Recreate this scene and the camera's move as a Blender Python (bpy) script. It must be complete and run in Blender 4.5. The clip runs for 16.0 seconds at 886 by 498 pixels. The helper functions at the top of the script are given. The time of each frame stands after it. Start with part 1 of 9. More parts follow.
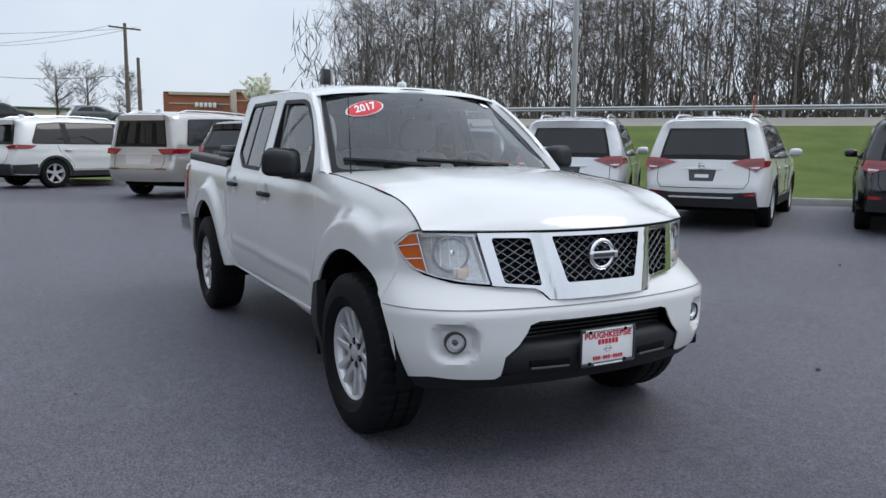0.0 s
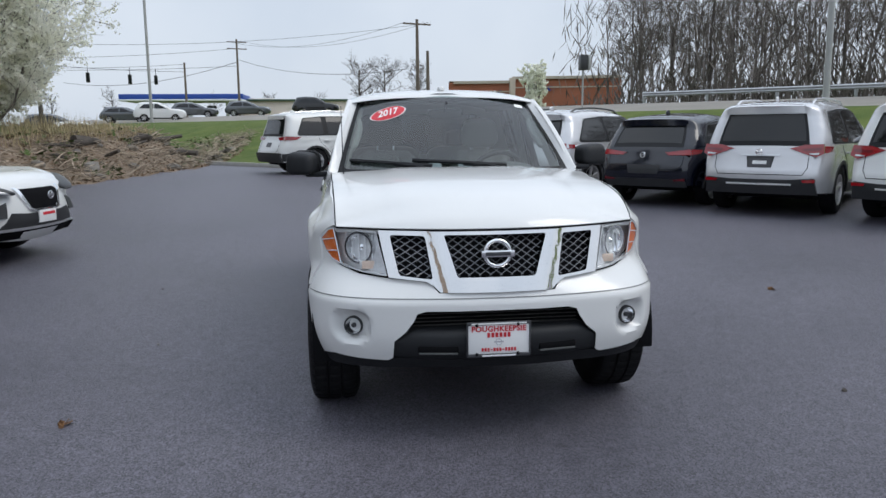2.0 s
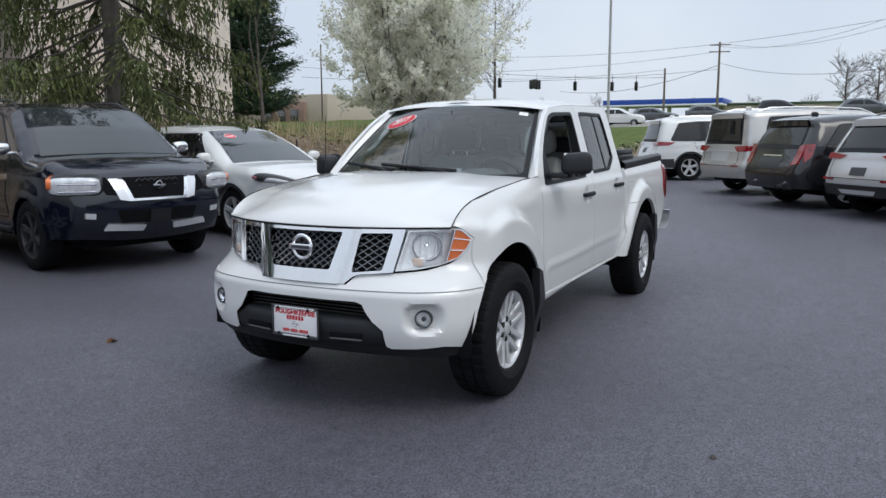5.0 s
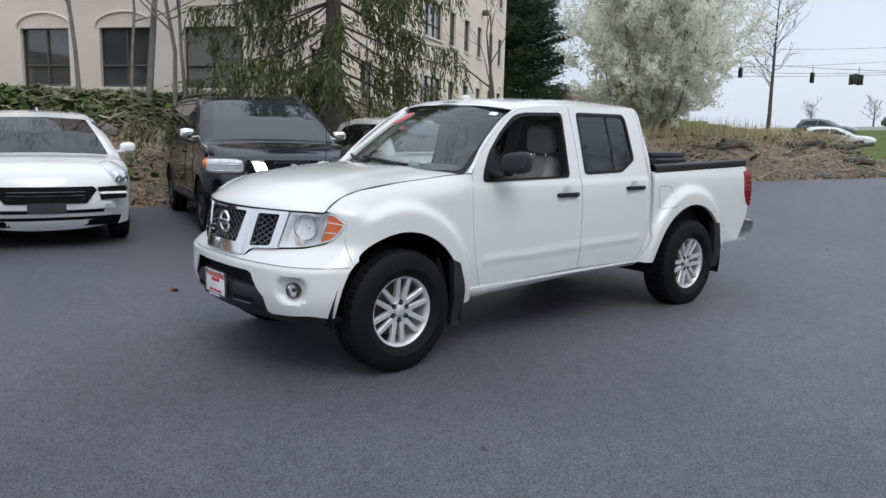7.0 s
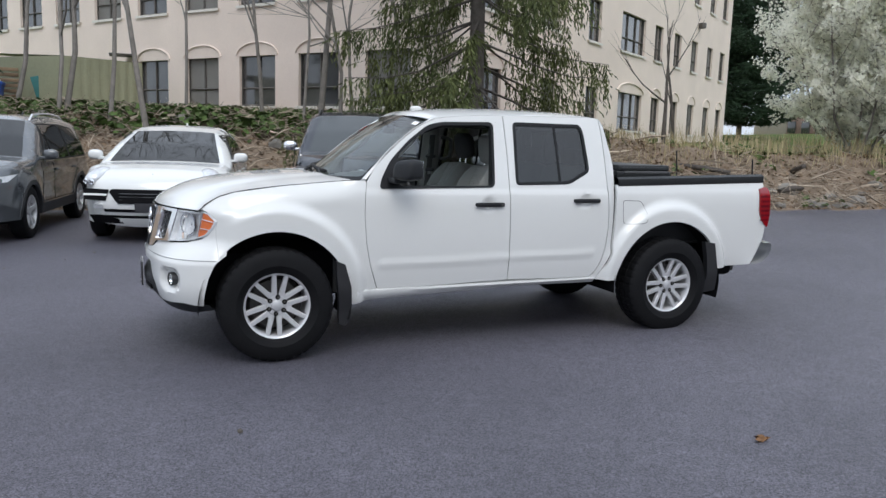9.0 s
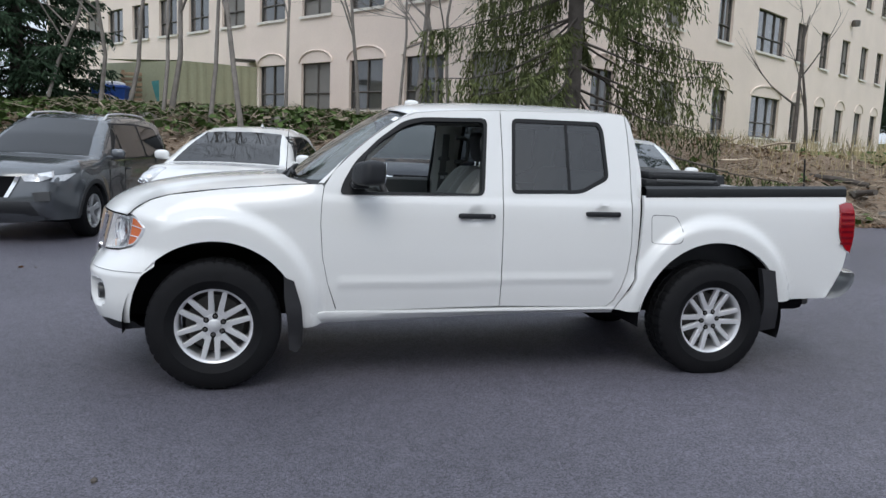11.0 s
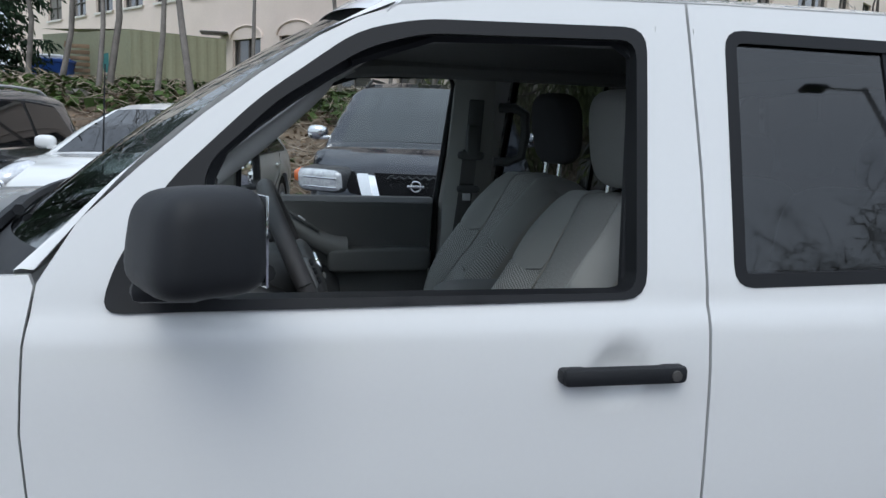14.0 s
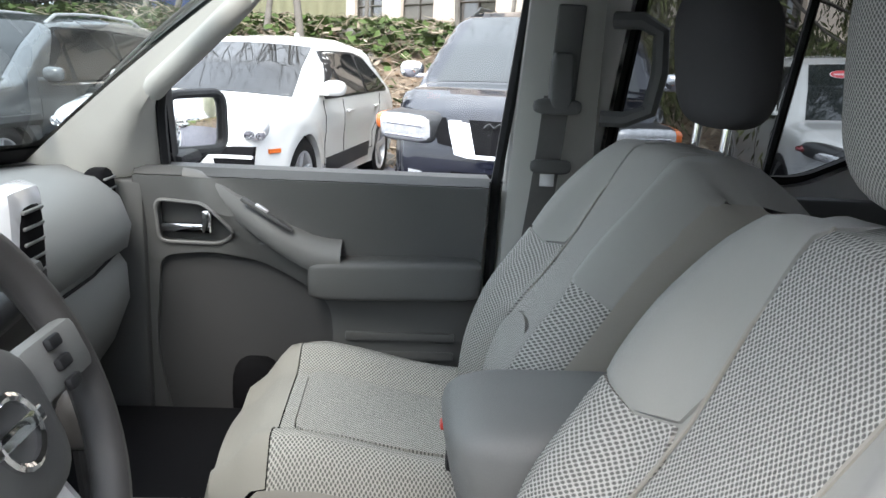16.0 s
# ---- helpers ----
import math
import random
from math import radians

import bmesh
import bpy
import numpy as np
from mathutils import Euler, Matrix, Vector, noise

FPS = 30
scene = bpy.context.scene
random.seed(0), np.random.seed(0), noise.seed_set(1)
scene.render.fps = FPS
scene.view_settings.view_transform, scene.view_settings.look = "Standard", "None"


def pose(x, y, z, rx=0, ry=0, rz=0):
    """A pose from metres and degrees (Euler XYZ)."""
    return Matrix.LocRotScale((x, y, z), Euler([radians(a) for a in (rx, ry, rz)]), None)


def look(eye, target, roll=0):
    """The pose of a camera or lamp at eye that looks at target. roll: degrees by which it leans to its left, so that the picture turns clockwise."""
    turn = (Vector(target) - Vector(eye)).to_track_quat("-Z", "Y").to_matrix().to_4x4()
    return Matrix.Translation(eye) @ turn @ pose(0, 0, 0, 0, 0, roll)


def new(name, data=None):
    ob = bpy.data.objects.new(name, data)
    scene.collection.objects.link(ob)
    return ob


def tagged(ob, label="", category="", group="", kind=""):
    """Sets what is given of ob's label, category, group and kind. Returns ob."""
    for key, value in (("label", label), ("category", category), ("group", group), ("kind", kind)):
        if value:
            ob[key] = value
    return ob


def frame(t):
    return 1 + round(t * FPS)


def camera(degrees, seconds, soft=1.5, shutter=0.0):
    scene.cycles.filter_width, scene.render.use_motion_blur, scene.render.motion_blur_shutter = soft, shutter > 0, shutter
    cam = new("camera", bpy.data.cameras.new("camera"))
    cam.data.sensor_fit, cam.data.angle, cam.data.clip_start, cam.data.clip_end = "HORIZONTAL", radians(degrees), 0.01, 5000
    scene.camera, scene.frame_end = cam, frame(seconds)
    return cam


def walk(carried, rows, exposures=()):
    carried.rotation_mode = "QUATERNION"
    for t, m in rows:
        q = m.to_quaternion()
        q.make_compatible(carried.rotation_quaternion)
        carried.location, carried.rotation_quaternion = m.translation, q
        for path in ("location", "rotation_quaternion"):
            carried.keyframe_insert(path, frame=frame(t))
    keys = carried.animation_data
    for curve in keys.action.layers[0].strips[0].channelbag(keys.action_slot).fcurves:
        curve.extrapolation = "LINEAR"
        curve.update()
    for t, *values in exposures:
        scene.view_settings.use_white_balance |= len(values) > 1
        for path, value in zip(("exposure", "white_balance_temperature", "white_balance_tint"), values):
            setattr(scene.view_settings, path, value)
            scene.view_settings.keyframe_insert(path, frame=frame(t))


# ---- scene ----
cam = camera(60.0, 16.0)
PATH = [
    (0, (3.337, -2.207, 1.372), (1.598, -1.255, 1.104), 0.4),
    (0.5, (3.58, -1.909, 1.389), (1.776, -1.094, 1.101), 0.3),
    (1, (3.837, -1.573, 1.404), (1.968, -0.921, 1.114), 0.0),
    (1.5, (4.086, -1.188, 1.426), (2.163, -0.727, 1.127), -0.3),
    (2, (4.224, -0.708, 1.478), (2.264, -0.453, 1.17), -0.5),
    (2.5, (4.368, -0.191, 1.49), (2.392, -0.146, 1.187), -0.6),
    (3, (4.387, 0.338, 1.497), (2.416, 0.175, 1.199), -0.5),
    (3.5, (4.41, 0.905, 1.504), (2.467, 0.53, 1.208), -0.5),
    (4, (4.308, 1.448, 1.492), (2.412, 0.88, 1.202), -0.5),
    (4.5, (4.174, 2.021, 1.497), (2.344, 1.268, 1.209), -0.4),
    (5, (3.965, 2.531, 1.476), (2.214, 1.61, 1.187), -0.2),
    (5.2, (3.86, 2.722, 1.494), (2.142, 1.739, 1.205), -0.1),
    (7.3, (2.6, 4.818, 1.535), (1.392, 3.255, 1.222), 1.5),
    (7.5, (2.42, 4.963, 1.562), (1.26, 3.363, 1.25), 1.5),
    (8, (1.944, 5.352, 1.556), (0.912, 3.667, 1.247), 1.7),
    (8.5, (1.441, 5.659, 1.521), (0.546, 3.896, 1.221), 1.7),
    (9, (0.905, 5.922, 1.516), (0.148, 4.092, 1.234), 1.7),
    (9.2, (0.694, 5.99, 1.531), (-0.007, 4.137, 1.258), 1.5),
    (11.3, (-0.418, 5.148, 1.483), (-0.825, 3.211, 1.201), 2.2),
    (11.5, (-0.452, 4.94, 1.449), (-0.851, 3.001, 1.163), 2.1),
    (12, (-0.526, 4.326, 1.449), (-0.911, 2.384, 1.165), 2.0),
    (12.5, (-0.597, 3.673, 1.449), (-0.978, 1.73, 1.166), 1.8),
    (13, (-0.713, 3.067, 1.472), (-1.1, 1.124, 1.193), 1.9),
    (13.5, (-0.834, 2.517, 1.476), (-1.233, 0.579, 1.183), 1.9),
    (14, (-0.969, 2.019, 1.462), (-1.404, 0.093, 1.147), 2.2),
    (14.5, (-1.097, 1.577, 1.462), (-1.564, -0.336, 1.11), 1.7),
    (14.8, (-1.158, 1.357, 1.455), (-1.646, -0.547, 1.085), 1.5),
    (15, (-1.227, 1.22, 1.448), (-1.706, -0.684, 1.068), 1.9),
    (15.2, (-1.252, 1.138, 1.458), (-1.745, -0.76, 1.07), 2.1),
    (15.5, (-1.308, 1.028, 1.456), (-1.739, -0.883, 1.052), 2.0),
    (15.6, (-1.312, 1.01, 1.454), (-1.719, -0.905, 1.045), 1.9),
    (15.7, (-1.321, 0.987, 1.454), (-1.678, -0.936, 1.037), 2.1),
    (15.8, (-1.331, 0.959, 1.452), (-1.625, -0.972, 1.021), 2.4),
    (15.9, (-1.338, 0.933, 1.447), (-1.556, -1.004, 0.997), 2.8),
    (16, (-1.348, 0.904, 1.442), (-1.466, -1.035, 0.966), 2.9),
]
EXPOSURES = [(0.0, 0.38, 6450, 9), (2.5, 0.28, 6450, 9), (5.0, 0.33, 6450, 9), (7.5, 0.48, 6450, 9), (9.0, 0.53, 6450, 9), (11.5, 0.5, 6400, 9), (12.5, 0.47, 6300, 8), (13.5, 0.42, 6250, 8),
             (14.3, 0.5, 6100, 7), (14.7, 0.75, 5950, 5), (15.0, 1.2, 5800, 4), (15.5, 2.15, 6600, 11), (16.0, 2.45, 6850, 12)]
walk(cam, [(t, look(eye, target, roll)) for t, eye, target, roll in PATH], EXPOSURES)

# world: bright overcast spring sky with a weak, wide sun behind thin cloud
SUN_EL, SUN_AZ = 52.0, 75.0
world = bpy.data.worlds.new("overcast_sky")
scene.world = world
world.use_nodes = True
wn, wl = world.node_tree.nodes, world.node_tree.links
wn.clear()
w_out = wn.new("ShaderNodeOutputWorld")
w_bg = wn.new("ShaderNodeBackground")
w_sky = wn.new("ShaderNodeTexSky")
w_sky.sky_type = "NISHITA"
w_sky.sun_disc = False
w_sky.sun_elevation = radians(SUN_EL)
w_sky.sun_rotation = radians(90 - SUN_AZ)
w_sky.air_density, w_sky.dust_density, w_sky.ozone_density = 1.0, 3.0, 1.5
w_scale = wn.new("ShaderNodeVectorMath")
w_scale.operation = "SCALE"
w_scale.inputs["Scale"].default_value = 0.09
w_tc = wn.new("ShaderNodeTexCoord")
w_noise = wn.new("ShaderNodeTexNoise")
w_noise.inputs["Scale"].default_value = 2.2
w_noise.inputs["Detail"].default_value = 5.0
w_ramp = wn.new("ShaderNodeValToRGB")
w_ramp.color_ramp.elements[0].position, w_ramp.color_ramp.elements[0].color = 0.3, (0.50, 0.57, 0.68, 1)
w_ramp.color_ramp.elements[1].position, w_ramp.color_ramp.elements[1].color = 0.75, (0.68, 0.73, 0.81, 1)
w_mix = wn.new("ShaderNodeMix")
w_mix.data_type = "RGBA"
w_mix.inputs["Factor"].default_value = 0.85
wl.new(w_tc.outputs["Generated"], w_noise.inputs["Vector"])
wl.new(w_noise.outputs["Fac"], w_ramp.inputs["Fac"])
wl.new(w_sky.outputs["Color"], w_scale.inputs[0])
wl.new(w_scale.outputs["Vector"], w_mix.inputs[6])
wl.new(w_ramp.outputs["Color"], w_mix.inputs[7])
wl.new(w_mix.outputs[2], w_bg.inputs["Color"])
# an overcast sky is two to three times as bright overhead as at the horizon
w_sep = wn.new("ShaderNodeSeparateXYZ")
w_up = wn.new("ShaderNodeMapRange")
w_up.inputs["From Min"].default_value, w_up.inputs["From Max"].default_value = 0.16, 1.0
w_up.inputs["To Min"].default_value, w_up.inputs["To Max"].default_value = 1.0, 1.75
wl.new(w_tc.outputs["Generated"], w_sep.inputs["Vector"])
wl.new(w_sep.outputs["Z"], w_up.inputs["Value"])
wl.new(w_up.outputs["Result"], w_bg.inputs["Strength"])
wl.new(w_bg.outputs["Background"], w_out.inputs["Surface"])

sun_data = bpy.data.lights.new("sun", "SUN")
sun_data.energy, sun_data.angle, sun_data.color = 0.7, radians(30), (1.0, 0.97, 0.92)
sun = new("sun", sun_data)
_az, _el = radians(SUN_AZ), radians(SUN_EL)
sun.matrix_world = look((40 * math.cos(_az) * math.cos(_el), 40 * math.sin(_az) * math.cos(_el), 40 * math.sin(_el)), (0, 0, 0))

# ---- materials ----
def _mix(nt, kind="RGBA", blend="MIX"):
    n = nt.nodes.new("ShaderNodeMix")
    n.data_type = kind
    if kind == "RGBA":
        n.blend_type = blend
    return n


def mat(name, col, rough=0.5, metal=0.0, var=0.12, scale=6.0, fine=90.0, bump=0.0, bscale=150.0, coat=0.0, spec=0.5,
        rvar=0.1, island=0.0, each=0.0, col2=None, sheen=0.0):
    """A principled surface whose colour, gloss and relief vary at a broad and a fine scale."""
    m = bpy.data.materials.new(name)
    m.use_nodes = True
    nt = m.node_tree
    b = nt.nodes["Principled BSDF"]
    tc = nt.nodes.new("ShaderNodeTexCoord")
    n1, n2 = nt.nodes.new("ShaderNodeTexNoise"), nt.nodes.new("ShaderNodeTexNoise")
    n1.inputs["Scale"].default_value, n1.inputs["Detail"].default_value = scale, 6
    n2.inputs["Scale"].default_value, n2.inputs["Detail"].default_value = fine, 3
    for n in (n1, n2):
        nt.links.new(tc.outputs["Object"], n.inputs["Vector"])
    add = nt.nodes.new("ShaderNodeMath")
    add.operation = "MULTIPLY_ADD"
    nt.links.new(n2.outputs["Fac"], add.inputs[0])
    add.inputs[1].default_value = 0.5
    nt.links.new(n1.outputs["Fac"], add.inputs[2])
    rng = nt.nodes.new("ShaderNodeMapRange")
    rng.inputs["From Min"].default_value, rng.inputs["From Max"].default_value = 0.45, 1.05
    nt.links.new(add.outputs[0], rng.inputs["Value"])
    mx = _mix(nt)
    c2 = col2 or tuple(min(1.0, c * (1 + var)) for c in col)
    c1 = tuple(c * (1 - var) for c in col) if col2 is None else col
    mx.inputs[6].default_value, mx.inputs[7].default_value = (*c1, 1), (*c2, 1)
    nt.links.new(rng.outputs["Result"], mx.inputs[0])
    out = mx.outputs[2]
    if island or each:
        hsv = nt.nodes.new("ShaderNodeHueSaturation")
        src = nt.nodes.new("ShaderNodeNewGeometry" if island else "ShaderNodeObjectInfo")
        mr = nt.nodes.new("ShaderNodeMapRange")
        k = island or each
        mr.inputs["To Min"].default_value, mr.inputs["To Max"].default_value = 1 - k, 1 + k
        nt.links.new(src.outputs["Random Per Island" if island else "Random"], mr.inputs["Value"])
        nt.links.new(mr.outputs["Result"], hsv.inputs["Value"])
        nt.links.new(out, hsv.inputs["Color"])
        out = hsv.outputs["Color"]
    nt.links.new(out, b.inputs["Base Color"])
    b.inputs["Metallic"].default_value = metal
    b.inputs["Specular IOR Level"].default_value = spec
    b.inputs["Coat Weight"].default_value = coat
    b.inputs["Coat Roughness"].default_value = 0.03
    if sheen:
        b.inputs["Sheen Weight"].default_value = sheen
    rr = nt.nodes.new("ShaderNodeMapRange")
    rr.inputs["To Min"].default_value, rr.inputs["To Max"].default_value = max(0.02, rough - rvar * rough), min(1, rough + rvar * rough)
    nt.links.new(n1.outputs["Fac"], rr.inputs["Value"])
    nt.links.new(rr.outputs["Result"], b.inputs["Roughness"])
    if bump:
        bn = nt.nodes.new("ShaderNodeTexNoise")
        bn.inputs["Scale"].default_value, bn.inputs["Detail"].default_value = bscale, 4
        nt.links.new(tc.outputs["Object"], bn.inputs["Vector"])
        bp = nt.nodes.new("ShaderNodeBump")
        bp.inputs["Strength"].default_value, bp.inputs["Distance"].default_value = min(1.0, bump), 0.01
        nt.links.new(bn.outputs["Fac"], bp.inputs["Height"])
        nt.links.new(bp.outputs["Normal"], b.inputs["Normal"])
    return m


def glass(name, tint=(0.75, 0.8, 0.8), gloss=0.02, mirror=0.08):
    """A thin pane: tinted see-through plus a mirror film that grows at grazing angles."""
    m = bpy.data.materials.new(name)
    m.use_nodes = True
    nt = m.node_tree
    nt.nodes.clear()
    o = nt.nodes.new("ShaderNodeOutputMaterial")
    tr, gl = nt.nodes.new("ShaderNodeBsdfTransparent"), nt.nodes.new("ShaderNodeBsdfGlossy")
    tr.inputs["Color"].default_value = (*tint, 1)
    gl.inputs["Roughness"].default_value = gloss
    lw = nt.nodes.new("ShaderNodeLayerWeight")
    lw.inputs["Blend"].default_value = 0.5
    fr = nt.nodes.new("ShaderNodeMath")
    fr.operation, fr.inputs[1].default_value = "POWER", 4.5
    nt.links.new(lw.outputs["Facing"], fr.inputs[0])
    ad = nt.nodes.new("ShaderNodeMath")
    ad.operation, ad.inputs[1].default_value, ad.use_clamp = "ADD", mirror + 0.04, True
    mx = nt.nodes.new("ShaderNodeMixShader")
    nt.links.new(fr.outputs["Value"], ad.inputs[0])
    nt.links.new(ad.outputs[0], mx.inputs["Fac"])
    nt.links.new(tr.outputs["BSDF"], mx.inputs[1])
    nt.links.new(gl.outputs["BSDF"], mx.inputs[2])
    nt.links.new(mx.outputs["Shader"], o.inputs["Surface"])
    return m


def asphalt(name):
    m = mat(name, (0.062, 0.060, 0.075), 0.5, var=0.25, scale=0.35, fine=9.0, bump=1.0, bscale=170, spec=0.5, rvar=0.2,
            col2=(0.135, 0.128, 0.155))
    nt = m.node_tree
    b = nt.nodes["Principled BSDF"]
    tc = nt.nodes["Texture Coordinate"]
    v = nt.nodes.new("ShaderNodeTexVoronoi")
    v.inputs["Scale"].default_value = 150
    nt.links.new(tc.outputs["Object"], v.inputs["Vector"])
    r = nt.nodes.new("ShaderNodeMapRange")
    r.inputs["From Min"].default_value, r.inputs["From Max"].default_value = 0.15, 0.9
    r.inputs["To Min"].default_value, r.inputs["To Max"].default_value = 0.45, 1.65
    sep = nt.nodes.new("ShaderNodeSeparateColor")
    nt.links.new(v.outputs["Color"], sep.inputs["Color"])
    nt.links.new(sep.outputs["Red"], r.inputs["Value"])
    mul = _mix(nt, "RGBA", "MULTIPLY")
    mul.inputs[0].default_value = 1.0
    src = b.inputs["Base Color"].links[0].from_socket
    nt.links.new(src, mul.inputs[6])
    comb = nt.nodes.new("ShaderNodeCombineColor")
    for k in ("Red", "Green", "Blue"):
        nt.links.new(r.outputs["Result"], comb.inputs[k])
    nt.links.new(comb.outputs["Color"], mul.inputs[7])
    # pale grit sprinkled over the binder
    g = nt.nodes.new("ShaderNodeTexVoronoi")
    g.inputs["Scale"].default_value = 95
    nt.links.new(tc.outputs["Object"], g.inputs["Vector"])
    sg = nt.nodes.new("ShaderNodeSeparateColor")
    nt.links.new(g.outputs["Color"], sg.inputs["Color"])
    gt = nt.nodes.new("ShaderNodeMath")
    gt.operation, gt.inputs[1].default_value = "GREATER_THAN", 0.978
    nt.links.new(sg.outputs["Green"], gt.inputs[0])
    near = nt.nodes.new("ShaderNodeMath")
    near.operation, near.inputs[1].default_value = "LESS_THAN", 0.25
    nt.links.new(g.outputs["Distance"], near.inputs[0])
    both = nt.nodes.new("ShaderNodeMath")
    both.operation = "MULTIPLY"
    nt.links.new(gt.outputs[0], both.inputs[0])
    nt.links.new(near.outputs[0], both.inputs[1])
    fin = _mix(nt)
    nt.links.new(both.outputs[0], fin.inputs[0])
    nt.links.new(mul.outputs[2], fin.inputs[6])
    fin.inputs[7].default_value = (0.3, 0.29, 0.28, 1)
    nt.links.new(fin.outputs[2], b.inputs["Base Color"])
    return m


def mesh_cloth(name, light, dark, cell=0.0045, flat=False):
    """Spacer-mesh seat fabric: pale threads round small dark holes in a diamond net."""
    m = bpy.data.materials.new(name)
    m.use_nodes = True
    nt = m.node_tree
    b = nt.nodes["Principled BSDF"]
    tc = nt.nodes.new("ShaderNodeTexCoord")
    v = nt.nodes.new("ShaderNodeTexVoronoi")
    v.inputs["Scale"].default_value = 1 / cell
    v.inputs["Randomness"].default_value = 0.10
    v.voronoi_dimensions = "2D"
    mp = nt.nodes.new("ShaderNodeMapping")
    mp.inputs["Rotation"].default_value = (0, 0, radians(45))
    sx, cx_ = nt.nodes.new("ShaderNodeSeparateXYZ"), nt.nodes.new("ShaderNodeCombineXYZ")
    nt.links.new(tc.outputs["Object"], sx.inputs["Vector"])
    nt.links.new(sx.outputs["Y"], cx_.inputs["X"])
    nt.links.new(sx.outputs["X" if flat else "Z"], cx_.inputs["Y"])
    nt.links.new(cx_.outputs["Vector"], mp.inputs["Vector"])
    nt.links.new(mp.outputs["Vector"], v.inputs["Vector"])
    r = nt.nodes.new("ShaderNodeMapRange")
    r.inputs["From Min"].default_value, r.inputs["From Max"].default_value = 0.25, 0.5
    nt.links.new(v.outputs["Distance"], r.inputs["Value"])
    mx = _mix(nt)
    mx.inputs[6].default_value, mx.inputs[7].default_value = (*dark, 1), (*light, 1)
    nt.links.new(r.outputs["Result"], mx.inputs[0])
    nt.links.new(mx.outputs[2], b.inputs["Base Color"])
    b.inputs["Roughness"].default_value = 0.9
    b.inputs["Specular IOR Level"].default_value = 0.2
    bp = nt.nodes.new("ShaderNodeBump")
    bp.inputs["Strength"].default_value, bp.inputs["Distance"].default_value = 0.5, 0.003
    nt.links.new(r.outputs["Result"], bp.inputs["Height"])
    nt.links.new(bp.outputs["Normal"], b.inputs["Normal"])
    return m


M_ASPHALT = asphalt("asphalt")
M_WHITE = mat("white_paint", (0.70, 0.70, 0.685), 0.25, var=0.015, scale=1.5, coat=0.8, spec=0.3, rvar=0.05)
M_WHITE2 = mat("white_paint_clean", (0.70, 0.705, 0.69), 0.25, var=0.015, scale=1.5, coat=0.8, spec=0.3)
M_SILVER = mat("silver_paint", (0.60, 0.60, 0.61), 0.25, metal=0.35, var=0.03, coat=1.0)
M_NAVY = mat("navy_paint", (0.0045, 0.006, 0.014), 0.12, var=0.1, coat=0.5)
M_BLACKP = mat("black_paint", (0.008, 0.008, 0.0095), 0.12, var=0.1, coat=0.5)
M_CHARCOAL = mat("charcoal_paint", (0.095, 0.102, 0.11), 0.2, metal=0.35, var=0.05, coat=1.0)
M_BLACK = mat("black_plastic", (0.014, 0.015, 0.017), 0.55, var=0.15, scale=9, fine=300, bump=0.15, bscale=900, spec=0.3)
M_TRIM = mat("window_trim", (0.011, 0.0115, 0.013), 0.5, var=0.1, spec=0.25)
M_SATIN = mat("satin_dark", (0.03, 0.031, 0.033), 0.38, var=0.1)
# near-black for black parts, gaps and hollows; hollows have their shade in it
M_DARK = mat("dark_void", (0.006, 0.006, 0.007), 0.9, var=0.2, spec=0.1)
M_CHROME = mat("chrome", (0.82, 0.82, 0.83), 0.07, metal=1.0, var=0.02)
M_CHROME_SATIN = mat("satin_chrome", (0.74, 0.75, 0.77), 0.16, metal=0.45, var=0.03)
M_ALLOY = mat("alloy_silver", (0.62, 0.62, 0.63), 0.32, metal=0.4, var=0.05, coat=0.5)
M_STEEL = mat("cast_iron", (0.10, 0.095, 0.09), 0.6, metal=0.6, var=0.25)
M_RUBBER = mat("tyre_rubber", (0.0075, 0.0075, 0.0085), 0.66, var=0.25, scale=12, bump=0.2, bscale=400, spec=0.16)
M_FLAP = mat("flap_rubber", (0.02, 0.02, 0.022), 0.5, var=0.25, scale=8)
M_GLASS = glass("clear_glass", (0.85, 0.88, 0.87), mirror=0.02)
M_WS = glass("windscreen_glass", (0.54, 0.61, 0.605), mirror=0.055)
M_PRIV = glass("privacy_glass", (0.16, 0.175, 0.185), mirror=0.05)
M_CARGLASS = glass("tinted_car_glass", (0.045, 0.05, 0.055), mirror=0.07)
M_LENS = glass("lamp_lens", (0.97, 0.98, 0.985), mirror=0.01)
M_MIRROR = mat("mirror_glass", (0.85, 0.87, 0.88), 0.02, metal=1.0, var=0.0)
M_AMBER = mat("amber_lens", (0.72, 0.16, 0.03), 0.12, var=0.15, fine=400, coat=1.0)
M_RED = mat("red_lens", (0.27, 0.006, 0.011), 0.12, var=0.2, fine=300, coat=1.0)
M_REDDARK = mat("dark_red_lens", (0.16, 0.006, 0.012), 0.12, var=0.2, coat=1.0)
M_STICKER_RED = mat("red_sticker", (0.62, 0.02, 0.035), 0.5, var=0.05)
M_STICKER_WHITE = mat("white_sticker", (0.8, 0.8, 0.78), 0.5, var=0.03)
M_PLATE = mat("plate_white", (0.78, 0.78, 0.77), 0.4, var=0.03)
M_PLATE_RED = mat("plate_red", (0.55, 0.02, 0.03), 0.45, var=0.05)
M_PLATE_DARK = mat("plate_dark", (0.05, 0.05, 0.055), 0.4, var=0.1)
# pale and barely metallic: the mirrored sky's brightness is put into the colour
M_REFLECTOR = mat("lamp_reflector", (0.70, 0.71, 0.72), 0.14, metal=0.25, var=0.2, scale=18, fine=90, bump=0.6, bscale=60, col2=(0.95, 0.95, 0.96))
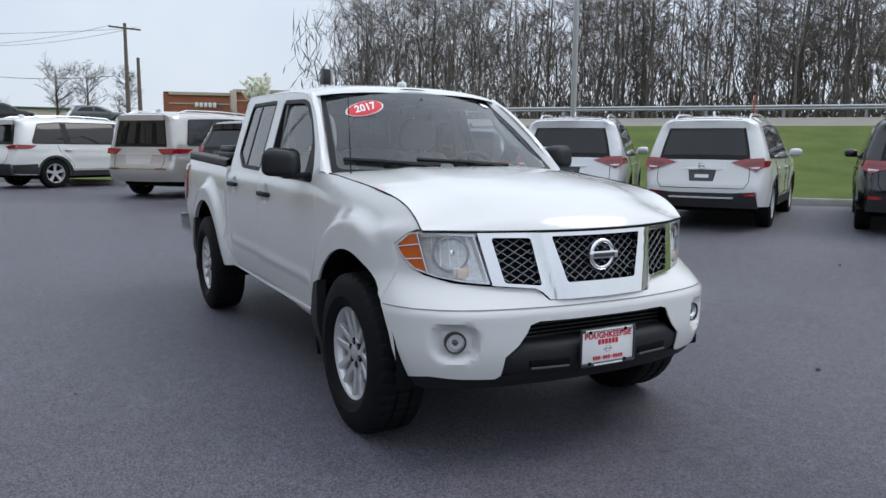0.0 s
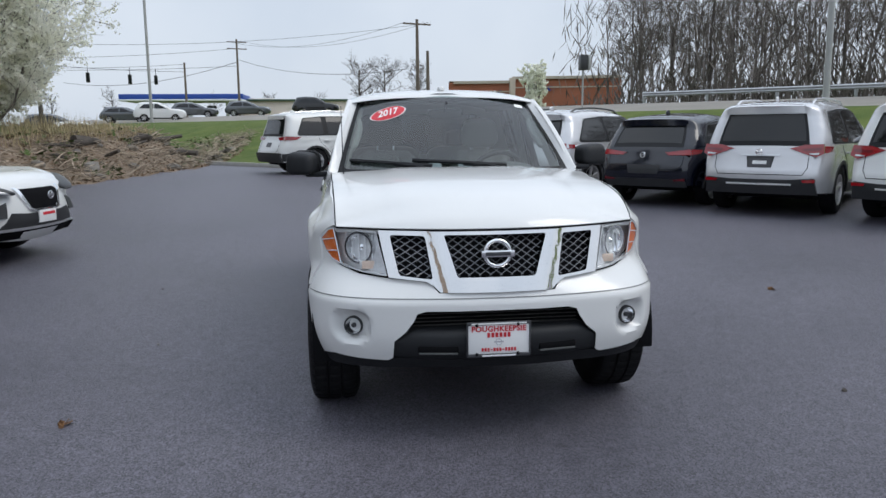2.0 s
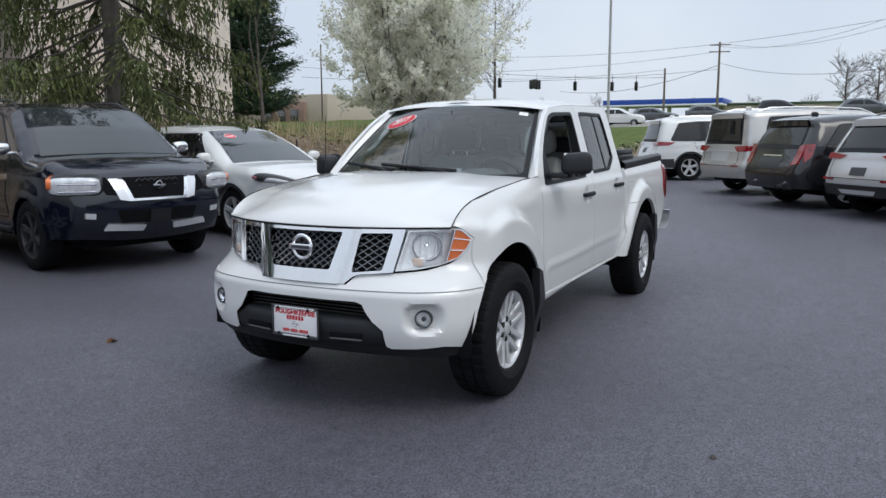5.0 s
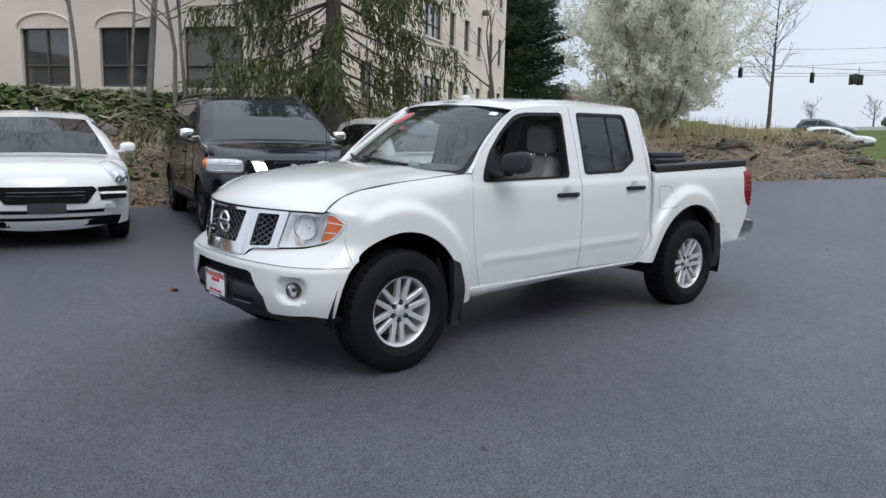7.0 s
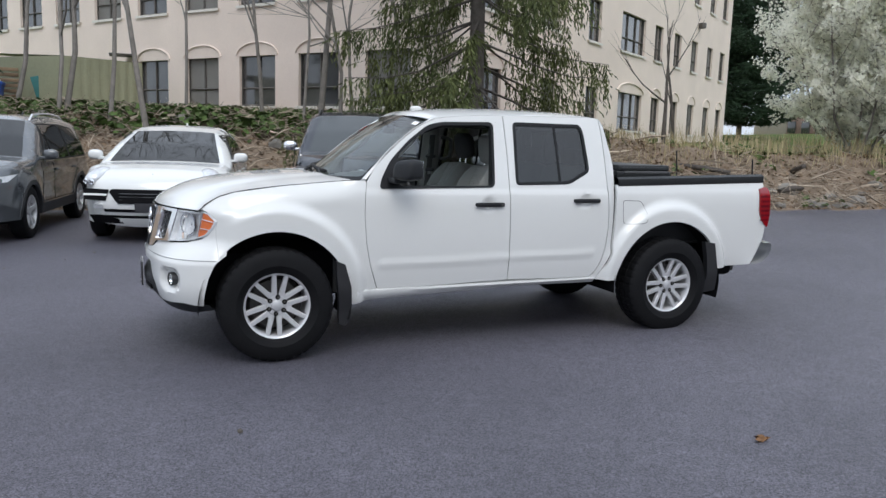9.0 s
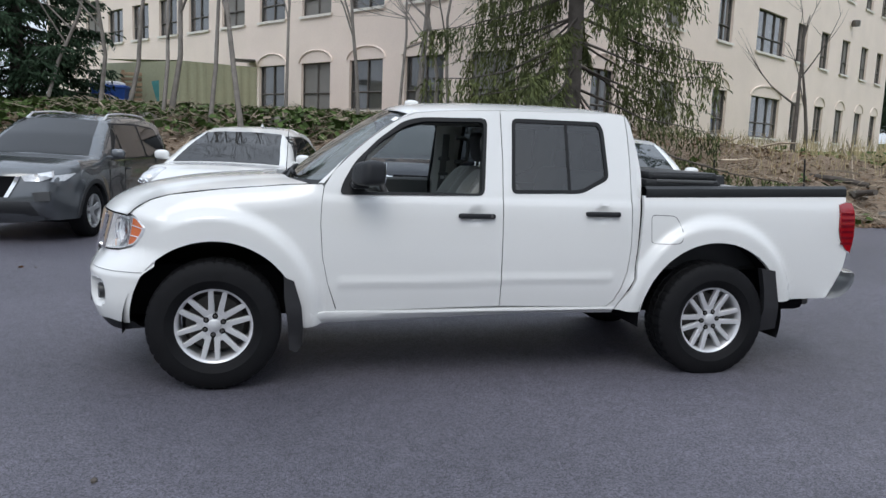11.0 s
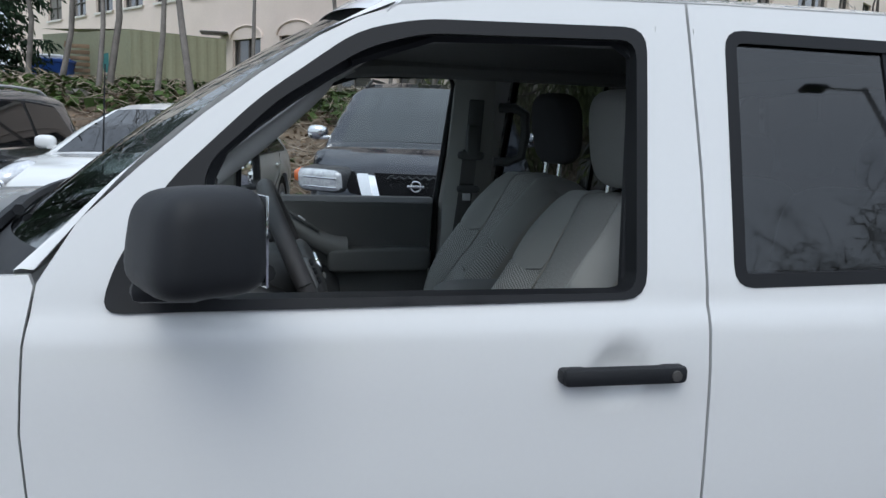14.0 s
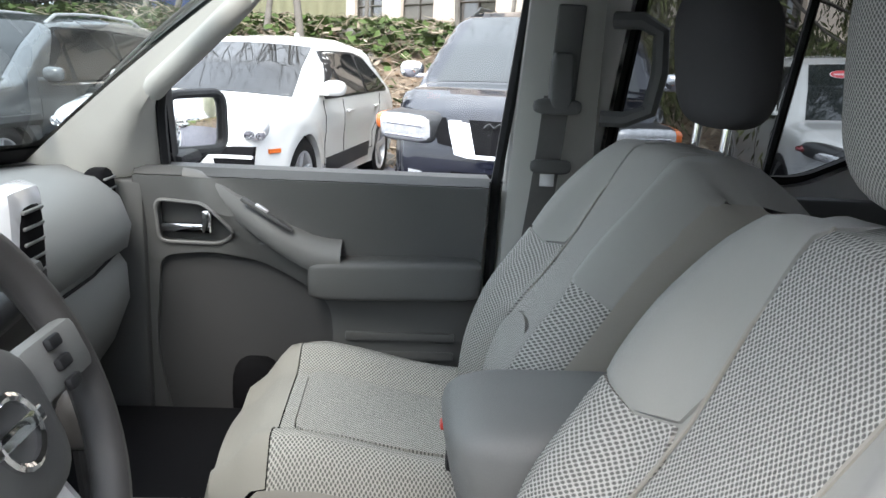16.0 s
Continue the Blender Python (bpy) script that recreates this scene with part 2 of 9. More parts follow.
M_TRIM_GREY = mat("grey_interior_plastic", (0.165, 0.168, 0.167), 0.55, var=0.08, scale=5, fine=400, bump=0.12, bscale=1400)
M_TRIM_DARK = mat("dark_interior_plastic", (0.075, 0.077, 0.077), 0.55, var=0.1, scale=5, fine=400, bump=0.12, bscale=1400)
M_PILLAR = mat("pale_grey_pillar_trim", (0.40, 0.40, 0.375), 0.65, var=0.05, fine=500, bump=0.08, bscale=1500)
M_HEADLINER = mat("headliner", (0.24, 0.24, 0.23), 0.95, var=0.06, fine=900, bump=0.2, bscale=1800)
M_CLOTH = mat("grey_seat_cloth", (0.29, 0.29, 0.272), 0.92, var=0.07, scale=4, fine=700, bump=0.25, bscale=1500, sheen=0.2)
M_CLOTH_SIDE = mat("pale_seat_side", (0.30, 0.288, 0.255), 0.9, var=0.08, scale=4, fine=700, bump=0.3, bscale=1300)
M_MESH = mesh_cloth("spacer_mesh_cloth", (0.47, 0.465, 0.44), (0.14, 0.14, 0.135), 0.0046)
M_MESH_FLAT = mesh_cloth("cushion_mesh_cloth", (0.50, 0.49, 0.45), (0.15, 0.15, 0.14), 0.0046, True)
M_MESH_FINE = mesh_cloth("fine_mesh_cloth", (0.42, 0.415, 0.39), (0.12, 0.12, 0.117), 0.0040)
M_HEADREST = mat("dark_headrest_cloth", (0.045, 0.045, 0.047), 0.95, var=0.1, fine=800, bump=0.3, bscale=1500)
M_LINING = mat("dark_grey_door_lining", (0.092, 0.095, 0.094), 0.55, var=0.08, scale=5, fine=400, bump=0.12, bscale=1400)
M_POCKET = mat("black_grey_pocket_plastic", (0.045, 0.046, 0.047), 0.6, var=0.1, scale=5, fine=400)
M_WEB = mat("grey_belt_webbing", (0.105, 0.103, 0.10), 0.8, var=0.1, bump=0.3, bscale=700)
M_LEATHER = mat("steering_leather", (0.06, 0.058, 0.058), 0.42, var=0.12, scale=10, bump=0.3, bscale=900)
M_CARPET = mat("carpet", (0.07, 0.07, 0.068), 1.0, var=0.2, fine=600, bump=0.6, bscale=900)
M_REDPLASTIC = mat("red_buckle", (0.55, 0.05, 0.04), 0.4, var=0.05)
M_BELT = mat("belt_webbing", (0.05, 0.05, 0.052), 0.8, var=0.1, bump=0.3, bscale=700)
M_STITCH = mat("pale_thread", (0.35, 0.34, 0.32), 0.9, var=0.1)
M_TONNEAU = mat("tonneau_vinyl", (0.016, 0.017, 0.018), 0.45, var=0.2, scale=7, bump=0.2, bscale=300)

M_MESHBAR = mat("dark_chrome_mesh", (0.17, 0.175, 0.185), 0.25, metal=0.6, var=0.05)
M_TURN = mat("pale_amber_lens", (0.80, 0.62, 0.50), 0.2, var=0.1, fine=300, coat=1.0)
M_GRILLE = mat("polished_grille_chrome", (0.80, 0.80, 0.81), 0.08, metal=1.0, var=0.03)

# ---- mesh helpers ----
from mathutils.geometry import delaunay_2d_cdt


def part(name, bm, material, parent=None, label="", sharp=38):
    """One mesh object from a bmesh, under its thing or part."""
    bmesh.ops.remove_doubles(bm, verts=bm.verts, dist=1e-5)
    bmesh.ops.recalc_face_normals(bm, faces=bm.faces)
    me = bpy.data.meshes.new(name)
    bm.to_mesh(me)
    bm.free()
    me.materials.append(material)
    me.shade_smooth()
    me.set_sharp_from_angle(angle=radians(sharp))
    ob = new(name, me)
    if material in (M_WS, M_GLASS, M_PRIV, M_CARGLASS, M_LENS):
        ob.visible_shadow = False      # daylight passes the panes
    if parent:
        ob.parent = parent
    if label:
        ob["label"] = label
    return ob


def thing(name, label, category, group="", m=None):
    ob = new(name)
    ob.empty_display_size = 0.2
    if m is not None:
        ob.matrix_basis = m
    return tagged(ob, label, category, group)


def smooth(a, b, x):
    t = min(1.0, max(0.0, (x - a) / (b - a)))
    return t * t * (3 - 2 * t)


def spline(xs, ys):
    """A smooth curve through knots (cubic Hermite, with knots in rising order)."""
    n = len(xs)
    d = [(ys[i + 1] - ys[i]) / (xs[i + 1] - xs[i]) for i in range(n - 1)]
    m = [d[0]] + [0.0 if d[i - 1] * d[i] <= 0 else 2 * d[i - 1] * d[i] / (d[i - 1] + d[i]) for i in range(1, n - 1)] + [d[-1]]

    def f(x):
        if x <= xs[0]:
            return ys[0] + m[0] * (x - xs[0])
        if x >= xs[-1]:
            return ys[-1] + m[-1] * (x - xs[-1])
        i = max(k for k in range(n - 1) if xs[k] <= x)
        h = xs[i + 1] - xs[i]
        t = (x - xs[i]) / h
        return ((2 * t ** 3 - 3 * t * t + 1) * ys[i] + (t ** 3 - 2 * t * t + t) * h * m[i]
                + (-2 * t ** 3 + 3 * t * t) * ys[i + 1] + (t ** 3 - t * t) * h * m[i + 1])
    return f


def rounded(poly, r, n=4):
    """The polygon with its corners rounded to about r."""
    out, k = [], len(poly)
    for i in range(k):
        p, a, b = Vector(poly[i]), Vector(poly[i - 1]), Vector(poly[(i + 1) % k])
        da, db = a - p, b - p
        q = min(r, da.length * 0.45, db.length * 0.45)
        s, e = p + da.normalized() * q, p + db.normalized() * q
        for j in range(n + 1):
            t = j / n
            out.append(tuple((1 - t) ** 2 * s + 2 * t * (1 - t) * p + t * t * e))
    return out


def shrink(poly, d):
    """The polygon moved inwards by d (outwards: minus)."""
    k = len(poly)
    area = sum(poly[i - 1][0] * poly[i][1] - poly[i][0] * poly[i - 1][1] for i in range(k))
    s = 1 if area > 0 else -1
    out = []
    for i in range(k):
        p, a, b = Vector(poly[i]), Vector(poly[i - 1]), Vector(poly[(i + 1) % k])
        n1, n2 = Vector((-(p - a).y, (p - a).x)).normalized(), Vector((-(b - p).y, (b - p).x)).normalized()
        n = (n1 + n2)
        n = n.normalized() / max(0.5, n.normalized().dot(n1)) if n.length > 1e-6 else n1
        out.append(tuple(p + n * d * s))
    return out


def _inside(poly, P):
    q = np.array(poly)
    x, y = P[:, 0], P[:, 1]
    c = np.zeros(len(P), bool)
    for (x1, y1), (x2, y2) in zip(q, np.roll(q, -1, 0)):
        if y1 != y2:
            c ^= ((y1 > y) != (y2 > y)) & (x < (x2 - x1) * (y - y1) / (y2 - y1) + x1)
    return c


def _near(poly, P):
    q = np.array(poly)
    best = np.full(len(P), 1e9)
    for a, b in zip(q, np.roll(q, -1, 0)):
        ab = b - a
        t = np.clip(((P - a) @ ab) / max(ab @ ab, 1e-12), 0, 1)
        best = np.minimum(best, np.hypot(*(P - a - t[:, None] * ab).T))
    return best


def _dense(poly, step):
    out = []
    for i, a in enumerate(poly):
        b = poly[(i + 1) % len(poly)]
        n = max(1, int(math.dist(a, b) / step))
        out += [(a[0] + (b[0] - a[0]) * j / n, a[1] + (b[1] - a[1]) * j / n) for j in range(n)]
    return out


def panel(outline, surf, holes=(), step=0.04, depth=0.015, inward=None):
    """A sheet cut to an outline with holes, laid on surf(u, v), its edges turned in by depth along inward(u, v)."""
    loops = [_dense(outline, step)] + [_dense(h, step) for h in holes]
    pts, edges = [], []
    for l in loops:
        o = len(pts)
        pts += l
        edges += [(o + i, o + (i + 1) % len(l)) for i in range(len(l))]
    a = np.array(loops[0])
    gx, gy = np.meshgrid(np.arange(a[:, 0].min(), a[:, 0].max(), step), np.arange(a[:, 1].min(), a[:, 1].max(), step))
    P = np.stack([gx.ravel(), gy.ravel()], 1)
    keep = _inside(loops[0], P) & (_near(loops[0], P) > step * 0.5)
    for h in loops[1:]:
        keep &= ~_inside(h, P) & (_near(h, P) > step * 0.5)
    pts += [tuple(p) for p in P[keep]]
    vs, _, fs, *_ = delaunay_2d_cdt([Vector(p) for p in pts], edges, [], 0, 1e-6)
    C = np.array([np.mean([vs[i] for i in f], 0) for f in fs])
    ok = _inside(loops[0], C)
    for h in loops[1:]:
        ok &= ~_inside(h, C)
    bm = bmesh.new()
    verts = {}

    def vert(i):
        if i not in verts:
            verts[i] = bm.verts.new(surf(vs[i][0], vs[i][1]))
        return verts[i]
    for f, k in zip(fs, ok):
        if k:
            try:
                bm.faces.new([vert(i) for i in f])
            except ValueError:
                pass
    if depth and inward:
        back = {v: i for i, v in verts.items()}
        rim = [e for e in bm.edges if len(e.link_faces) == 1]
        deep = {}
        for e in rim:
            for v in e.verts:
                if v not in deep:
                    u = vs[back[v]]
                    deep[v] = bm.verts.new(v.co + Vector(inward(u[0], u[1])) * depth)
        for e in rim:
            bm.faces.new((e.verts[0], e.verts[1], deep[e.verts[1]], deep[e.verts[0]]))
    return bm


def loft(rows, wrap=False, bm=None):
    bm = bm or bmesh.new()
    vr = [[bm.verts.new(p) for p in r] for r in rows]
    for a, b in zip(vr, vr[1:]):
        n = len(a)
        for i in range(n if wrap else n - 1):
            j = (i + 1) % n
            try:
                bm.faces.new((a[i], a[j], b[j], b[i]))
            except ValueError:
                pass
    return bm


def thicken(bm, vec):
    """Closes an open sheet into a solid by pushing a copy of it along vec."""
    ret = bmesh.ops.extrude_face_region(bm, geom=list(bm.faces))
    bmesh.ops.translate(bm, verts=[g for g in ret["geom"] if isinstance(g, bmesh.types.BMVert)], vec=vec)
    return bm


def lathe(profile, n=48, c=(0, 0, 0), bm=None, cap=False):
    """Turns (radius, y) points round the y axis through c."""
    bm = bm or bmesh.new()
    rows = [[(c[0] + r * math.cos(2 * math.pi * i / n), c[1] + h, c[2] + r * math.sin(2 * math.pi * i / n)) for i in range(n)]
            for r, h in profile]
    loft(rows, True, bm)
    if cap:
        bm.verts.ensure_lookup_table()
        bm.faces.new(bm.verts[-n:])
    return bm


def box(c, s, bevel=0.0, m=None, bm=None, seg=2):
    """A box of size s round c with bevelled edges, optionally moved by m."""
    bm = bm or bmesh.new()
    t = bmesh.new()
    bmesh.ops.create_cube(t, size=1)
    bmesh.ops.scale(t, vec=s, verts=t.verts)
    if bevel:
        bmesh.ops.bevel(t, geom=list(t.edges), offset=min(bevel, min(s) * 0.45), segments=seg, affect="EDGES", profile=0.5)
    bmesh.ops.translate(t, vec=c, verts=t.verts)
    if m is not None:
        bmesh.ops.transform(t, matrix=m, verts=t.verts)
    return merge(bm, t)


def merge(bm, t):
    vm = [bm.verts.new(v.co) for v in t.verts]
    t.verts.index_update()
    for f in t.faces:
        bm.faces.new([vm[v.index] for v in f.verts])
    t.free()
    return bm


def tube(pts, r, n=8, bm=None, cap=True, flat=1.0):
    """A pipe along points; r is one radius or one a point."""
    bm = bm or bmesh.new()
    pts = [Vector(p) for p in pts]
    rs = r if isinstance(r, (list, tuple)) else [r] * len(pts)
    up = None
    rows = []
    for i, p in enumerate(pts):
        d = (pts[min(i + 1, len(pts) - 1)] - pts[max(i - 1, 0)]).normalized()
        if up is None:
            up = Vector((0, 0, 1)) if abs(d.z) < 0.9 else Vector((1, 0, 0))
        side = d.cross(up).normalized()
        up = side.cross(d).normalized()
        rows.append([p + (side * math.cos(2 * math.pi * k / n) + up * flat * math.sin(2 * math.pi * k / n)) * rs[i] for k in range(n)])
    loft(rows, True, bm)
    if cap:
        bm.verts.ensure_lookup_table()
        k = len(bm.verts)
        bm.faces.new(bm.verts[k - n:k])
        o = k - n * len(pts)
        bm.faces.new(list(reversed(bm.verts[o:o + n])))
    return bm


def mirrored(bm):
    for v in bm.verts:
        v.co.y = -v.co.y
    return bm


def moved(bm, m):
    bmesh.ops.transform(bm, matrix=m, verts=bm.verts)
    return bm


def text_mesh(s, size, extrude=0.001, space=1.0, bold=0.0):
    """Built-in font letters as a mesh lying in the xy plane, centred."""
    cu = bpy.data.curves.new("letters", "FONT")
    cu.body, cu.size, cu.extrude, cu.align_x, cu.align_y, cu.space_character = s, size, extrude, "CENTER", "CENTER", space
    cu.resolution_u = 3
    cu.offset = bold
    ob = bpy.data.objects.new("letters", cu)
    scene.collection.objects.link(ob)
    me = bpy.data.meshes.new_from_object(ob.evaluated_get(bpy.context.evaluated_depsgraph_get()))
    bm = bmesh.new()
    bm.from_mesh(me)
    bpy.data.objects.remove(ob)
    bpy.data.meshes.remove(me)
    return bm


def superbox(c, s, p=4.0, nu=20, nv=12, shape=None):
    """A padded block: a superellipsoid of full size s round c; shape(x, y, z) may bend unit points."""
    bm = bmesh.new()
    rows = []
    sg = lambda v, e: math.copysign(abs(v) ** e, v)
    for j in range(nv + 1):
        ph = -math.pi / 2 + math.pi * j / nv
        row = []
        for i in range(nu):
            th = 2 * math.pi * i / nu
            e = 2 / p
            q = (sg(math.cos(ph), e) * sg(math.cos(th), e), sg(math.cos(ph), e) * sg(math.sin(th), e), sg(math.sin(ph), e))
            if shape:
                q = shape(*q)
            row.append((c[0] + q[0] * s[0] / 2, c[1] + q[1] * s[1] / 2, c[2] + q[2] * s[2] / 2))
        rows.append(row)
    return loft(rows, True, bm)

# ---- the pickup truck: nose to +x, front axle over x = 0, left side +y ----
truck = thing("pickup_truck", "white crew cab pickup truck, driver window open, parked on asphalt", "pickup truck")
AXLE_R, WHEEL_Z = -3.2, 0.385
SEC = spline([0.30, 0.45, 0.62, 0.85, 1.02, 1.13, 1.20, 1.30, 1.66, 1.76],
             [0.790, 0.812, 0.836, 0.846, 0.842, 0.830, 0.806, 0.776, 0.664, 0.628])
ZSEAM = spline([-0.62, -0.43, -0.27, -0.05, 0.25, 0.36, 0.42, 0.45, 0.476, 0.60], [1.225, 1.215, 1.20, 1.18, 1.138, 1.104, 1.070, 1.048, 1.022, 1.0])


def flare(x, z):
    a = 0.0
    for cx in (0.0, AXLE_R):
        r = math.hypot((x - cx) * 1.08, z - 0.39)
        a = max(a, 0.055 * (1 - smooth(0.620, 0.695, r)))
    return a * smooth(0.25, 0.40, z)


def ty(x, z):
    """Half-width of the body side."""
    y = SEC(z)
    if x > -0.62:
        d = ZSEAM(x) - z
        yf = SEC(min(z, 1.02)) - 0.072 * (1 - min(1, max(0, d / 0.15))) ** 2 - 0.034 * smooth(0.1, 0.55, x)
        k = smooth(-0.62, -0.38, x)
        y = y + (yf - y) * k
    return y + flare(x, z)


def tdoor(x, z):
    y = ty(x, z)
    zc = 0.631 + 0.039 * (-x - 0.7) / 1.79
    y += 0.008 * (1 - smooth(0.014, 0.034, abs(z - zc))) * smooth(-0.70, -0.735, x) * smooth(-2.50, -2.465, x)
    for hx, hz in ((-1.56, 1.053), (-2.395, 1.078)):
        r = math.hypot((x - hx) / 0.062, (z - hz) / 0.052)
        y -= 0.024 * max(0.0, 1 - r * r)
    # soft shoulder under the side windows
    y -= 0.006 * math.exp(-((z - 1.165) / 0.02) ** 2)
    return y


def side(sgn, f, off=0.0):
    return lambda x, z: (x, sgn * (f(x, z) + off), z)


def inw(sgn):
    return lambda u, v: (0, -sgn, 0)


FDOOR = [(-0.715, 0.452), (-0.655, 0.63), (-0.622, 0.79), (-0.608, 0.99), (-0.614, 1.12), (-0.628, 1.21), (-0.682, 1.30), (-0.77, 1.386),
         (-0.86, 1.467), (-0.95, 1.538), (-1.043, 1.603), (-1.11, 1.640), (-1.18, 1.666), (-1.30, 1.684), (-1.457, 1.697), (-1.727, 1.708),
         (-1.732, 1.39), (-1.727, 1.145), (-1.735, 0.482)]
FWIN = rounded([(-0.716, 1.165), (-0.735, 1.235), (-0.81, 1.362), (-0.95, 1.50), (-1.11, 1.618), (-1.22, 1.645), (-1.645, 1.657),
                (-1.612, 1.177)], 0.045)
FWIN_IN = rounded([(-0.862, 1.184), (-0.865, 1.388), (-0.98, 1.497), (-1.125, 1.590), (-1.225, 1.620), (-1.622, 1.632), (-1.592, 1.188)], 0.035)
RDOOR = [(-1.733, 1.708), (-2.1, 1.714), (-2.50, 1.722), (-2.575, 1.715), (-2.588, 1.60), (-2.594, 1.40), (-2.592, 1.19), (-2.599, 0.88),
         (-2.583, 0.70), (-2.552, 0.60), (-2.510, 0.515), (-2.465, 0.478), (-2.40, 0.474), (-1.741, 0.482), (-1.733, 1.145), (-1.738, 1.39)]
RWIN = rounded([(-1.805, 1.664), (-2.398, 1.664), (-2.425, 1.61), (-2.446, 1.30), (-2.255, 1.203), (-1.786, 1.193)], 0.04)
RWIN_IN = shrink(RWIN, 0.024)


def arch(cx, r, a0, a1, n=22):
    return [(cx + r * math.cos(radians(a0 + (a1 - a0) * i / n)), 0.39 + r * math.sin(radians(a0 + (a1 - a0) * i / n))) for i in range(n + 1)]


FENDER = (arch(0, 0.497, 41, 192, 26) + [(-0.50, 0.37), (-0.53, 0.36), (-0.60, 0.375), (-0.66, 0.41), (-0.7105, 0.446), (-0.6515, 0.63), (-0.6185, 0.79),
          (-0.6045, 0.99), (-0.6105, 1.12), (-0.6235, 1.205), (-0.617, 1.222), (-0.43, 1.213), (-0.27, 1.198), (-0.05, 1.178), (0.25, 1.136), (0.36, 1.102),
          (0.42, 1.068), (0.45, 1.046), (0.472, 1.021), (0.455, 1.019), (0.432, 1.007), (0.376, 0.954), (0.386, 0.88)])
BEDSIDE = ([(-2.684, 1.202), (-2.668, 0.88), (-2.649, 0.66), (-2.616, 0.58), (-2.571, 0.515), (-2.525, 0.452), (-2.60, 0.442)]
           + [(AXLE_R + 0.52 * math.cos(radians(a)), 0.39 + 0.52 * math.sin(radians(a))) for a in range(6, 148, 6)]
           + [(-3.655, 0.62), (-3.70, 0.505), (-3.80, 0.515), (-4.10, 0.52), (-4.165, 0.66), (-4.20, 0.74), (-4.215, 0.84), (-4.20, 1.236), (-3.29, 1.218)])

GPLAN_U = [0, 0.15, 0.3, 0.45, 0.6, 0.75, 0.9, 1.0, 1.1, 1.2, 1.3]
GX = spline(GPLAN_U, [0.720, 0.713, 0.695, 0.655, 0.600, 0.530, 0.455, 0.400, 0.345, 0.29, 0.23])
GY = spline(GPLAN_U, [0, 0.13, 0.26, 0.40, 0.54, 0.655, 0.757, 0.810, 0.846, 0.866, 0.876])
BX = spline(GPLAN_U, [0.800, 0.798, 0.785, 0.762, 0.730, 0.675, 0.590, 0.520, 0.460, 0.400, 0.33])
BY = spline(GPLAN_U, [0, 0.14, 0.28, 0.43, 0.57, 0.70, 0.80, 0.85, 0.875, 0.893, 0.902])


def nose_y(x, z):
    """Half-width of the bumper skin at a given x."""
    w = smooth(0.67, 0.84, z)
    lo, hi = 0.6, 1.3
    for _ in range(18):
        u = (lo + hi) / 2
        if BX(u) + (GX(u) - BX(u)) * w > x:
            lo = u
        else:
            hi = u
    return BY(u) + (GY(u) - BY(u)) * w


def fend(x, z):
    """The fender runs flush into the bumper skin and the lamp."""
    y = ty(x, z)
    k = smooth(0.16, 0.345, x) * (1 - smooth(0.985, 1.06, z))
    return y + (nose_y(x, z) + 0.0025 - y) * k if k > 0 else y


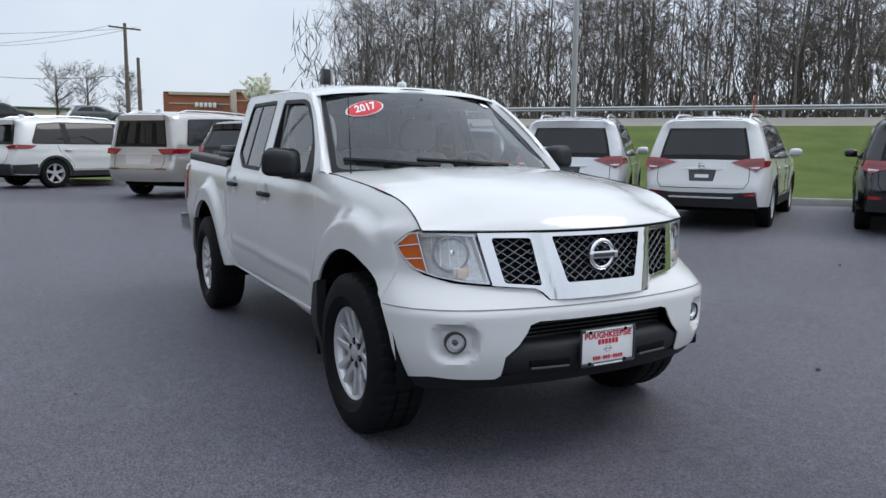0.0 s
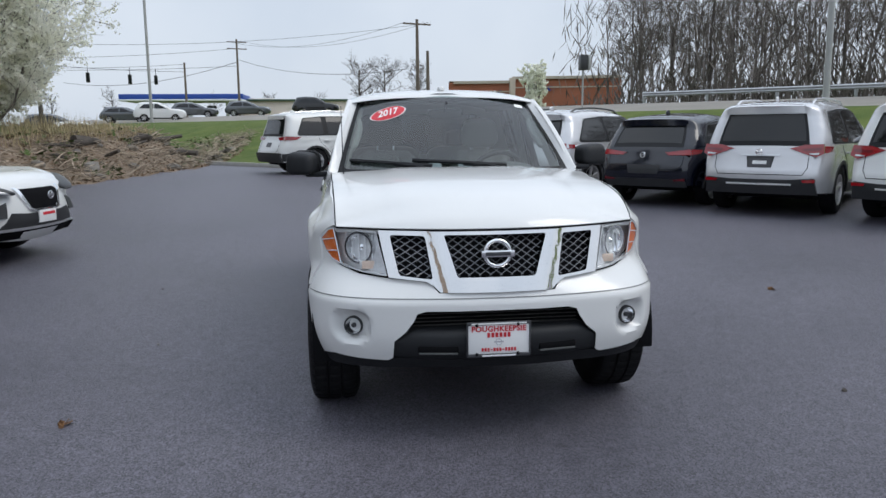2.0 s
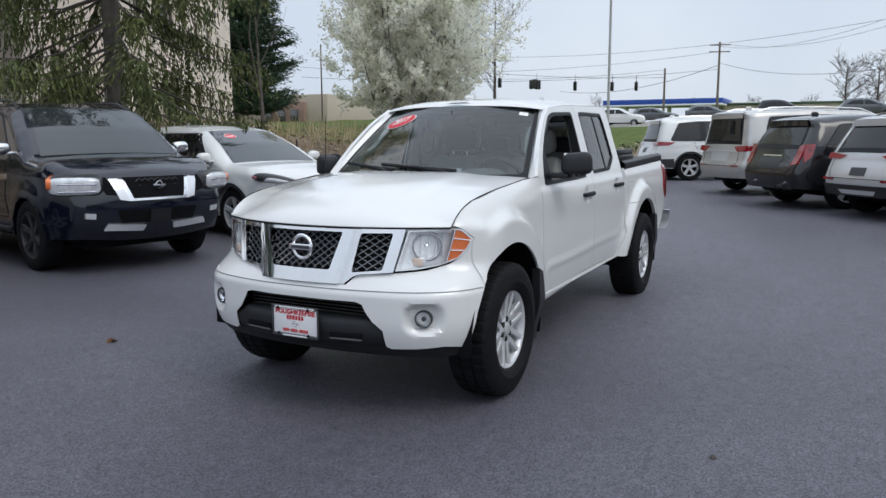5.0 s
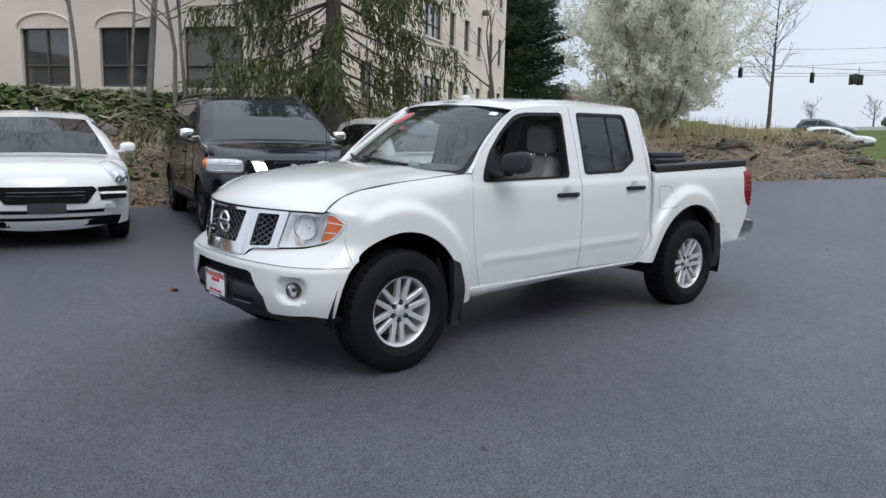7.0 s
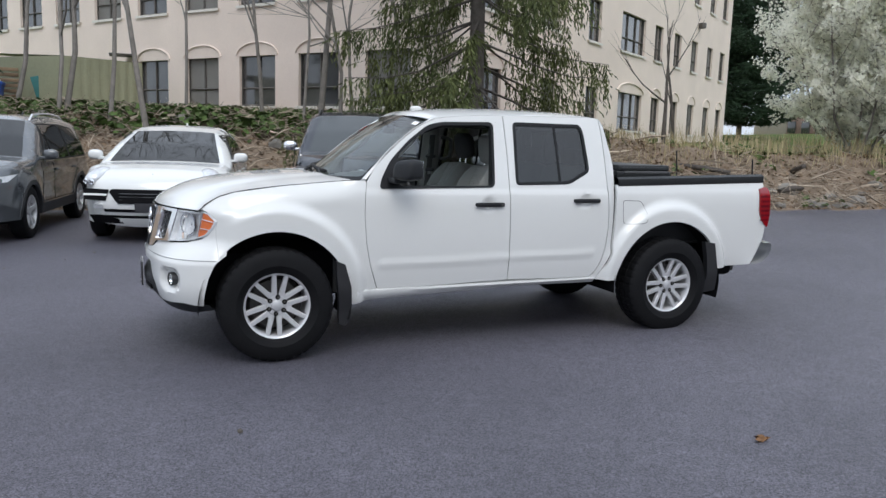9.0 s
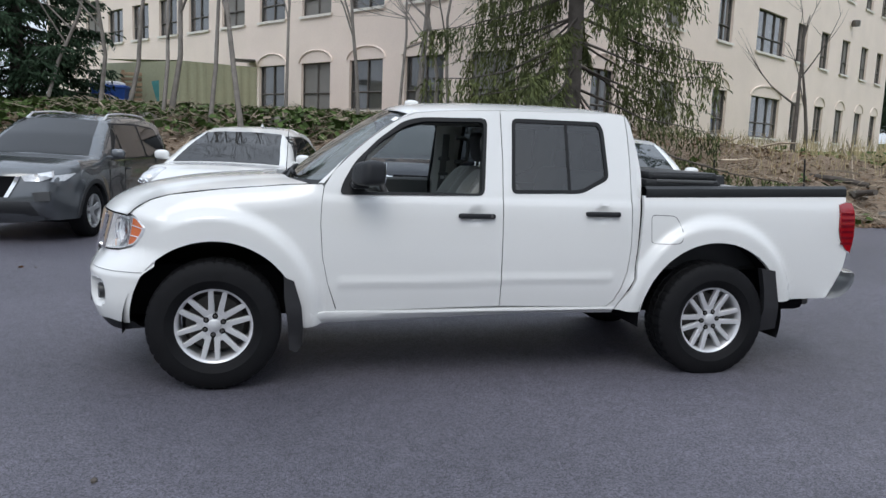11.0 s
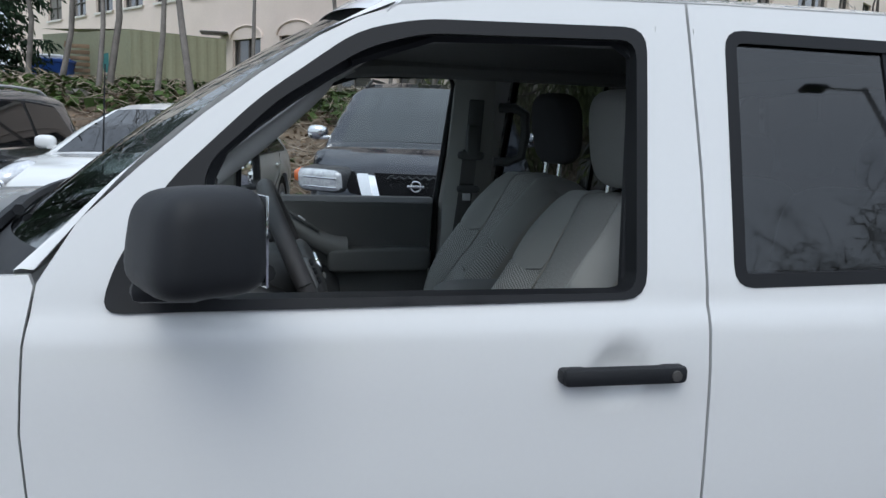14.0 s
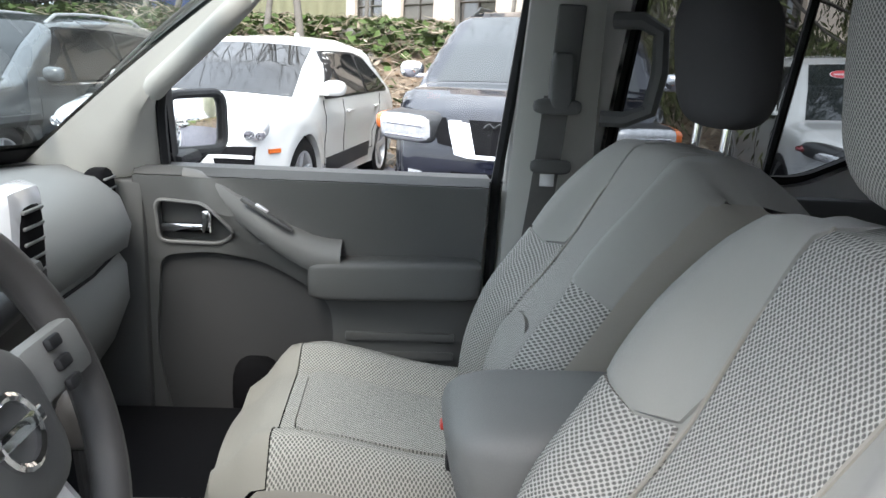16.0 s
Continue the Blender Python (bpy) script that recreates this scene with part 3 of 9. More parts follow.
for sgn, word in ((1, "driver"), (-1, "passenger")):
    door = part("front_door", panel(FDOOR, side(sgn, tdoor), [FWIN], 0.022, 0.03, inw(sgn)), M_WHITE, truck)
    part("window_frame", panel(FWIN, side(sgn, ty, 0.001), [FWIN_IN], 0.03, 0.045, inw(sgn)), M_TRIM, door, "black rubber window surround")
    if sgn < 0:
        part("window_glass", panel(shrink(FWIN_IN, -0.006), side(sgn, ty, -0.022), (), 0.06, 0.004, inw(sgn)), M_GLASS, door)
    rdoor = part("rear_door", panel(RDOOR, side(sgn, tdoor), [RWIN], 0.022, 0.03, inw(sgn)), M_WHITE, truck)
    part("window_frame", panel(RWIN, side(sgn, ty, 0.001), [RWIN_IN], 0.03, 0.03, inw(sgn)), M_TRIM, rdoor, "black rubber window surround")
    part("window_glass", panel(shrink(RWIN_IN, -0.006), side(sgn, ty, -0.008), (), 0.06, 0.004, inw(sgn)), M_PRIV, rdoor, "dark privacy glass")
    part("window_divider", panel([(-2.158, 1.645), (-2.176, 1.645), (-2.184, 1.21), (-2.166, 1.21)], side(sgn, ty, -0.004), (), 0.05, 0.01, inw(sgn)),
         M_TRIM, rdoor)
    for d, hx, hz in ((door, -1.56, 1.053), (rdoor, -2.395, 1.079)):
        y = sgn * (ty(hx, hz) + 0.016)
        bm = box((hx, y, hz), (0.228, 0.026, 0.033), 0.011)
        for ex in (-0.092, 0.092):
            box((hx + ex, y - sgn * 0.014, hz), (0.05, 0.04, 0.026), 0.008, bm=bm)
        h = part("handle", bm, M_BLACK, d, "black pull handle")
        if d is door:
            part("keyhole", lathe([(0.0005, 0.004), (0.009, 0.003), (0.010, -0.002)], 16, (hx - 0.09, sgn * (ty(hx, hz) + 0.029), hz)), M_STEEL, h)
    fender = part("fender", panel(FENDER, side(sgn, fend), (), 0.020, 0.012, inw(sgn)), M_WHITE, truck)
    bed_side = part("bed_side", panel(BEDSIDE, side(sgn, ty), (), 0.026, 0.03, inw(sgn)), M_WHITE, truck)
    if sgn > 0:
        fuel = rounded([(-2.735, 1.078), (-2.905, 1.074), (-2.945, 1.01), (-2.93, 0.905), (-2.745, 0.893)], 0.03)
        ring = panel(shrink(fuel, -0.004), side(sgn, ty, 0.0006), [fuel], 0.03, 0.0, None)
        part("fuel_flap_gap", ring, M_SATIN, bed_side, "thin gap round the fuel flap")
    # strip of the cab behind the rear door, rolling into the back wall
    CPIL = [(-2.581, 1.715), (-2.594, 1.60), (-2.600, 1.40), (-2.598, 1.19), (-2.605, 0.88), (-2.589, 0.70), (-2.558, 0.595), (-2.516, 0.508), (-2.468, 0.470),
            (-2.468, 0.448), (-2.515, 0.447), (-2.562, 0.515), (-2.64, 0.66), (-2.660, 0.88), (-2.670, 1.19), (-2.684, 1.30), (-2.672, 1.42), (-2.648, 1.55), (-2.618, 1.655)]
    part("cab_corner", panel(CPIL, lambda x, z, s=sgn: (x, s * (ty(x, z) - 0.03 * smooth(-2.60, -2.68, x)), z), (), 0.025, 0.05, inw(sgn)), M_WHITE, truck)
    # rocker under the doors
    rows = []
    for i in range(41):
        x = -0.55 - i * (1.97 / 40)
        zt, zb = 0.452 + 0.02 * i / 40 + 0.004, 0.372 + 0.052 * min(1, i / 26)
        ys = ty(x, 0.46)
        rows.append([(x, sgn * (ys - 0.03), zt + 0.006), (x, sgn * (ys + 0.004), zt - 0.006), (x, sgn * (ys + 0.006), zt - 0.02), (x, sgn * (ys - 0.012), zb + 0.02),
                     (x, sgn * (ys - 0.035), zb), (x, sgn * (ys - 0.12), zb + 0.01)])
    part("rocker_panel", loft(rows), M_WHITE, truck)
    # A pillar between the door edge and the windscreen
    rows = []
    for i in range(15):
        t = i / 14
        dx, dz = (lambda q: (spline([0, 0.25, 0.5, 0.75, 1], [-0.628, -0.765, -0.905, -1.045, -1.18])(q), spline([0, 0.25, 0.5, 0.75, 1], [1.226, 1.386, 1.506, 1.605, 1.669])(q)))(t)
        a = Vector((dx + 0.004, sgn * ty(dx, dz), dz + 0.003))
        w = Vector((-0.585 - 0.605 * t, sgn * (0.742 - 0.155 * t), 1.196 + 0.474 * t))
        mid = (a + w) / 2 + Vector((0.012, sgn * 0.016, 0.014))
        rows.append([a + Vector((0, -sgn * 0.03, 0)), a, a.lerp(mid, 0.6) + Vector((0, sgn * 0.003, 0.003)), mid, w.lerp(mid, 0.4), w, w + Vector((-0.02, 0, -0.02))])
    part("pillar", loft(rows), M_WHITE, truck)

# roof
rows = []
for xc, zc, xe, ze in ((-1.072, 1.694, -1.160, 1.654), (-1.085, 1.704, -1.168, 1.662), (-1.118, 1.724, -1.188, 1.674), (-1.16, 1.735, -1.22, 1.676), (-1.28, 1.750, -1.32, 1.688), (-1.5, 1.765, -1.5, 1.702), (-1.8, 1.774, -1.8, 1.712),
                       (-2.1, 1.775, -2.1, 1.717), (-2.35, 1.769, -2.35, 1.722), (-2.48, 1.758, -2.48, 1.725), (-2.56, 1.735, -2.55, 1.720),
                       (-2.605, 1.695, -2.59, 1.705), (-2.63, 1.645, -2.618, 1.655)):
    ye = ty(xe, ze) + 0.002
    row = [(xc + (xe - xc) * abs(a) ** 2.5, ye * a, zc + (ze - zc) * abs(a) ** 3.2) for a in [math.sin(math.pi / 2 * k / 12) for k in range(-12, 13)]]
    rows.append([(xe, -ye + 0.012, ze - 0.04), (xe, -ye + 0.004, ze - 0.012)] + row + [(xe, ye - 0.004, ze - 0.012), (xe, ye - 0.012, ze - 0.04)])
part("roof", loft(rows), M_WHITE, truck)
part("roof_antenna", superbox((-1.27, 0.0, 1.758), (0.10, 0.05, 0.045), 2.4, 16, 8), M_WHITE, truck, "small white antenna cap")
BACK = [(-0.70, 0.50), (0.70, 0.50), (0.79, 1.19), (0.755, 1.30), (0.645, 1.655), (-0.645, 1.655), (-0.755, 1.30), (-0.79, 1.19)]
BACKWIN = rounded([(-0.58, 1.27), (0.58, 1.27), (0.52, 1.60), (-0.52, 1.60)], 0.05)
backx = spline([0.4, 1.2, 1.32, 1.45, 1.56, 1.66], [-2.655, -2.672, -2.682, -2.668, -2.646, -2.616])
bw = part("cab_back", panel(BACK, lambda y, z: (backx(z), y, z), [BACKWIN], 0.06, 0.03, lambda u, v: (1, 0, 0)), M_WHITE, truck)
part("rear_window", panel(shrink(BACKWIN, -0.01), lambda y, z: (backx(z) + 0.012, y, z), (), 0.1, 0.004, lambda u, v: (1, 0, 0)), M_CARGLASS, bw)

# windscreen with its dark printed border
def ws(a, t, off=0.0):
    b = Vector((-0.36 - 0.225 * abs(a) ** 2.2, 0.742 * a, 1.178 + 0.018 * a * a))
    u = Vector((-1.118 - 0.072 * abs(a) ** 2.2, 0.587 * a, 1.722 - 0.052 * abs(a) ** 2.2))
    return b.lerp(u, t) + Vector((0.66, 0, 0.75)) * (0.035 * 4 * t * (1 - t) * (1 - 0.6 * abs(a)) + off)


full = [(-1, 0), (1, 0), (1, 1), (-1, 1)]
inner = rounded([(-0.962, 0.085), (0.962, 0.085), (0.962, 0.982), (-0.962, 0.982)], 0.05)
wsc = part("windscreen", panel(full, lambda a, t: ws(a, t), (), 0.07, 0.0), M_WS, truck, "tinted windscreen")
part("border", panel(full, lambda a, t: ws(a, t, 0.002), [inner], 0.06, 0.0), M_TRIM, wsc, "black printed border")
oval = lambda k: [(-0.63 + 0.185 * k * math.cos(q) + 0.0 * math.sin(q), 0.745 + 0.088 * k * math.sin(q) + 0.035 * math.cos(q)) for q in [2 * math.pi * i / 40 for i in range(40)]]
st = part("sticker", panel(oval(1.0), lambda a, t: ws(a, t, 0.004), (), 0.03, 0.0), M_STICKER_WHITE, wsc, "red oval price sticker reading 2017")
part("sticker_field", panel(oval(0.93), lambda a, t: ws(a, t, 0.006), (), 0.03, 0.0), M_STICKER_RED, st)
tm = text_mesh("2017", 0.125, 0.0, 1.05, 0.004)
for v in tm.verts:
    q = ws(-0.63 + v.co.x / 1.3, 0.745 + v.co.y / 1.05 + v.co.x / 1.3 * 0.19, 0.011)
    v.co = q
part("sticker_digits", tm, M_STICKER_WHITE, st, "white digits 2017")
part("inspection_label", panel([(0.80, 0.90), (0.90, 0.90), (0.90, 0.85), (0.80, 0.85)], lambda a, t: ws(a, t, 0.004), (), 0.05, 0.0), M_STICKER_WHITE, wsc)

# hood
UG = spline([0, 0.13, 0.26, 0.40, 0.54, 0.655, 0.755, 0.80], [0, 0.15, 0.3, 0.45, 0.6, 0.75, 0.9, 1.0])
HC = spline([-0.5, -0.28, 0.0, 0.2, 0.45, 0.6, 0.68, 0.715, 0.74], [1.250, 1.244, 1.226, 1.205, 1.158, 1.106, 1.062, 1.024, 0.98])
HNOSE = spline([0, 0.15, 0.3, 0.45, 0.6, 0.75, 0.9], [0.718, 0.711, 0.693, 0.653, 0.598, 0.53, 0.47])


def hood_pt(s, a):
    """s: 0 at the nose to 1 at the windscreen; a: across, -1 to 1."""
    u = UG(min(0.745, abs(a) * 0.745))
    xf = HNOSE(u) + 0.006
    xr = -0.345 - 0.20 * abs(a) ** 2.0
    x = xf + (xr - xf) * s
    w = 0.745 + (0.772 - 0.745) * s if s > 0 else 0.745
    y = a * w
    xn = 0.718 - (xf - x)      # as if on the centre line, counted from the nose
    zc = HC(xn + 0.0 if xn > 0.2 else x + (xn - x) * smooth(-0.4, 0.2, x))
    ze = max(1.018, ZSEAM(x) - 0.001)
    z = zc + (min(ze, zc) - zc) * abs(a) ** 3.0
    z += 0.010 * (1 - smooth(0.50, 0.62, abs(a) - 0.10 * (1 - s))) * smooth(0.02, 0.25, s)
    return (x, y, max(z, 1.018))


AS = [math.sin(math.pi / 2 * k / 20) for k in range(-20, 21)]
SS = [0, 0.005, 0.015, 0.03, 0.05, 0.08, 0.12] + [0.12 + 0.88 * i / 24 for i in range(1, 25)]
rows = [[(x - 0.015, y, z - 0.03) for x, y, z in [hood_pt(0, a) for a in AS]]] + [[hood_pt(s, a) for a in AS] for s in SS]
rows += [[(x - 0.01, y, z - 0.03) for x, y, z in rows[-1]]]
bm = loft(rows)
hood = part("hood", bm, M_WHITE, truck, sharp=50)
for sg in (1, -1):
    q = [Vector(hood_pt(t, sg)) + Vector((0, sg * 0.003, 0.0005)) for t in SS]
    part("hood_gap", tube(q, 0.0028, 6), M_DARK, hood, "dark gap along the hood edge")
q = [Vector(hood_pt(0, a)) + Vector((-0.001, 0, -0.007)) for a in AS]
part("hood_front_gap", tube(q, 0.0045, 6), M_DARK, hood, "dark gap under the hood edge")
# cowl, wipers and whip antenna
rows = [[Vector(hood_pt(1, a)) + Vector((-0.004, 0, -0.025)) for a in AS], [ws(a * 0.995, 0.02, -0.004) for a in AS], [ws(a * 0.98, 0.07, -0.003) for a in AS]]
part("cowl", loft(rows), M_BLACK, truck, "black cowl grille under the windscreen")
for y0, y1 in ((0.32, -0.26), (-0.14, -0.64)):
    base = ws(y0 / 0.74, 0.06, 0.022)
    tip = ws(y1 / 0.72, 0.165, 0.024)
    base2 = ws((y0 + 0.06) / 0.74, 0.005, 0.02)
    wip = part("wiper", tube([base2, base.lerp(tip, 0.25) + Vector((0, 0, 0.015)), base.lerp(tip, 0.5)], [0.017, 0.014, 0.010], 6), M_BLACK, truck)
    q = [ws((y0 - 0.02 + (y1 - y0) * (k / 8)) / 0.72, 0.115 + 0.055 * k / 8, 0.014) for k in range(9)]
    part("blade", tube(q, 0.012, 6), M_BLACK, wip)
part("whip_antenna", tube([(-0.42, -0.70, 1.20), (-0.44, -0.705, 1.62)], [0.004, 0.0018], 6), M_BLACK, truck, "thin black whip antenna")

# front bumper skin
def bump(u, z):
    s = 1 if u >= 0 else -1
    a = abs(u)
    w = smooth(0.67, 0.84, z)
    x, y = BX(a) + (GX(a) - BX(a)) * w, BY(a) + (GY(a) - BY(a)) * w
    k = 0.055 * max(0.0, (0.56 - z) / 0.2) ** 2 + 0.006 * smooth(0.690, 0.702, z)
    # recess round the fog lamp, and flutes
    r = (abs((a - 0.745) / 0.125) ** 3 + abs((z - 0.565) / 0.085) ** 3) ** (1 / 3)
    k += 0.046 * (1 - smooth(0.62, 1.0, r))
    nx, ny = (1.0, 0.0) if a < 0.3 else Vector((1 - 0.75 * smooth(0.3, 1.15, a), 0.9 * smooth(0.3, 1.15, a))).normalized()
    y -= 0.003 * smooth(0.398, 0.376, x) * smooth(0.69, 0.74, z)      # tucks under the fender
    return (x - k * nx, s * (y - k * ny), z)


half = [(0.302, 0.724), (0.352, 0.771), (0.56, 0.783), (0.73, 0.795), (0.87, 0.824), (0.945, 0.858), (1.0, 0.896), (1.042, 0.940), (1.055, 0.930), (1.13, 0.84), (1.255, 0.735),
        (1.20, 0.68), (1.13, 0.58), (1.09, 0.48), (1.07, 0.40), (1.0, 0.402), (0.88, 0.415), (0.70, 0.405), (0.55, 0.40), (0.522, 0.415),
        (0.512, 0.50), (0.455, 0.545), (0.418, 0.595), (0.40, 0.632), (0.36, 0.644)]
outl = half + [(-u, z) for u, z in reversed(half)]
bumper = part("front_bumper", panel(outl, bump, (), 0.019, 0.007, lambda u, v: (-1 + 0.85 * smooth(0.55, 1.0, abs(u)), -math.copysign(smooth(0.55, 1.0, abs(u)), u), 0)), M_WHITE, truck)
seam = [k * 0.025 - 1.2 for k in range(97)]


def crease(u, z):
    q = Vector(bump(u, z))
    return q + Vector((1 - 0.6 * smooth(0.3, 1.1, abs(u)), math.copysign(0.8 * smooth(0.3, 1.1, abs(u)), u), 0)) * 0.004


# grey strip laid over the skin, painting the shade line of the crease
part("bumper_crease", loft([[crease(u, 0.7035) for u in seam], [crease(u, 0.6995) for u in seam]]), M_TRIM_GREY, bumper,
     "thin grey strip for the shade of the bumper crease")
for sgn in (1, -1):
    c = Vector(bump(sgn * 0.76, 0.562)) + Vector((0.022, 0, 0))
    m = Matrix.Translation(c) @ Matrix.Rotation(radians(-90 + sgn * 18), 4, "Z")
    fog = part("fog_lamp", moved(lathe([(0.045, -0.05), (0.046, 0.0), (0.043, 0.006), (0.039, 0.004), (0.037, -0.01)], 32), m), M_SATIN, truck, "round fog lamp in a dark ring")
    part("reflector", moved(lathe([(0.038, -0.002), (0.032, -0.02), (0.018, -0.032), (0.0005, -0.036)], 28), m), M_CHROME, fog)
    part("bulb_cap", moved(lathe([(0.013, -0.03), (0.012, -0.008), (0.0005, -0.005)], 14), m), M_SATIN, fog)
    part("lens", moved(lathe([(0.038, 0.0), (0.027, 0.005), (0.0005, 0.008)], 28), m), M_LENS, fog)

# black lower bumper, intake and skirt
# a near-black box fills the opening in place of its shaded depth
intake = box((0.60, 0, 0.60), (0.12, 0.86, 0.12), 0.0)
part("intake", intake, M_DARK, truck, "near-black box for the shaded lower air intake")
bm = bmesh.new()
for i in range(5):
    tube([(0.70, -0.40, 0.56 + i * 0.018), (0.705, 0, 0.56 + i * 0.018), (0.70, 0.40, 0.56 + i * 0.018)], 0.003, 4, bm)
part("radiator", bm, M_STEEL, truck)
rows = []
for k in range(-24, 25):
    y = 0.497 * k / 24
    e = smooth(0.40, 0.50, abs(y))
    x = 0.806 - 0.10 * (abs(y) / 0.55) ** 2.4
    rows.append([(x - 0.14, y, 0.555 - 0.05 * e), (x - 0.03, y, 0.553 - 0.05 * e), (x - 0.008, y, 0.538 - 0.04 * e), (x, y, 0.515 - 0.02 * e), (x - 0.002, y, 0.462),
                 (x - 0.018, y, 0.425), (x - 0.05, y, 0.398), (x - 0.2, y, 0.39)])
low = part("lower_bumper", loft(rows), M_BLACK, truck, "black plastic lower bumper")
for sgn in (1, -1):
    part("bumper_slot", moved(box((0, 0, 0), (0.02, 0.19, 0.034), 0.008), Matrix.Translation((0.778, sgn * 0.285, 0.462)) @ Matrix.Rotation(radians(sgn * 9), 4, "Z")), M_DARK, low)
    part("slot_sill", moved(box((0, 0, 0), (0.022, 0.18, 0.010), 0.003), Matrix.Translation((0.780, sgn * 0.285, 0.443)) @ Matrix.Rotation(radians(sgn * 9), 4, "Z")), M_TRIM_DARK, low)
us = [k * 0.05 - 1.1 for k in range(45)]
part("skirt", loft([[Vector(bump(u, 0.41)) + Vector((-0.012, 0, 0)) for u in us], [Vector(bump(u, 0.40)) + Vector((-0.03, 0, -0.03 + 0.02 * smooth(0.9, 1.1, abs(u)))) for u in us],
                    [Vector(bump(u, 0.40)) + Vector((-0.05, 0, -0.05 + 0.03 * smooth(0.9, 1.1, abs(u)))) for u in us], [Vector((0.25, bump(u, 0.4)[1] * 0.9, 0.36)) for u in us]]), M_BLACK, truck,
     "black plastic skirt under the bumper")

# grille
def grl(u, z, off=0.0):
    s = 1 if u >= 0 else -1
    lean = 0.20 * (1.0 - z) - 0.005
    return (GX(abs(u)) + 0.012 + off + lean, s * GY(abs(u)), z)


def yz(poly):
    return [(math.copysign(UG(abs(y)), y), z) for y, z in poly]


gout = yz([(-0.548, 1.008), (0.548, 1.008), (0.505, 0.79), (0.330, 0.776), (0.300, 0.760), (0.264, 0.728), (-0.270, 0.728), (-0.303, 0.760), (-0.333, 0.776), (-0.505, 0.79)])
gmid = yz(rounded([(-0.248, 0.992), (0.240, 0.992), (0.180, 0.797), (-0.190, 0.797)], 0.012))
gl_ = yz(rounded([(0.330, 0.986), (0.492, 0.988), (0.452, 0.800), (0.296, 0.786)], 0.015))
gr_ = yz(rounded([(-0.334, 0.986), (-0.496, 0.988), (-0.456, 0.800), (-0.302, 0.786)], 0.015))
grille = part("grille", panel(gout, lambda u, z: grl(u, z, 0.012 * (1 - smooth(0.30, 0.34, abs(u) + (z - 0.86) * -0.28))), [gmid, gl_, gr_], 0.02, 0.05, lambda u, v: (-1, 0, 0)), M_GRILLE, truck,
              "chrome V-shaped grille frame")
# near-black sheet that stands for the shade behind the mesh
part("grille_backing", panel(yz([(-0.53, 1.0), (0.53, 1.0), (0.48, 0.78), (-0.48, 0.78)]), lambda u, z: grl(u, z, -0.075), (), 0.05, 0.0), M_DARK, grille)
bm = bmesh.new()
for poly in (gmid, gl_, gr_):
    P = np.array(poly)
    cu, cz = P.mean(0)
    for sg in (1, -1):
        for k in range(-16, 17):
            seg = []
            for j in range(-40, 41):
                u, z = cu + k * 0.058 + j * 0.008, cz + sg * j * 0.008 * 0.62
                if _inside(poly, np.array([[u, z]]))[0]:
                    seg.append(grl(u, z, -0.022 + 0.002 * sg))
            if len(seg) > 2:
                tube(seg[::3] + [seg[-1]] if len(seg) > 4 else seg, 0.0027, 5, bm, cap=False)
part("grille_mesh", bm, M_MESHBAR, grille, "black diamond grille mesh")
ring = []
for i in range(41):
    q = 2 * math.pi * i / 40
    ring.append((0.752, 0.060 * math.cos(q), 0.905 + 0.060 * math.sin(q)))
emb = part("emblem", tube(ring, 0.0105, 10, cap=False), M_CHROME, truck, "round chrome emblem with a cross bar")
part("emblem_bar", box((0.760, 0, 0.905), (0.02, 0.158, 0.034), 0.005), M_CHROME, emb)
part("emblem_bar_field", box((0.7705, 0, 0.905), (0.002, 0.118, 0.017), 0.001), M_PLATE_DARK, emb)

# headlamps
for sgn in (1, -1):
    ho = [(UG(0.556), 1.004), (UG(0.76), 1.012), (0.95, 1.004), (1.035, 0.952), (0.99, 0.898), (0.925, 0.848), (0.81, 0.816), (0.70, 0.800), (UG(0.508), 0.791)]

    def f(u, z, o=0.0, s=sgn):
        k = smooth(0.55, 0.95, u)
        return (GX(u) + 0.004 + o + (0.20 * (1.0 - z) - 0.001) * (1 - k) + 0.03 * (0.9 - z) * k, s * GY(u) + s * o * 0.8 * smooth(0.6, 1.0, u), z)

    lamp = part("headlamp", panel(ho, lambda u, z: f(u, z, -0.036), (), 0.04, 0.0), M_REFLECTOR, truck, "clear headlamp with amber side marker")
    part("bezel", panel(shrink(ho, 0.004), lambda u, z: f(u, z, 0.0), [shrink(ho, 0.011)], 0.04, 0.035, lambda u, v: (-1, 0, 0)), M_REFLECTOR, lamp)
    part("lens", panel(shrink(ho, 0.002), lambda u, z: f(u, z, 0.005), (), 0.04, 0.0), M_LENS, lamp)
    amb = [(0.900, 1.000), (0.945, 0.997), (1.025, 0.952), (0.983, 0.903), (0.920, 0.856), (0.850, 0.834), (0.876, 0.92)]
    part("side_marker", panel(amb, lambda u, z: f(u, z, -0.004), (), 0.03, 0.0), M_AMBER, lamp, "amber side marker")
    for q, rr, zz in ((0.72, 0.075, 0.918),):
        c = Vector(f(q, zz, -0.035))
        m = Matrix.Translation(c) @ Matrix.Rotation(radians(-90 + sgn * 32), 4, "Z")
        part("main_reflector", moved(lathe([(rr, 0.022), (rr * 0.9, 0.004), (rr * 0.6, -0.02), (0.018, -0.035)], 28), m), M_CHROME, lamp)
        part("reflector_ring", moved(lathe([(rr + 0.004, 0.014), (rr + 0.003, 0.026), (rr - 0.006, 0.026), (rr - 0.006, 0.012)], 32), m), M_CHROME, lamp)
        part("bulb", moved(lathe([(0.016, -0.03), (0.016, 0.0), (0.0005, 0.012)], 14), m), M_CHROME, lamp)
    c = Vector(f(0.665, 0.838, -0.042))
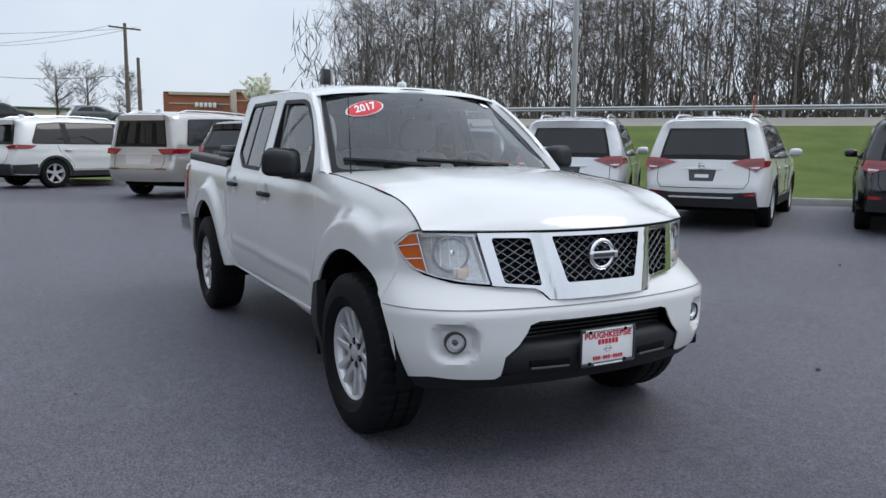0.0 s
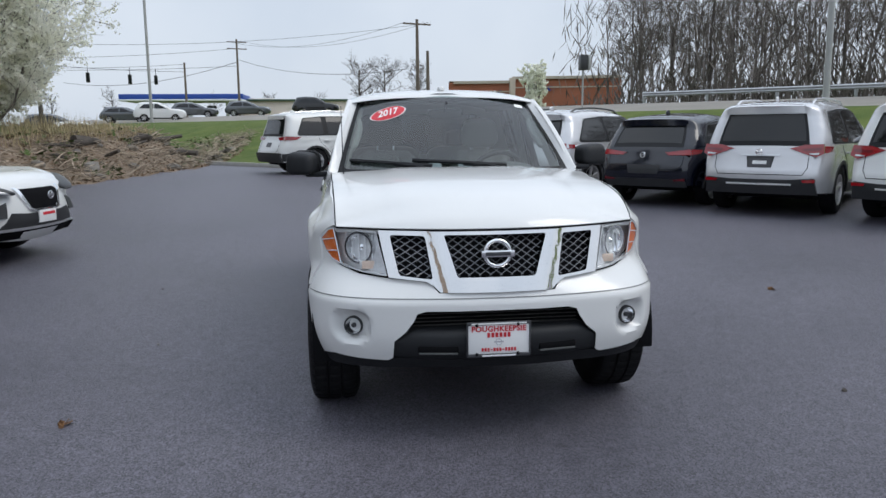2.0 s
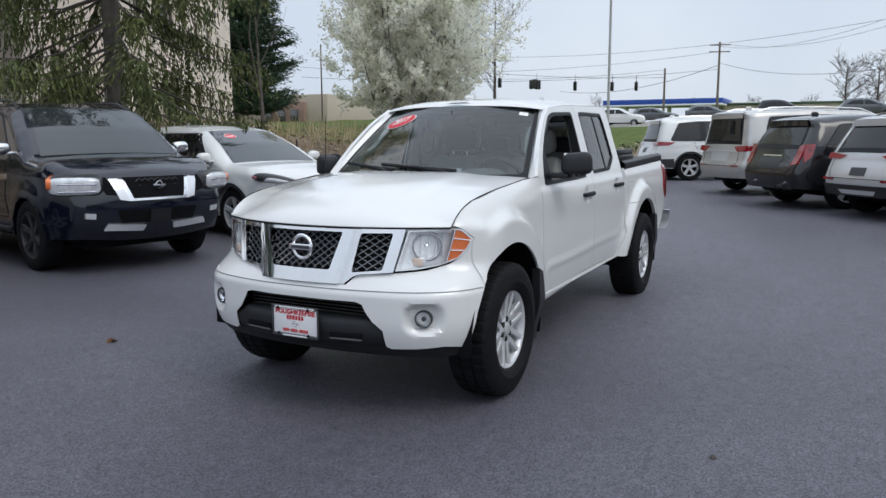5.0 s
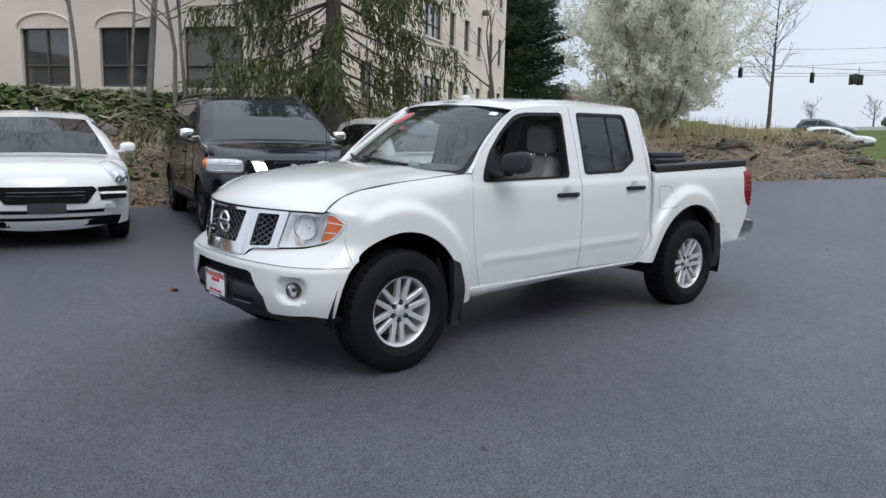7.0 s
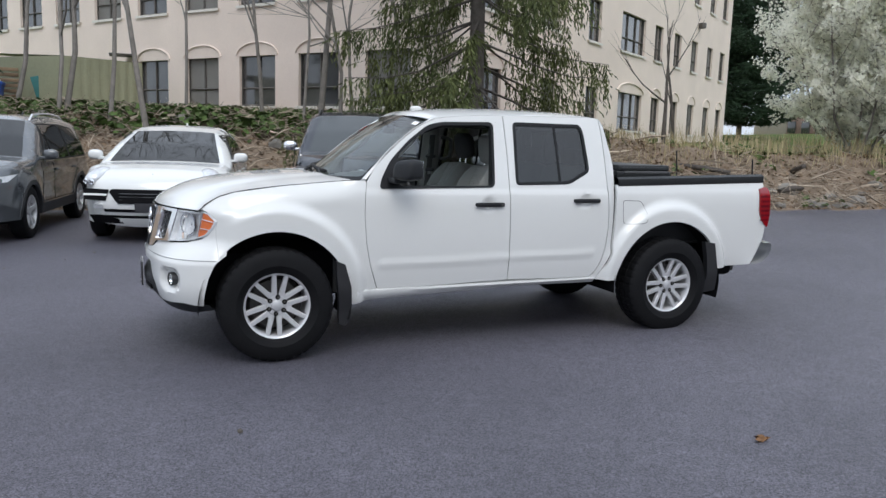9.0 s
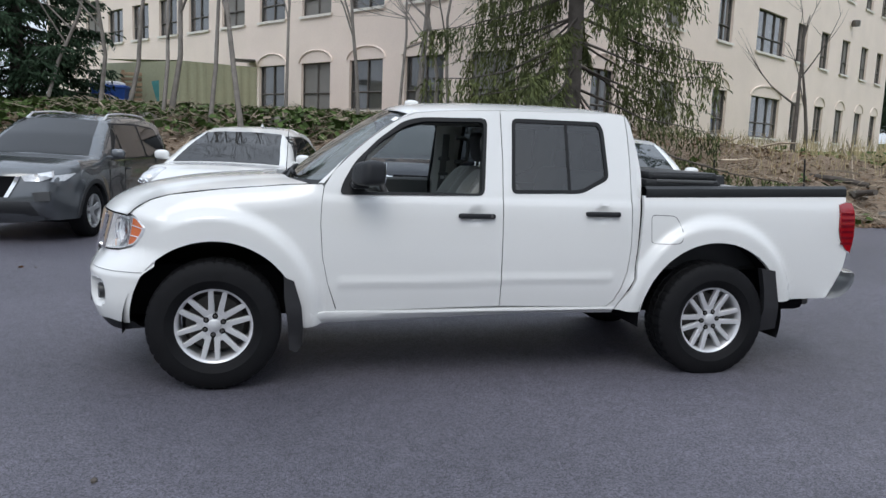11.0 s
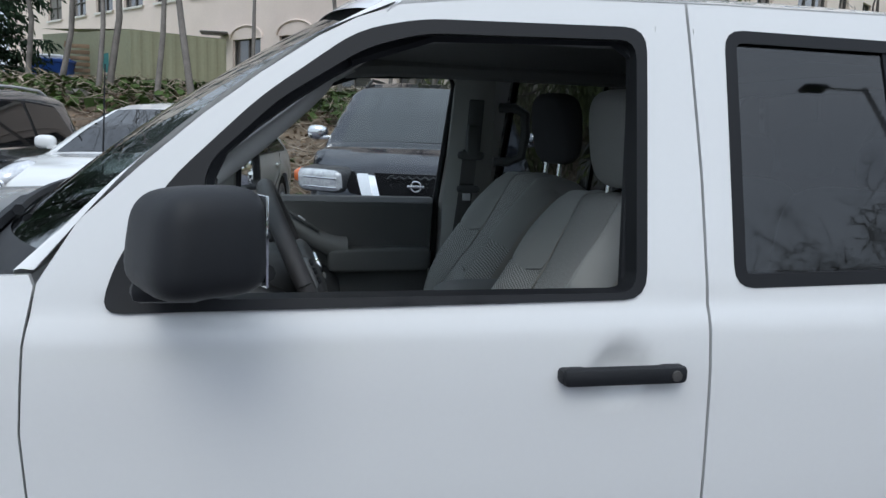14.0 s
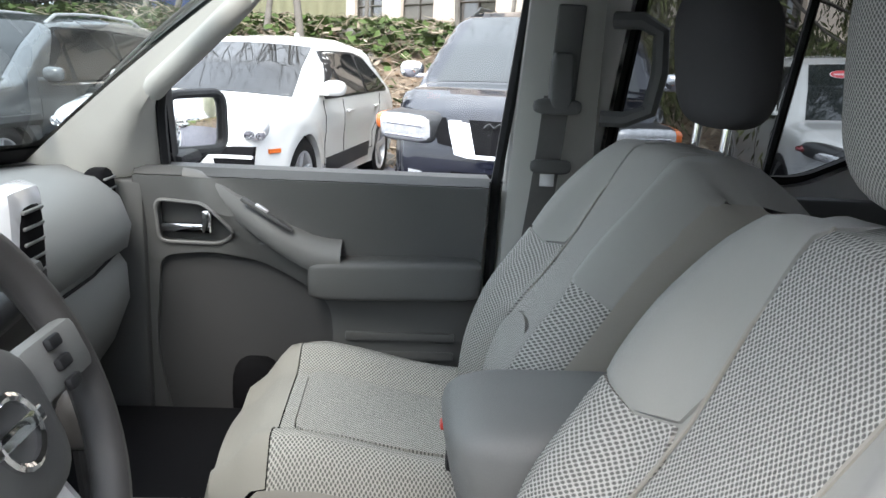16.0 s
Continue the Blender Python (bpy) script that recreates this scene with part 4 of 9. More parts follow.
    part("turn_signal", box(c, (0.02, 0.10, 0.045), 0.012, m=None), M_REFLECTOR, lamp)
    part("turn_lens", box(Vector(f(0.66, 0.838, -0.030)), (0.012, 0.08, 0.040), 0.005), M_TURN, lamp, "pale amber turn signal")
    for j in range(5):
        uu = 0.645 + 0.045 * j
        part("reflector_rib", tube([f(uu, 0.862 + 0.02 * (j > 4), -0.022), f(uu, 0.99, -0.024)], 0.004, 5), M_REFLECTOR, lamp)
    part("marker_edge", tube([f(0.900, 1.0, 0.001), f(0.876, 0.92, 0.001), f(0.850, 0.834, 0.001)], 0.0035, 6), M_CHROME, lamp)
    for q in ((0.886, 0.958, 1.012, 0.944), (0.868, 0.898, 0.972, 0.892)):
        part("marker_edge", tube([f(q[0], q[1], 0.001), f(q[2], q[3], 0.001)], 0.0028, 6), M_REFLECTOR, lamp)

# dealer plate with frame; its phone number and brand stay plain bars
plate = part("licence_plate", box((0.818, -0.007, 0.512), (0.008, 0.292, 0.166), 0.006), M_PLATE, truck, "white dealer plate with red lettering in a black frame")
bm = bmesh.new()
for c, s in (((0.823, -0.007, 0.588), (0.012, 0.304, 0.016)), ((0.823, -0.007, 0.436), (0.012, 0.304, 0.016)), ((0.823, 0.141, 0.512), (0.012, 0.008, 0.166)), ((0.823, -0.155, 0.512), (0.012, 0.008, 0.166))):
    box(c, s, 0.003, bm=bm)
part("plate_frame", bm, M_PLATE_DARK, plate)
toyz = Matrix(((0, 0, 1, 0.8235), (1, 0, 0, -0.007), (0, 1, 0, 0), (0, 0, 0, 1)))
part("plate_letters", moved(text_mesh("POUGHKEEPSIE", 0.036, 0.0006, 1.06, 0.0013), Matrix.Translation((0, 0, 0.561)) @ toyz), M_PLATE_RED, plate, "red letters POUGHKEEPSIE")
for k in range(6):
    part("brand_bar", box((0.824, -0.055 + 0.0192 * k, 0.533), (0.002, 0.013, 0.022), 0), M_PLATE_RED, plate)
for k in range(12):
    part("number_bar", box((0.824, -0.084 + 0.014 * k, 0.463), (0.002, 0.0095, 0.016 if k not in (3, 7) else 0.004), 0), M_PLATE_RED, plate)
ring = [(0.824, -0.007 + 0.014 * math.cos(2 * math.pi * i / 20), 0.500 + 0.014 * math.sin(2 * math.pi * i / 20)) for i in range(21)]
part("plate_mark", box((0.824, -0.007, 0.500), (0.003, 0.046, 0.007), 0, bm=tube(ring, 0.0022, 5, cap=False)), M_CHROME_SATIN, plate)
for y in (-0.105, 0.09):
    for z in (0.582, 0.444):
        part("plate_screw", moved(lathe([(0.008, 0.0), (0.007, 0.004), (0.0005, 0.005)], 10), Matrix.Translation((0.829, y - 0.007, z)) @ Matrix.Rotation(radians(-90), 4, "Z")), M_DARK, plate)
part("frame_bar", box((0.8295, -0.007, 0.588), (0.001, 0.26, 0.008), 0), M_PLATE, plate)
part("frame_bar", box((0.8295, -0.007, 0.436), (0.001, 0.16, 0.008), 0), M_PLATE, plate)

# door mirrors
for sgn in (1, -1):
    # housing seen as a soft-cornered block that narrows towards the door
    def shp(x, y, z):
        k = 0.86 + 0.14 * (y + 1) / 2
        x = x * (1.0 - 0.22 * (z + 1) / 2) if x > 0 else max(x, -0.8)
        return (x, y * (1 - 0.05 * z), z * k + 0.05 * (y + 1) - 0.06 * max(0, x))
    hb = superbox((0, 0, 0), (0.165, 0.195, 0.152), 3.8, 32, 18, shp)
    turn = Matrix.Translation((-0.868, 0.972, 1.300) if sgn > 0 else (-0.808, 0.958, 1.268)) @ Matrix.Rotation(radians(25 if sgn > 0 else 31), 4, "Z") @ Matrix.Rotation(radians(0 if sgn > 0 else 4), 4, "Y")
    hb = moved(hb, turn)
    arm = box((-0.83, 0.86, 1.225 if sgn > 0 else 1.20), (0.10, 0.17, 0.035), 0.014, bm=bmesh.new())
    mg = moved(box((-0.0665, 0.003, 0.006), (0.004, 0.160, 0.120), 0.001), turn)
    if sgn < 0:
        hb, arm, mg = mirrored(hb), mirrored(arm), mirrored(mg)
    mir = part("door_mirror", hb, M_BLACK, truck, "black plastic door mirror", sharp=60)
    if sgn < 0:
        rim_ = [turn @ Vector((-0.068, y, z)) for y, z in rounded([(-0.088, -0.062), (0.092, -0.066), (0.096, 0.070), (-0.080, 0.066)], 0.035)]
        part("mirror_rim", mirrored(tube(rim_ + rim_[:1], 0.011, 8, cap=False)), M_BLACK, mir)
    part("mirror_foot", arm, M_BLACK, mir)
    part("mirror_glass", mg, M_MIRROR, mir, "mirror glass")

# bed: floor walls, rail caps, folded cover, tailgate, tail lamps, chrome bumper
for sgn in (1, -1):
    rows = []
    for i in range(31):
        x = -2.695 - 1.505 * i / 30
        zt = 1.201 + 0.037 * i / 30
        y = ty(x, zt)
        rows.append([(x, sgn * (y + 0.004), zt - 0.012), (x, sgn * (y + 0.012), zt + 0.004), (x, sgn * (y + 0.006), zt + 0.045), (x, sgn * (y - 0.02), zt + 0.062), (x, sgn * (y - 0.09), zt + 0.055),
                     (x, sgn * (y - 0.10), zt - 0.03)])
    part("bed_rail_cap", loft(rows), M_TONNEAU, truck, "black plastic bed rail cap")
    rows = [[(x, sgn * 0.72, 1.22), (x, sgn * 0.70, 0.70)] for x in (-2.70, -4.16)]
    part("bed_wall", loft(rows), M_TONNEAU, truck)
    tl = [(-4.138, 1.175), (-4.19, 1.192), (-4.235, 1.185), (-4.252, 1.12), (-4.252, 0.96), (-4.232, 0.846), (-4.195, 0.87), (-4.15, 0.94), (-4.135, 1.0)]
    lam = part("tail_lamp", panel(tl, side(sgn, ty, 0.012), (), 0.03, 0.10, inw(sgn)), M_RED, truck, "red tail lamp")
    bm = bmesh.new()
    for z in (0.91, 0.95, 0.99, 1.03, 1.07, 1.11):
        box((-4.195, sgn * (ty(-4.2, z) + 0.0135), z), (0.095, 0.004, 0.018), 0, bm=bm)
    part("lamp_rib", bm, M_REDDARK, lam)
part("bed_floor", loft([[(-2.70, -0.72, 0.72), (-2.70, 0.72, 0.72)], [(-4.17, -0.72, 0.72), (-4.17, 0.72, 0.72)]]), M_TONNEAU, truck)
part("bed_front", loft([[(-2.70, -0.74, 0.70), (-2.70, 0.74, 0.70)], [(-2.70, -0.74, 1.22), (-2.70, 0.74, 1.22)]]), M_TONNEAU, truck)
bm = box((-4.19, 0, 0.94), (0.06, 1.50, 0.56), 0.015)
part("tailgate", bm, M_WHITE, truck)
bm = box((-2.985, 0, 1.285), (0.53, 1.50, 0.05), 0.012)
cov = part("folded_bed_cover", bm, M_TONNEAU, truck, "black folded vinyl bed cover")
bm = box((-2.99, 0, 1.335), (0.50, 1.48, 0.05), 0.014)
for sg in (1, -1):
    box((-2.99, sg * 0.735, 1.33), (0.44, 0.02, 0.028), 0.008, bm=bm)
part("upper_fold", bm, M_TONNEAU, cov)
part("cover_frame", box((-3.0, 0.745, 1.30), (0.42, 0.025, 0.022), 0.006), M_TRIM_DARK, cov)
rows = []
for k in range(-20, 21):
    a = k / 20
    y = 0.90 * a
    x = -4.345 + 0.09 * abs(a) ** 10
    rows.append([(x + 0.10, y, 0.716), (x + 0.02, y, 0.714), (x, y, 0.70), (x - 0.002, y, 0.655), (x + 0.03, y, 0.60), (x + 0.09, y, 0.548), (x + 0.2, y, 0.53)])
part("rear_bumper", loft(rows), M_CHROME_SATIN, truck, "chrome rear bumper")

# wheel wells, underbody, flaps
for cx, r in ((0.0, 0.505), (AXLE_R, 0.53)):
    for sgn in (1, -1):
        rows = []
        for a in range(-5, 200, 8):
            q = radians(a)
            rows.append([(cx + r * math.cos(q), sgn * y, 0.39 + r * math.sin(q)) for y in (0.875, 0.80, 0.60, 0.45)])
        part("wheel_well", loft(rows), M_DARK, truck, "dark wheel well liner")
# chassis block made deep to block light and darken the asphalt below
part("underbody", box((-1.75, 0, 0.555), (4.7, 1.26, 0.33), 0.05), M_DARK, truck, "dark chassis and floor pan block, hung low to deepen the shade")
part("transmission", box((-1.6, 0.05, 0.44), (2.4, 0.30, 0.18), 0.05), M_STEEL, truck)
for sgn in (1, -1):
    part("frame_rail", box((-1.9, sgn * 0.50, 0.47), (4.6, 0.07, 0.12), 0.015), M_STEEL, truck)
    for cx, pts in ((0, [(-0.395, 0.680), (-0.455, 0.655), (-0.500, 0.50), (-0.512, 0.36), (-0.505, 0.255), (-0.475, 0.215), (-0.43, 0.23), (-0.42, 0.40), (-0.40, 0.55)]),
                    (1, [(-3.53, 0.738), (-3.632, 0.725), (-3.675, 0.52), (-3.70, 0.32), (-3.56, 0.295), (-3.575, 0.45), (-3.56, 0.60)])):
        part("mud_flap", panel(pts, lambda x, z, s=sgn: (x, s * (0.905 - 0.05 * smooth(0.5, 0.25, z)), z), (), 0.04, 0.05, inw(sgn)), M_FLAP, truck, "black rubber mud flap")


# wheels
def tyre_mesh(R=0.386, W=0.262, rim=0.222):
    n = 240
    prof = [(rim, -W * 0.40), (rim + 0.012, -W * 0.46), (rim + 0.05, -W * 0.505), (rim + 0.095, -W * 0.50), (R - 0.045, -W * 0.475), (R - 0.022, -W * 0.44), (R - 0.006, -W * 0.39),
            (R, -W * 0.26), (R, -W * 0.16), (R - 0.009, -W * 0.15), (R - 0.009, -W * 0.11), (R, -W * 0.10), (R, W * 0.10), (R - 0.009, W * 0.11), (R - 0.009, W * 0.15), (R, W * 0.16), (R, W * 0.26),
            (R - 0.006, W * 0.39), (R - 0.022, W * 0.44), (R - 0.045, W * 0.475), (rim + 0.095, W * 0.50), (rim + 0.052, W * 0.512), (rim + 0.048, W * 0.498), (rim + 0.018, W * 0.470), (rim + 0.014, W * 0.455), (rim, W * 0.40)]
    rows = []
    for k, (r, h) in enumerate(prof):
        row = []
        for i in range(n):
            # tread blocks cut across the shoulder
            lug = (i % 6) == 0
            rr = r - 0.008 * lug * (k in (6, 7, 16, 17)) - 0.006 * lug * (k in (8, 11, 12, 15))
            hh = h
            q = 2 * math.pi * i / n
            row.append((rr * math.cos(q), hh, rr * math.sin(q)))
        rows.append(row)
    return loft(rows, True)


def spoke(a0, a1, r0, r1, w0, w1, y0, y1, th=0.03):
    """One tapered spoke bar from angle a0 at the hub to a1 at the rim."""
    p0, p1 = Vector((r0 * math.cos(a0), y0, r0 * math.sin(a0))), Vector((r1 * math.cos(a1), y1, r1 * math.sin(a1)))
    d = (p1 - p0).normalized()
    s = d.cross(Vector((0, 1, 0))).normalized()
    rows = []
    for p, w in ((p0, w0), (p0.lerp(p1, 0.5), (w0 + w1) / 2), (p1, w1)):
        rows.append([p - s * w / 2 + Vector((0, -th, 0)), p - s * w / 2 + Vector((0, -0.004, 0)), p - s * w * 0.38, p + s * w * 0.38, p + s * w / 2 + Vector((0, -0.004, 0)), p + s * w / 2 + Vector((0, -th, 0))])
    return loft(rows)


def wheel_parts(parent, cx, sgn, spin=0.0, cy=0.775):
    m = Matrix.Translation((cx, sgn * cy, WHEEL_Z)) @ Matrix.Rotation(0 if sgn > 0 else math.pi, 4, "Z") @ Matrix.Rotation(spin, 4, "Y")
    wheel = part("wheel", moved(lathe([(0.222, -0.10), (0.205, -0.09), (0.200, 0.05), (0.206, 0.092), (0.216, 0.102), (0.226, 0.106), (0.228, 0.10), (0.222, 0.09)], 56), m), M_ALLOY, parent, "silver six-spoke alloy wheel")
    part("tyre", moved(tyre_mesh(), m), M_RUBBER, wheel, "black all-terrain tyre")
    bm = bmesh.new()
    for k in range(6):
        a = 2 * math.pi * k / 6 + 0.26
        for d in (-1, 1):
            merge(bm, spoke(a + d * 0.19, a + d * 0.325, 0.072, 0.210, 0.036, 0.030, 0.078, 0.096))
        merge(bm, spoke(a, a, 0.035, 0.100, 0.062, 0.058, 0.074, 0.0795, 0.028))
    part("spokes", moved(bm, m), M_ALLOY, wheel)
    part("hub", moved(lathe([(0.072, 0.05), (0.072, 0.074), (0.066, 0.080), (0.038, 0.080), (0.036, 0.088), (0.030, 0.092), (0.0005, 0.093)], 36), m), M_ALLOY, wheel)
    for k in range(6):
        a = 2 * math.pi * k / 6 + 0.26 + math.pi / 6
        part("lug_pocket", moved(lathe([(0.0165, -0.01), (0.0165, 0.0125), (0.0005, 0.0125)], 16, (0.056 * math.cos(a), 0.070, 0.056 * math.sin(a))), m), M_DARK, wheel)
        nut = lathe([(0.0105, 0.0), (0.010, 0.014), (0.0065, 0.018), (0.0005, 0.018)], 6, (0.056 * math.cos(a), 0.070, 0.056 * math.sin(a)))
        part("lug_nut", moved(nut, m), M_STEEL, wheel)
    part("brake_disc", moved(lathe([(0.196, -0.06), (0.165, 0.0), (0.07, 0.002), (0.0005, 0.002)], 36), m), M_STEEL, wheel)
    return wheel


wheel_parts(truck, 0.0, 1, 0.15)
wheel_parts(truck, 0.0, -1, 0.5)
wheel_parts(truck, AXLE_R, 1, 0.9)
wheel_parts(truck, AXLE_R, -1, 1.3)

# ---- cabin of the pickup ----
def seat(parent, yc, dx, lean, headrest_mat, rest):
    s = part("seat", box((-1.62 + dx, yc, 0.66), (0.62, 0.44, 0.14), 0.03), M_TRIM_DARK, parent, "grey cloth bucket seat with mesh inserts")
    BXs = spline([0.0, 0.18, 0.36, 0.55, 0.75, 0.92, 1.0], [-1.515, -1.528, -1.565, -1.640, -1.715, -1.775, -1.815])
    BZs = spline([0.0, 0.18, 0.36, 0.55, 0.75, 0.92, 1.0], [0.74, 0.86, 0.975, 1.095, 1.22, 1.32, 1.345])
    HW, LEN = 0.245, 0.66

    def back(u, v, off=0.0):
        a, t = u / HW, v / LEN
        w = HW * (1 - 0.16 * smooth(0.7, 1.0, t) - 0.05 * smooth(0.35, 0.0, t))
        d = Vector((0.80, 0, 0.55)) if t < 0.9 else Vector((0.62, 0, 0.78))
        bol = 0.050 * smooth(0.42, 0.74, abs(a)) * (1 - 0.75 * smooth(0.62, 0.98, t)) - 0.055 * smooth(0.80, 1.0, abs(a))
        lum = 0.014 * math.exp(-((t - 0.28) / 0.2) ** 2) * (1 - abs(a))
        rnd = -0.05 * smooth(0.90, 1.0, t) - 0.03 * abs(a) ** 2 * smooth(0.75, 1, t)
        return Vector((BXs(t) + dx + lean * t, yc + a * w, BZs(t) - 0.02 * a * a * smooth(0.8, 1, t))) + d * (bol + lum + rnd * 0.5 + off)

    def cush(u, v, off=0.0):
        a, t = u / HW, v / 0.52      # t: 0 at the backrest, 1 at the front edge
        z = 0.795 + 0.055 * smooth(0.15, 0.85, t) - 0.075 * smooth(0.86, 1.0, t) + 0.035 * smooth(0.45, 0.75, abs(a)) - 0.06 * smooth(0.82, 1.0, abs(a))
        return Vector((-1.575 + dx + 0.50 * t + 0.02 * smooth(0.9, 1, t) * (1 - a * a), yc + a * (HW + 0.005) * (1 - 0.10 * smooth(0.7, 1.0, t)), z + off - 0.035 * a * a * smooth(0.7, 1.0, t)))
    nb = lambda u, v: (-0.8, 0, -0.55)
    nc = lambda u, v: (0, 0, -1)
    w_, L_ = HW, LEN
    part("back_foam", panel([(-HW, 0), (HW, 0), (HW, LEN), (-HW, LEN)], lambda u, v: back(u, v, -0.004), (), 0.022, 0.0), M_CLOTH, s, sharp=70)
    for sg in (1, -1):
        sh = [(sg * 0.118, 0.62), (sg * 0.10, 0.50), (sg * 0.090, 0.44), (sg * 0.105, 0.395), (sg * 0.14, 0.375), (sg * HW, 0.385), (sg * HW, LEN), (sg * 0.118, LEN)]
        part("shoulder_pad", panel(sh, lambda u, v: back(u, v, 0.001), (), 0.022, 0.012, nb), M_CLOTH, s, "plain grey cloth shoulder", sharp=70)
    mid = [(-0.115, LEN), (-0.097, 0.50), (-0.082, 0.40), (-0.085, 0.33), (-0.085, 0.33), (-0.10, 0.0), (0.10, 0.0), (0.085, 0.33), (0.082, 0.40), (0.097, 0.50), (0.115, LEN)]
    arch_ = [(-0.10, 0.002), (0.10, 0.002)] + [(0.105 * math.cos(radians(q)), 0.20 + 0.075 * math.sin(radians(q))) for q in range(0, 181, 15)]
    part("back_insert", panel(mid, lambda u, v: back(u, v, 0.0), [shrink(arch_, -0.002)], 0.022, 0.012, nb), M_MESH, s, "mesh cloth insert", sharp=70)
    part("lumbar_insert", panel(shrink(arch_, 0.002), lambda u, v: back(u, v, 0.005), (), 0.022, 0.014, nb), M_MESH, s, sharp=70)
    for sg in (1, -1):
        bo = [(sg * 0.103, 0.0), (sg * 0.108, 0.20), (sg * 0.090, 0.36), (sg * 0.105, 0.390), (sg * 0.14, 0.370), (sg * HW, 0.380), (sg * HW, 0.0)]
        part("side_bolster", panel(bo, lambda u, v: back(u, v, 0.002), (), 0.022, 0.012, nb), M_MESH, s, "mesh cloth bolster", sharp=70)
        rows = []
        for k in range(15):
            p = back(sg * HW, LEN * k / 14)
            rows.append([p, p + Vector((-0.05, sg * 0.012, -0.03)), p + Vector((-0.105, sg * 0.004, -0.06)), p + Vector((-0.13, -sg * 0.03, -0.07))])
        part("back_side", loft(rows), M_CLOTH_SIDE, s, "paler cloth on the seat side", sharp=70)
    top = [[back(HW * a, LEN) for a in [k / 8 for k in range(-8, 9)]], [back(HW * a, LEN) + Vector((-0.06, 0, -0.012)) for a in [k / 8 for k in range(-8, 9)]],
           [back(HW * a, LEN) + Vector((-0.115, 0, -0.05)) for a in [k / 8 for k in range(-8, 9)]], [back(HW * a, LEN * 0.3) + Vector((-0.12, 0, -0.06)) for a in [k / 8 for k in range(-8, 9)]]]
    part("back_shell", loft(top), M_CLOTH, s, sharp=70)
    ins = rounded([(-0.10, 0.02), (0.10, 0.02), (0.115, 0.28), (0.12, 0.40), (-0.12, 0.40), (-0.115, 0.28)], 0.03)
    part("cushion_insert", panel(ins, lambda u, v: cush(u, v, 0.004), (), 0.022, 0.012, nc), M_MESH_FLAT, s, "mesh cloth cushion insert", sharp=70)
    part("cushion_top", panel([(-HW, 0), (HW, 0), (HW, 0.425), (-HW, 0.425)], lambda u, v: cush(u, v), [shrink(ins, -0.003)], 0.022, 0.010, nc), M_MESH_FLAT, s, sharp=70)
    fr = panel([(-HW, 0.427), (HW, 0.427), (HW, 0.52), (-HW, 0.52)], lambda u, v: cush(u, v, 0.002), (), 0.022, 0.0, nc)
    part("cushion_front", fr, M_CLOTH_SIDE, s, "plain pale front edge", sharp=70)
    rows = []
    edge = [(HW * k / 8, 0.52) for k in range(-8, 9)]
    rows = [[cush(u, v, 0.002) for u, v in edge], [cush(u, v, -0.05) + Vector((0.012, 0, 0)) for u, v in edge], [cush(u, v, -0.12) for u, v in edge]]
    part("cushion_apron", loft(rows), M_CLOTH_SIDE, s, sharp=70)
    for sg in (1, -1):
        rows = []
        for k in range(14):
            p = cush(sg * HW, 0.52 * k / 13)
            rows.append([p, p + Vector((0, sg * 0.012, -0.04)), p + Vector((0, 0, -0.12))])
        part("cushion_side", loft(rows), M_CLOTH_SIDE, s, sharp=70)
    # piping along the seams
    for sg in (1, -1):
        q = [back(sg * u, v, 0.002) for u, v in ((0.117, 0.62), (0.099, 0.50), (0.085, 0.40), (0.088, 0.335), (0.106, 0.20), (0.102, 0.02))]
        part("piping", tube(q, 0.0022, 5), M_CLOTH_SIDE, s)
    hc = Vector((rest, yc, 1.468 if yc < 0 else 1.448))

    def hsh(x, y, z):
        return (x * (0.82 + 0.18 * z) - 0.18 * y * y + 0.15 * z, y * (1 - 0.10 * z), z)
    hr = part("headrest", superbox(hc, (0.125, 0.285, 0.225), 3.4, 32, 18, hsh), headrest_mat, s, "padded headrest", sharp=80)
    for sg in (1, -1):
        part("headrest_post", tube([(hc.x + 0.0, yc + sg * 0.062, 1.31), (hc.x - 0.005, yc + sg * 0.062, 1.40)], 0.0075, 10), M_CHROME, hr, "chrome post")
    return s


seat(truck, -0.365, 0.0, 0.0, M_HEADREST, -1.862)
seat(truck, 0.365, 0.012, 0.05, M_MESH_FINE, -1.758)

# floor, rear bench, headliner
part("cabin_floor", box((-1.6, 0, 0.56), (2.1, 1.40, 0.06), 0.01), M_CARPET, truck, "dark carpet floor")
bench = part("rear_bench", superbox((-2.20, 0, 0.80), (0.50, 1.26, 0.20), 5, 28, 12), M_CLOTH, truck, "grey cloth rear bench")
for y in (-0.33, 0.33):
    part("bench_back", superbox((-2.47, y, 1.06), (0.17, 0.62, 0.56), 5, 24, 14, lambda x, yy, z: (x - 0.35 * z, yy, z)), M_CLOTH, bench)
    part("bench_headrest", superbox((-2.545, y, 1.40), (0.09, 0.25, 0.15), 3.4, 20, 12), M_HEADREST, bench)
rows = [[(x, y, 1.722 - 0.05 * abs(y / 0.56) ** 3 - (0.045 if x > -1.25 else 0.0) - 0.02 * (x < -2.45)) for y in [0.585 * k / 10 for k in range(-10, 11)]] for x in (-1.14, -1.30, -1.6, -2.0, -2.4, -2.58)]
liner = part("headliner", loft(rows), M_HEADLINER, truck, "dark grey headliner")
for sg in (1, -1):
    part("sun_visor", superbox((-1.20, sg * 0.30, 1.665), (0.16, 0.42, 0.022), 4, 20, 8, lambda x, y, z: (x, y, z + 0.0)), M_HEADLINER, liner)
part("map_light", box((-1.28, 0, 1.685), (0.14, 0.20, 0.03), 0.01), M_TRIM_GREY, liner)
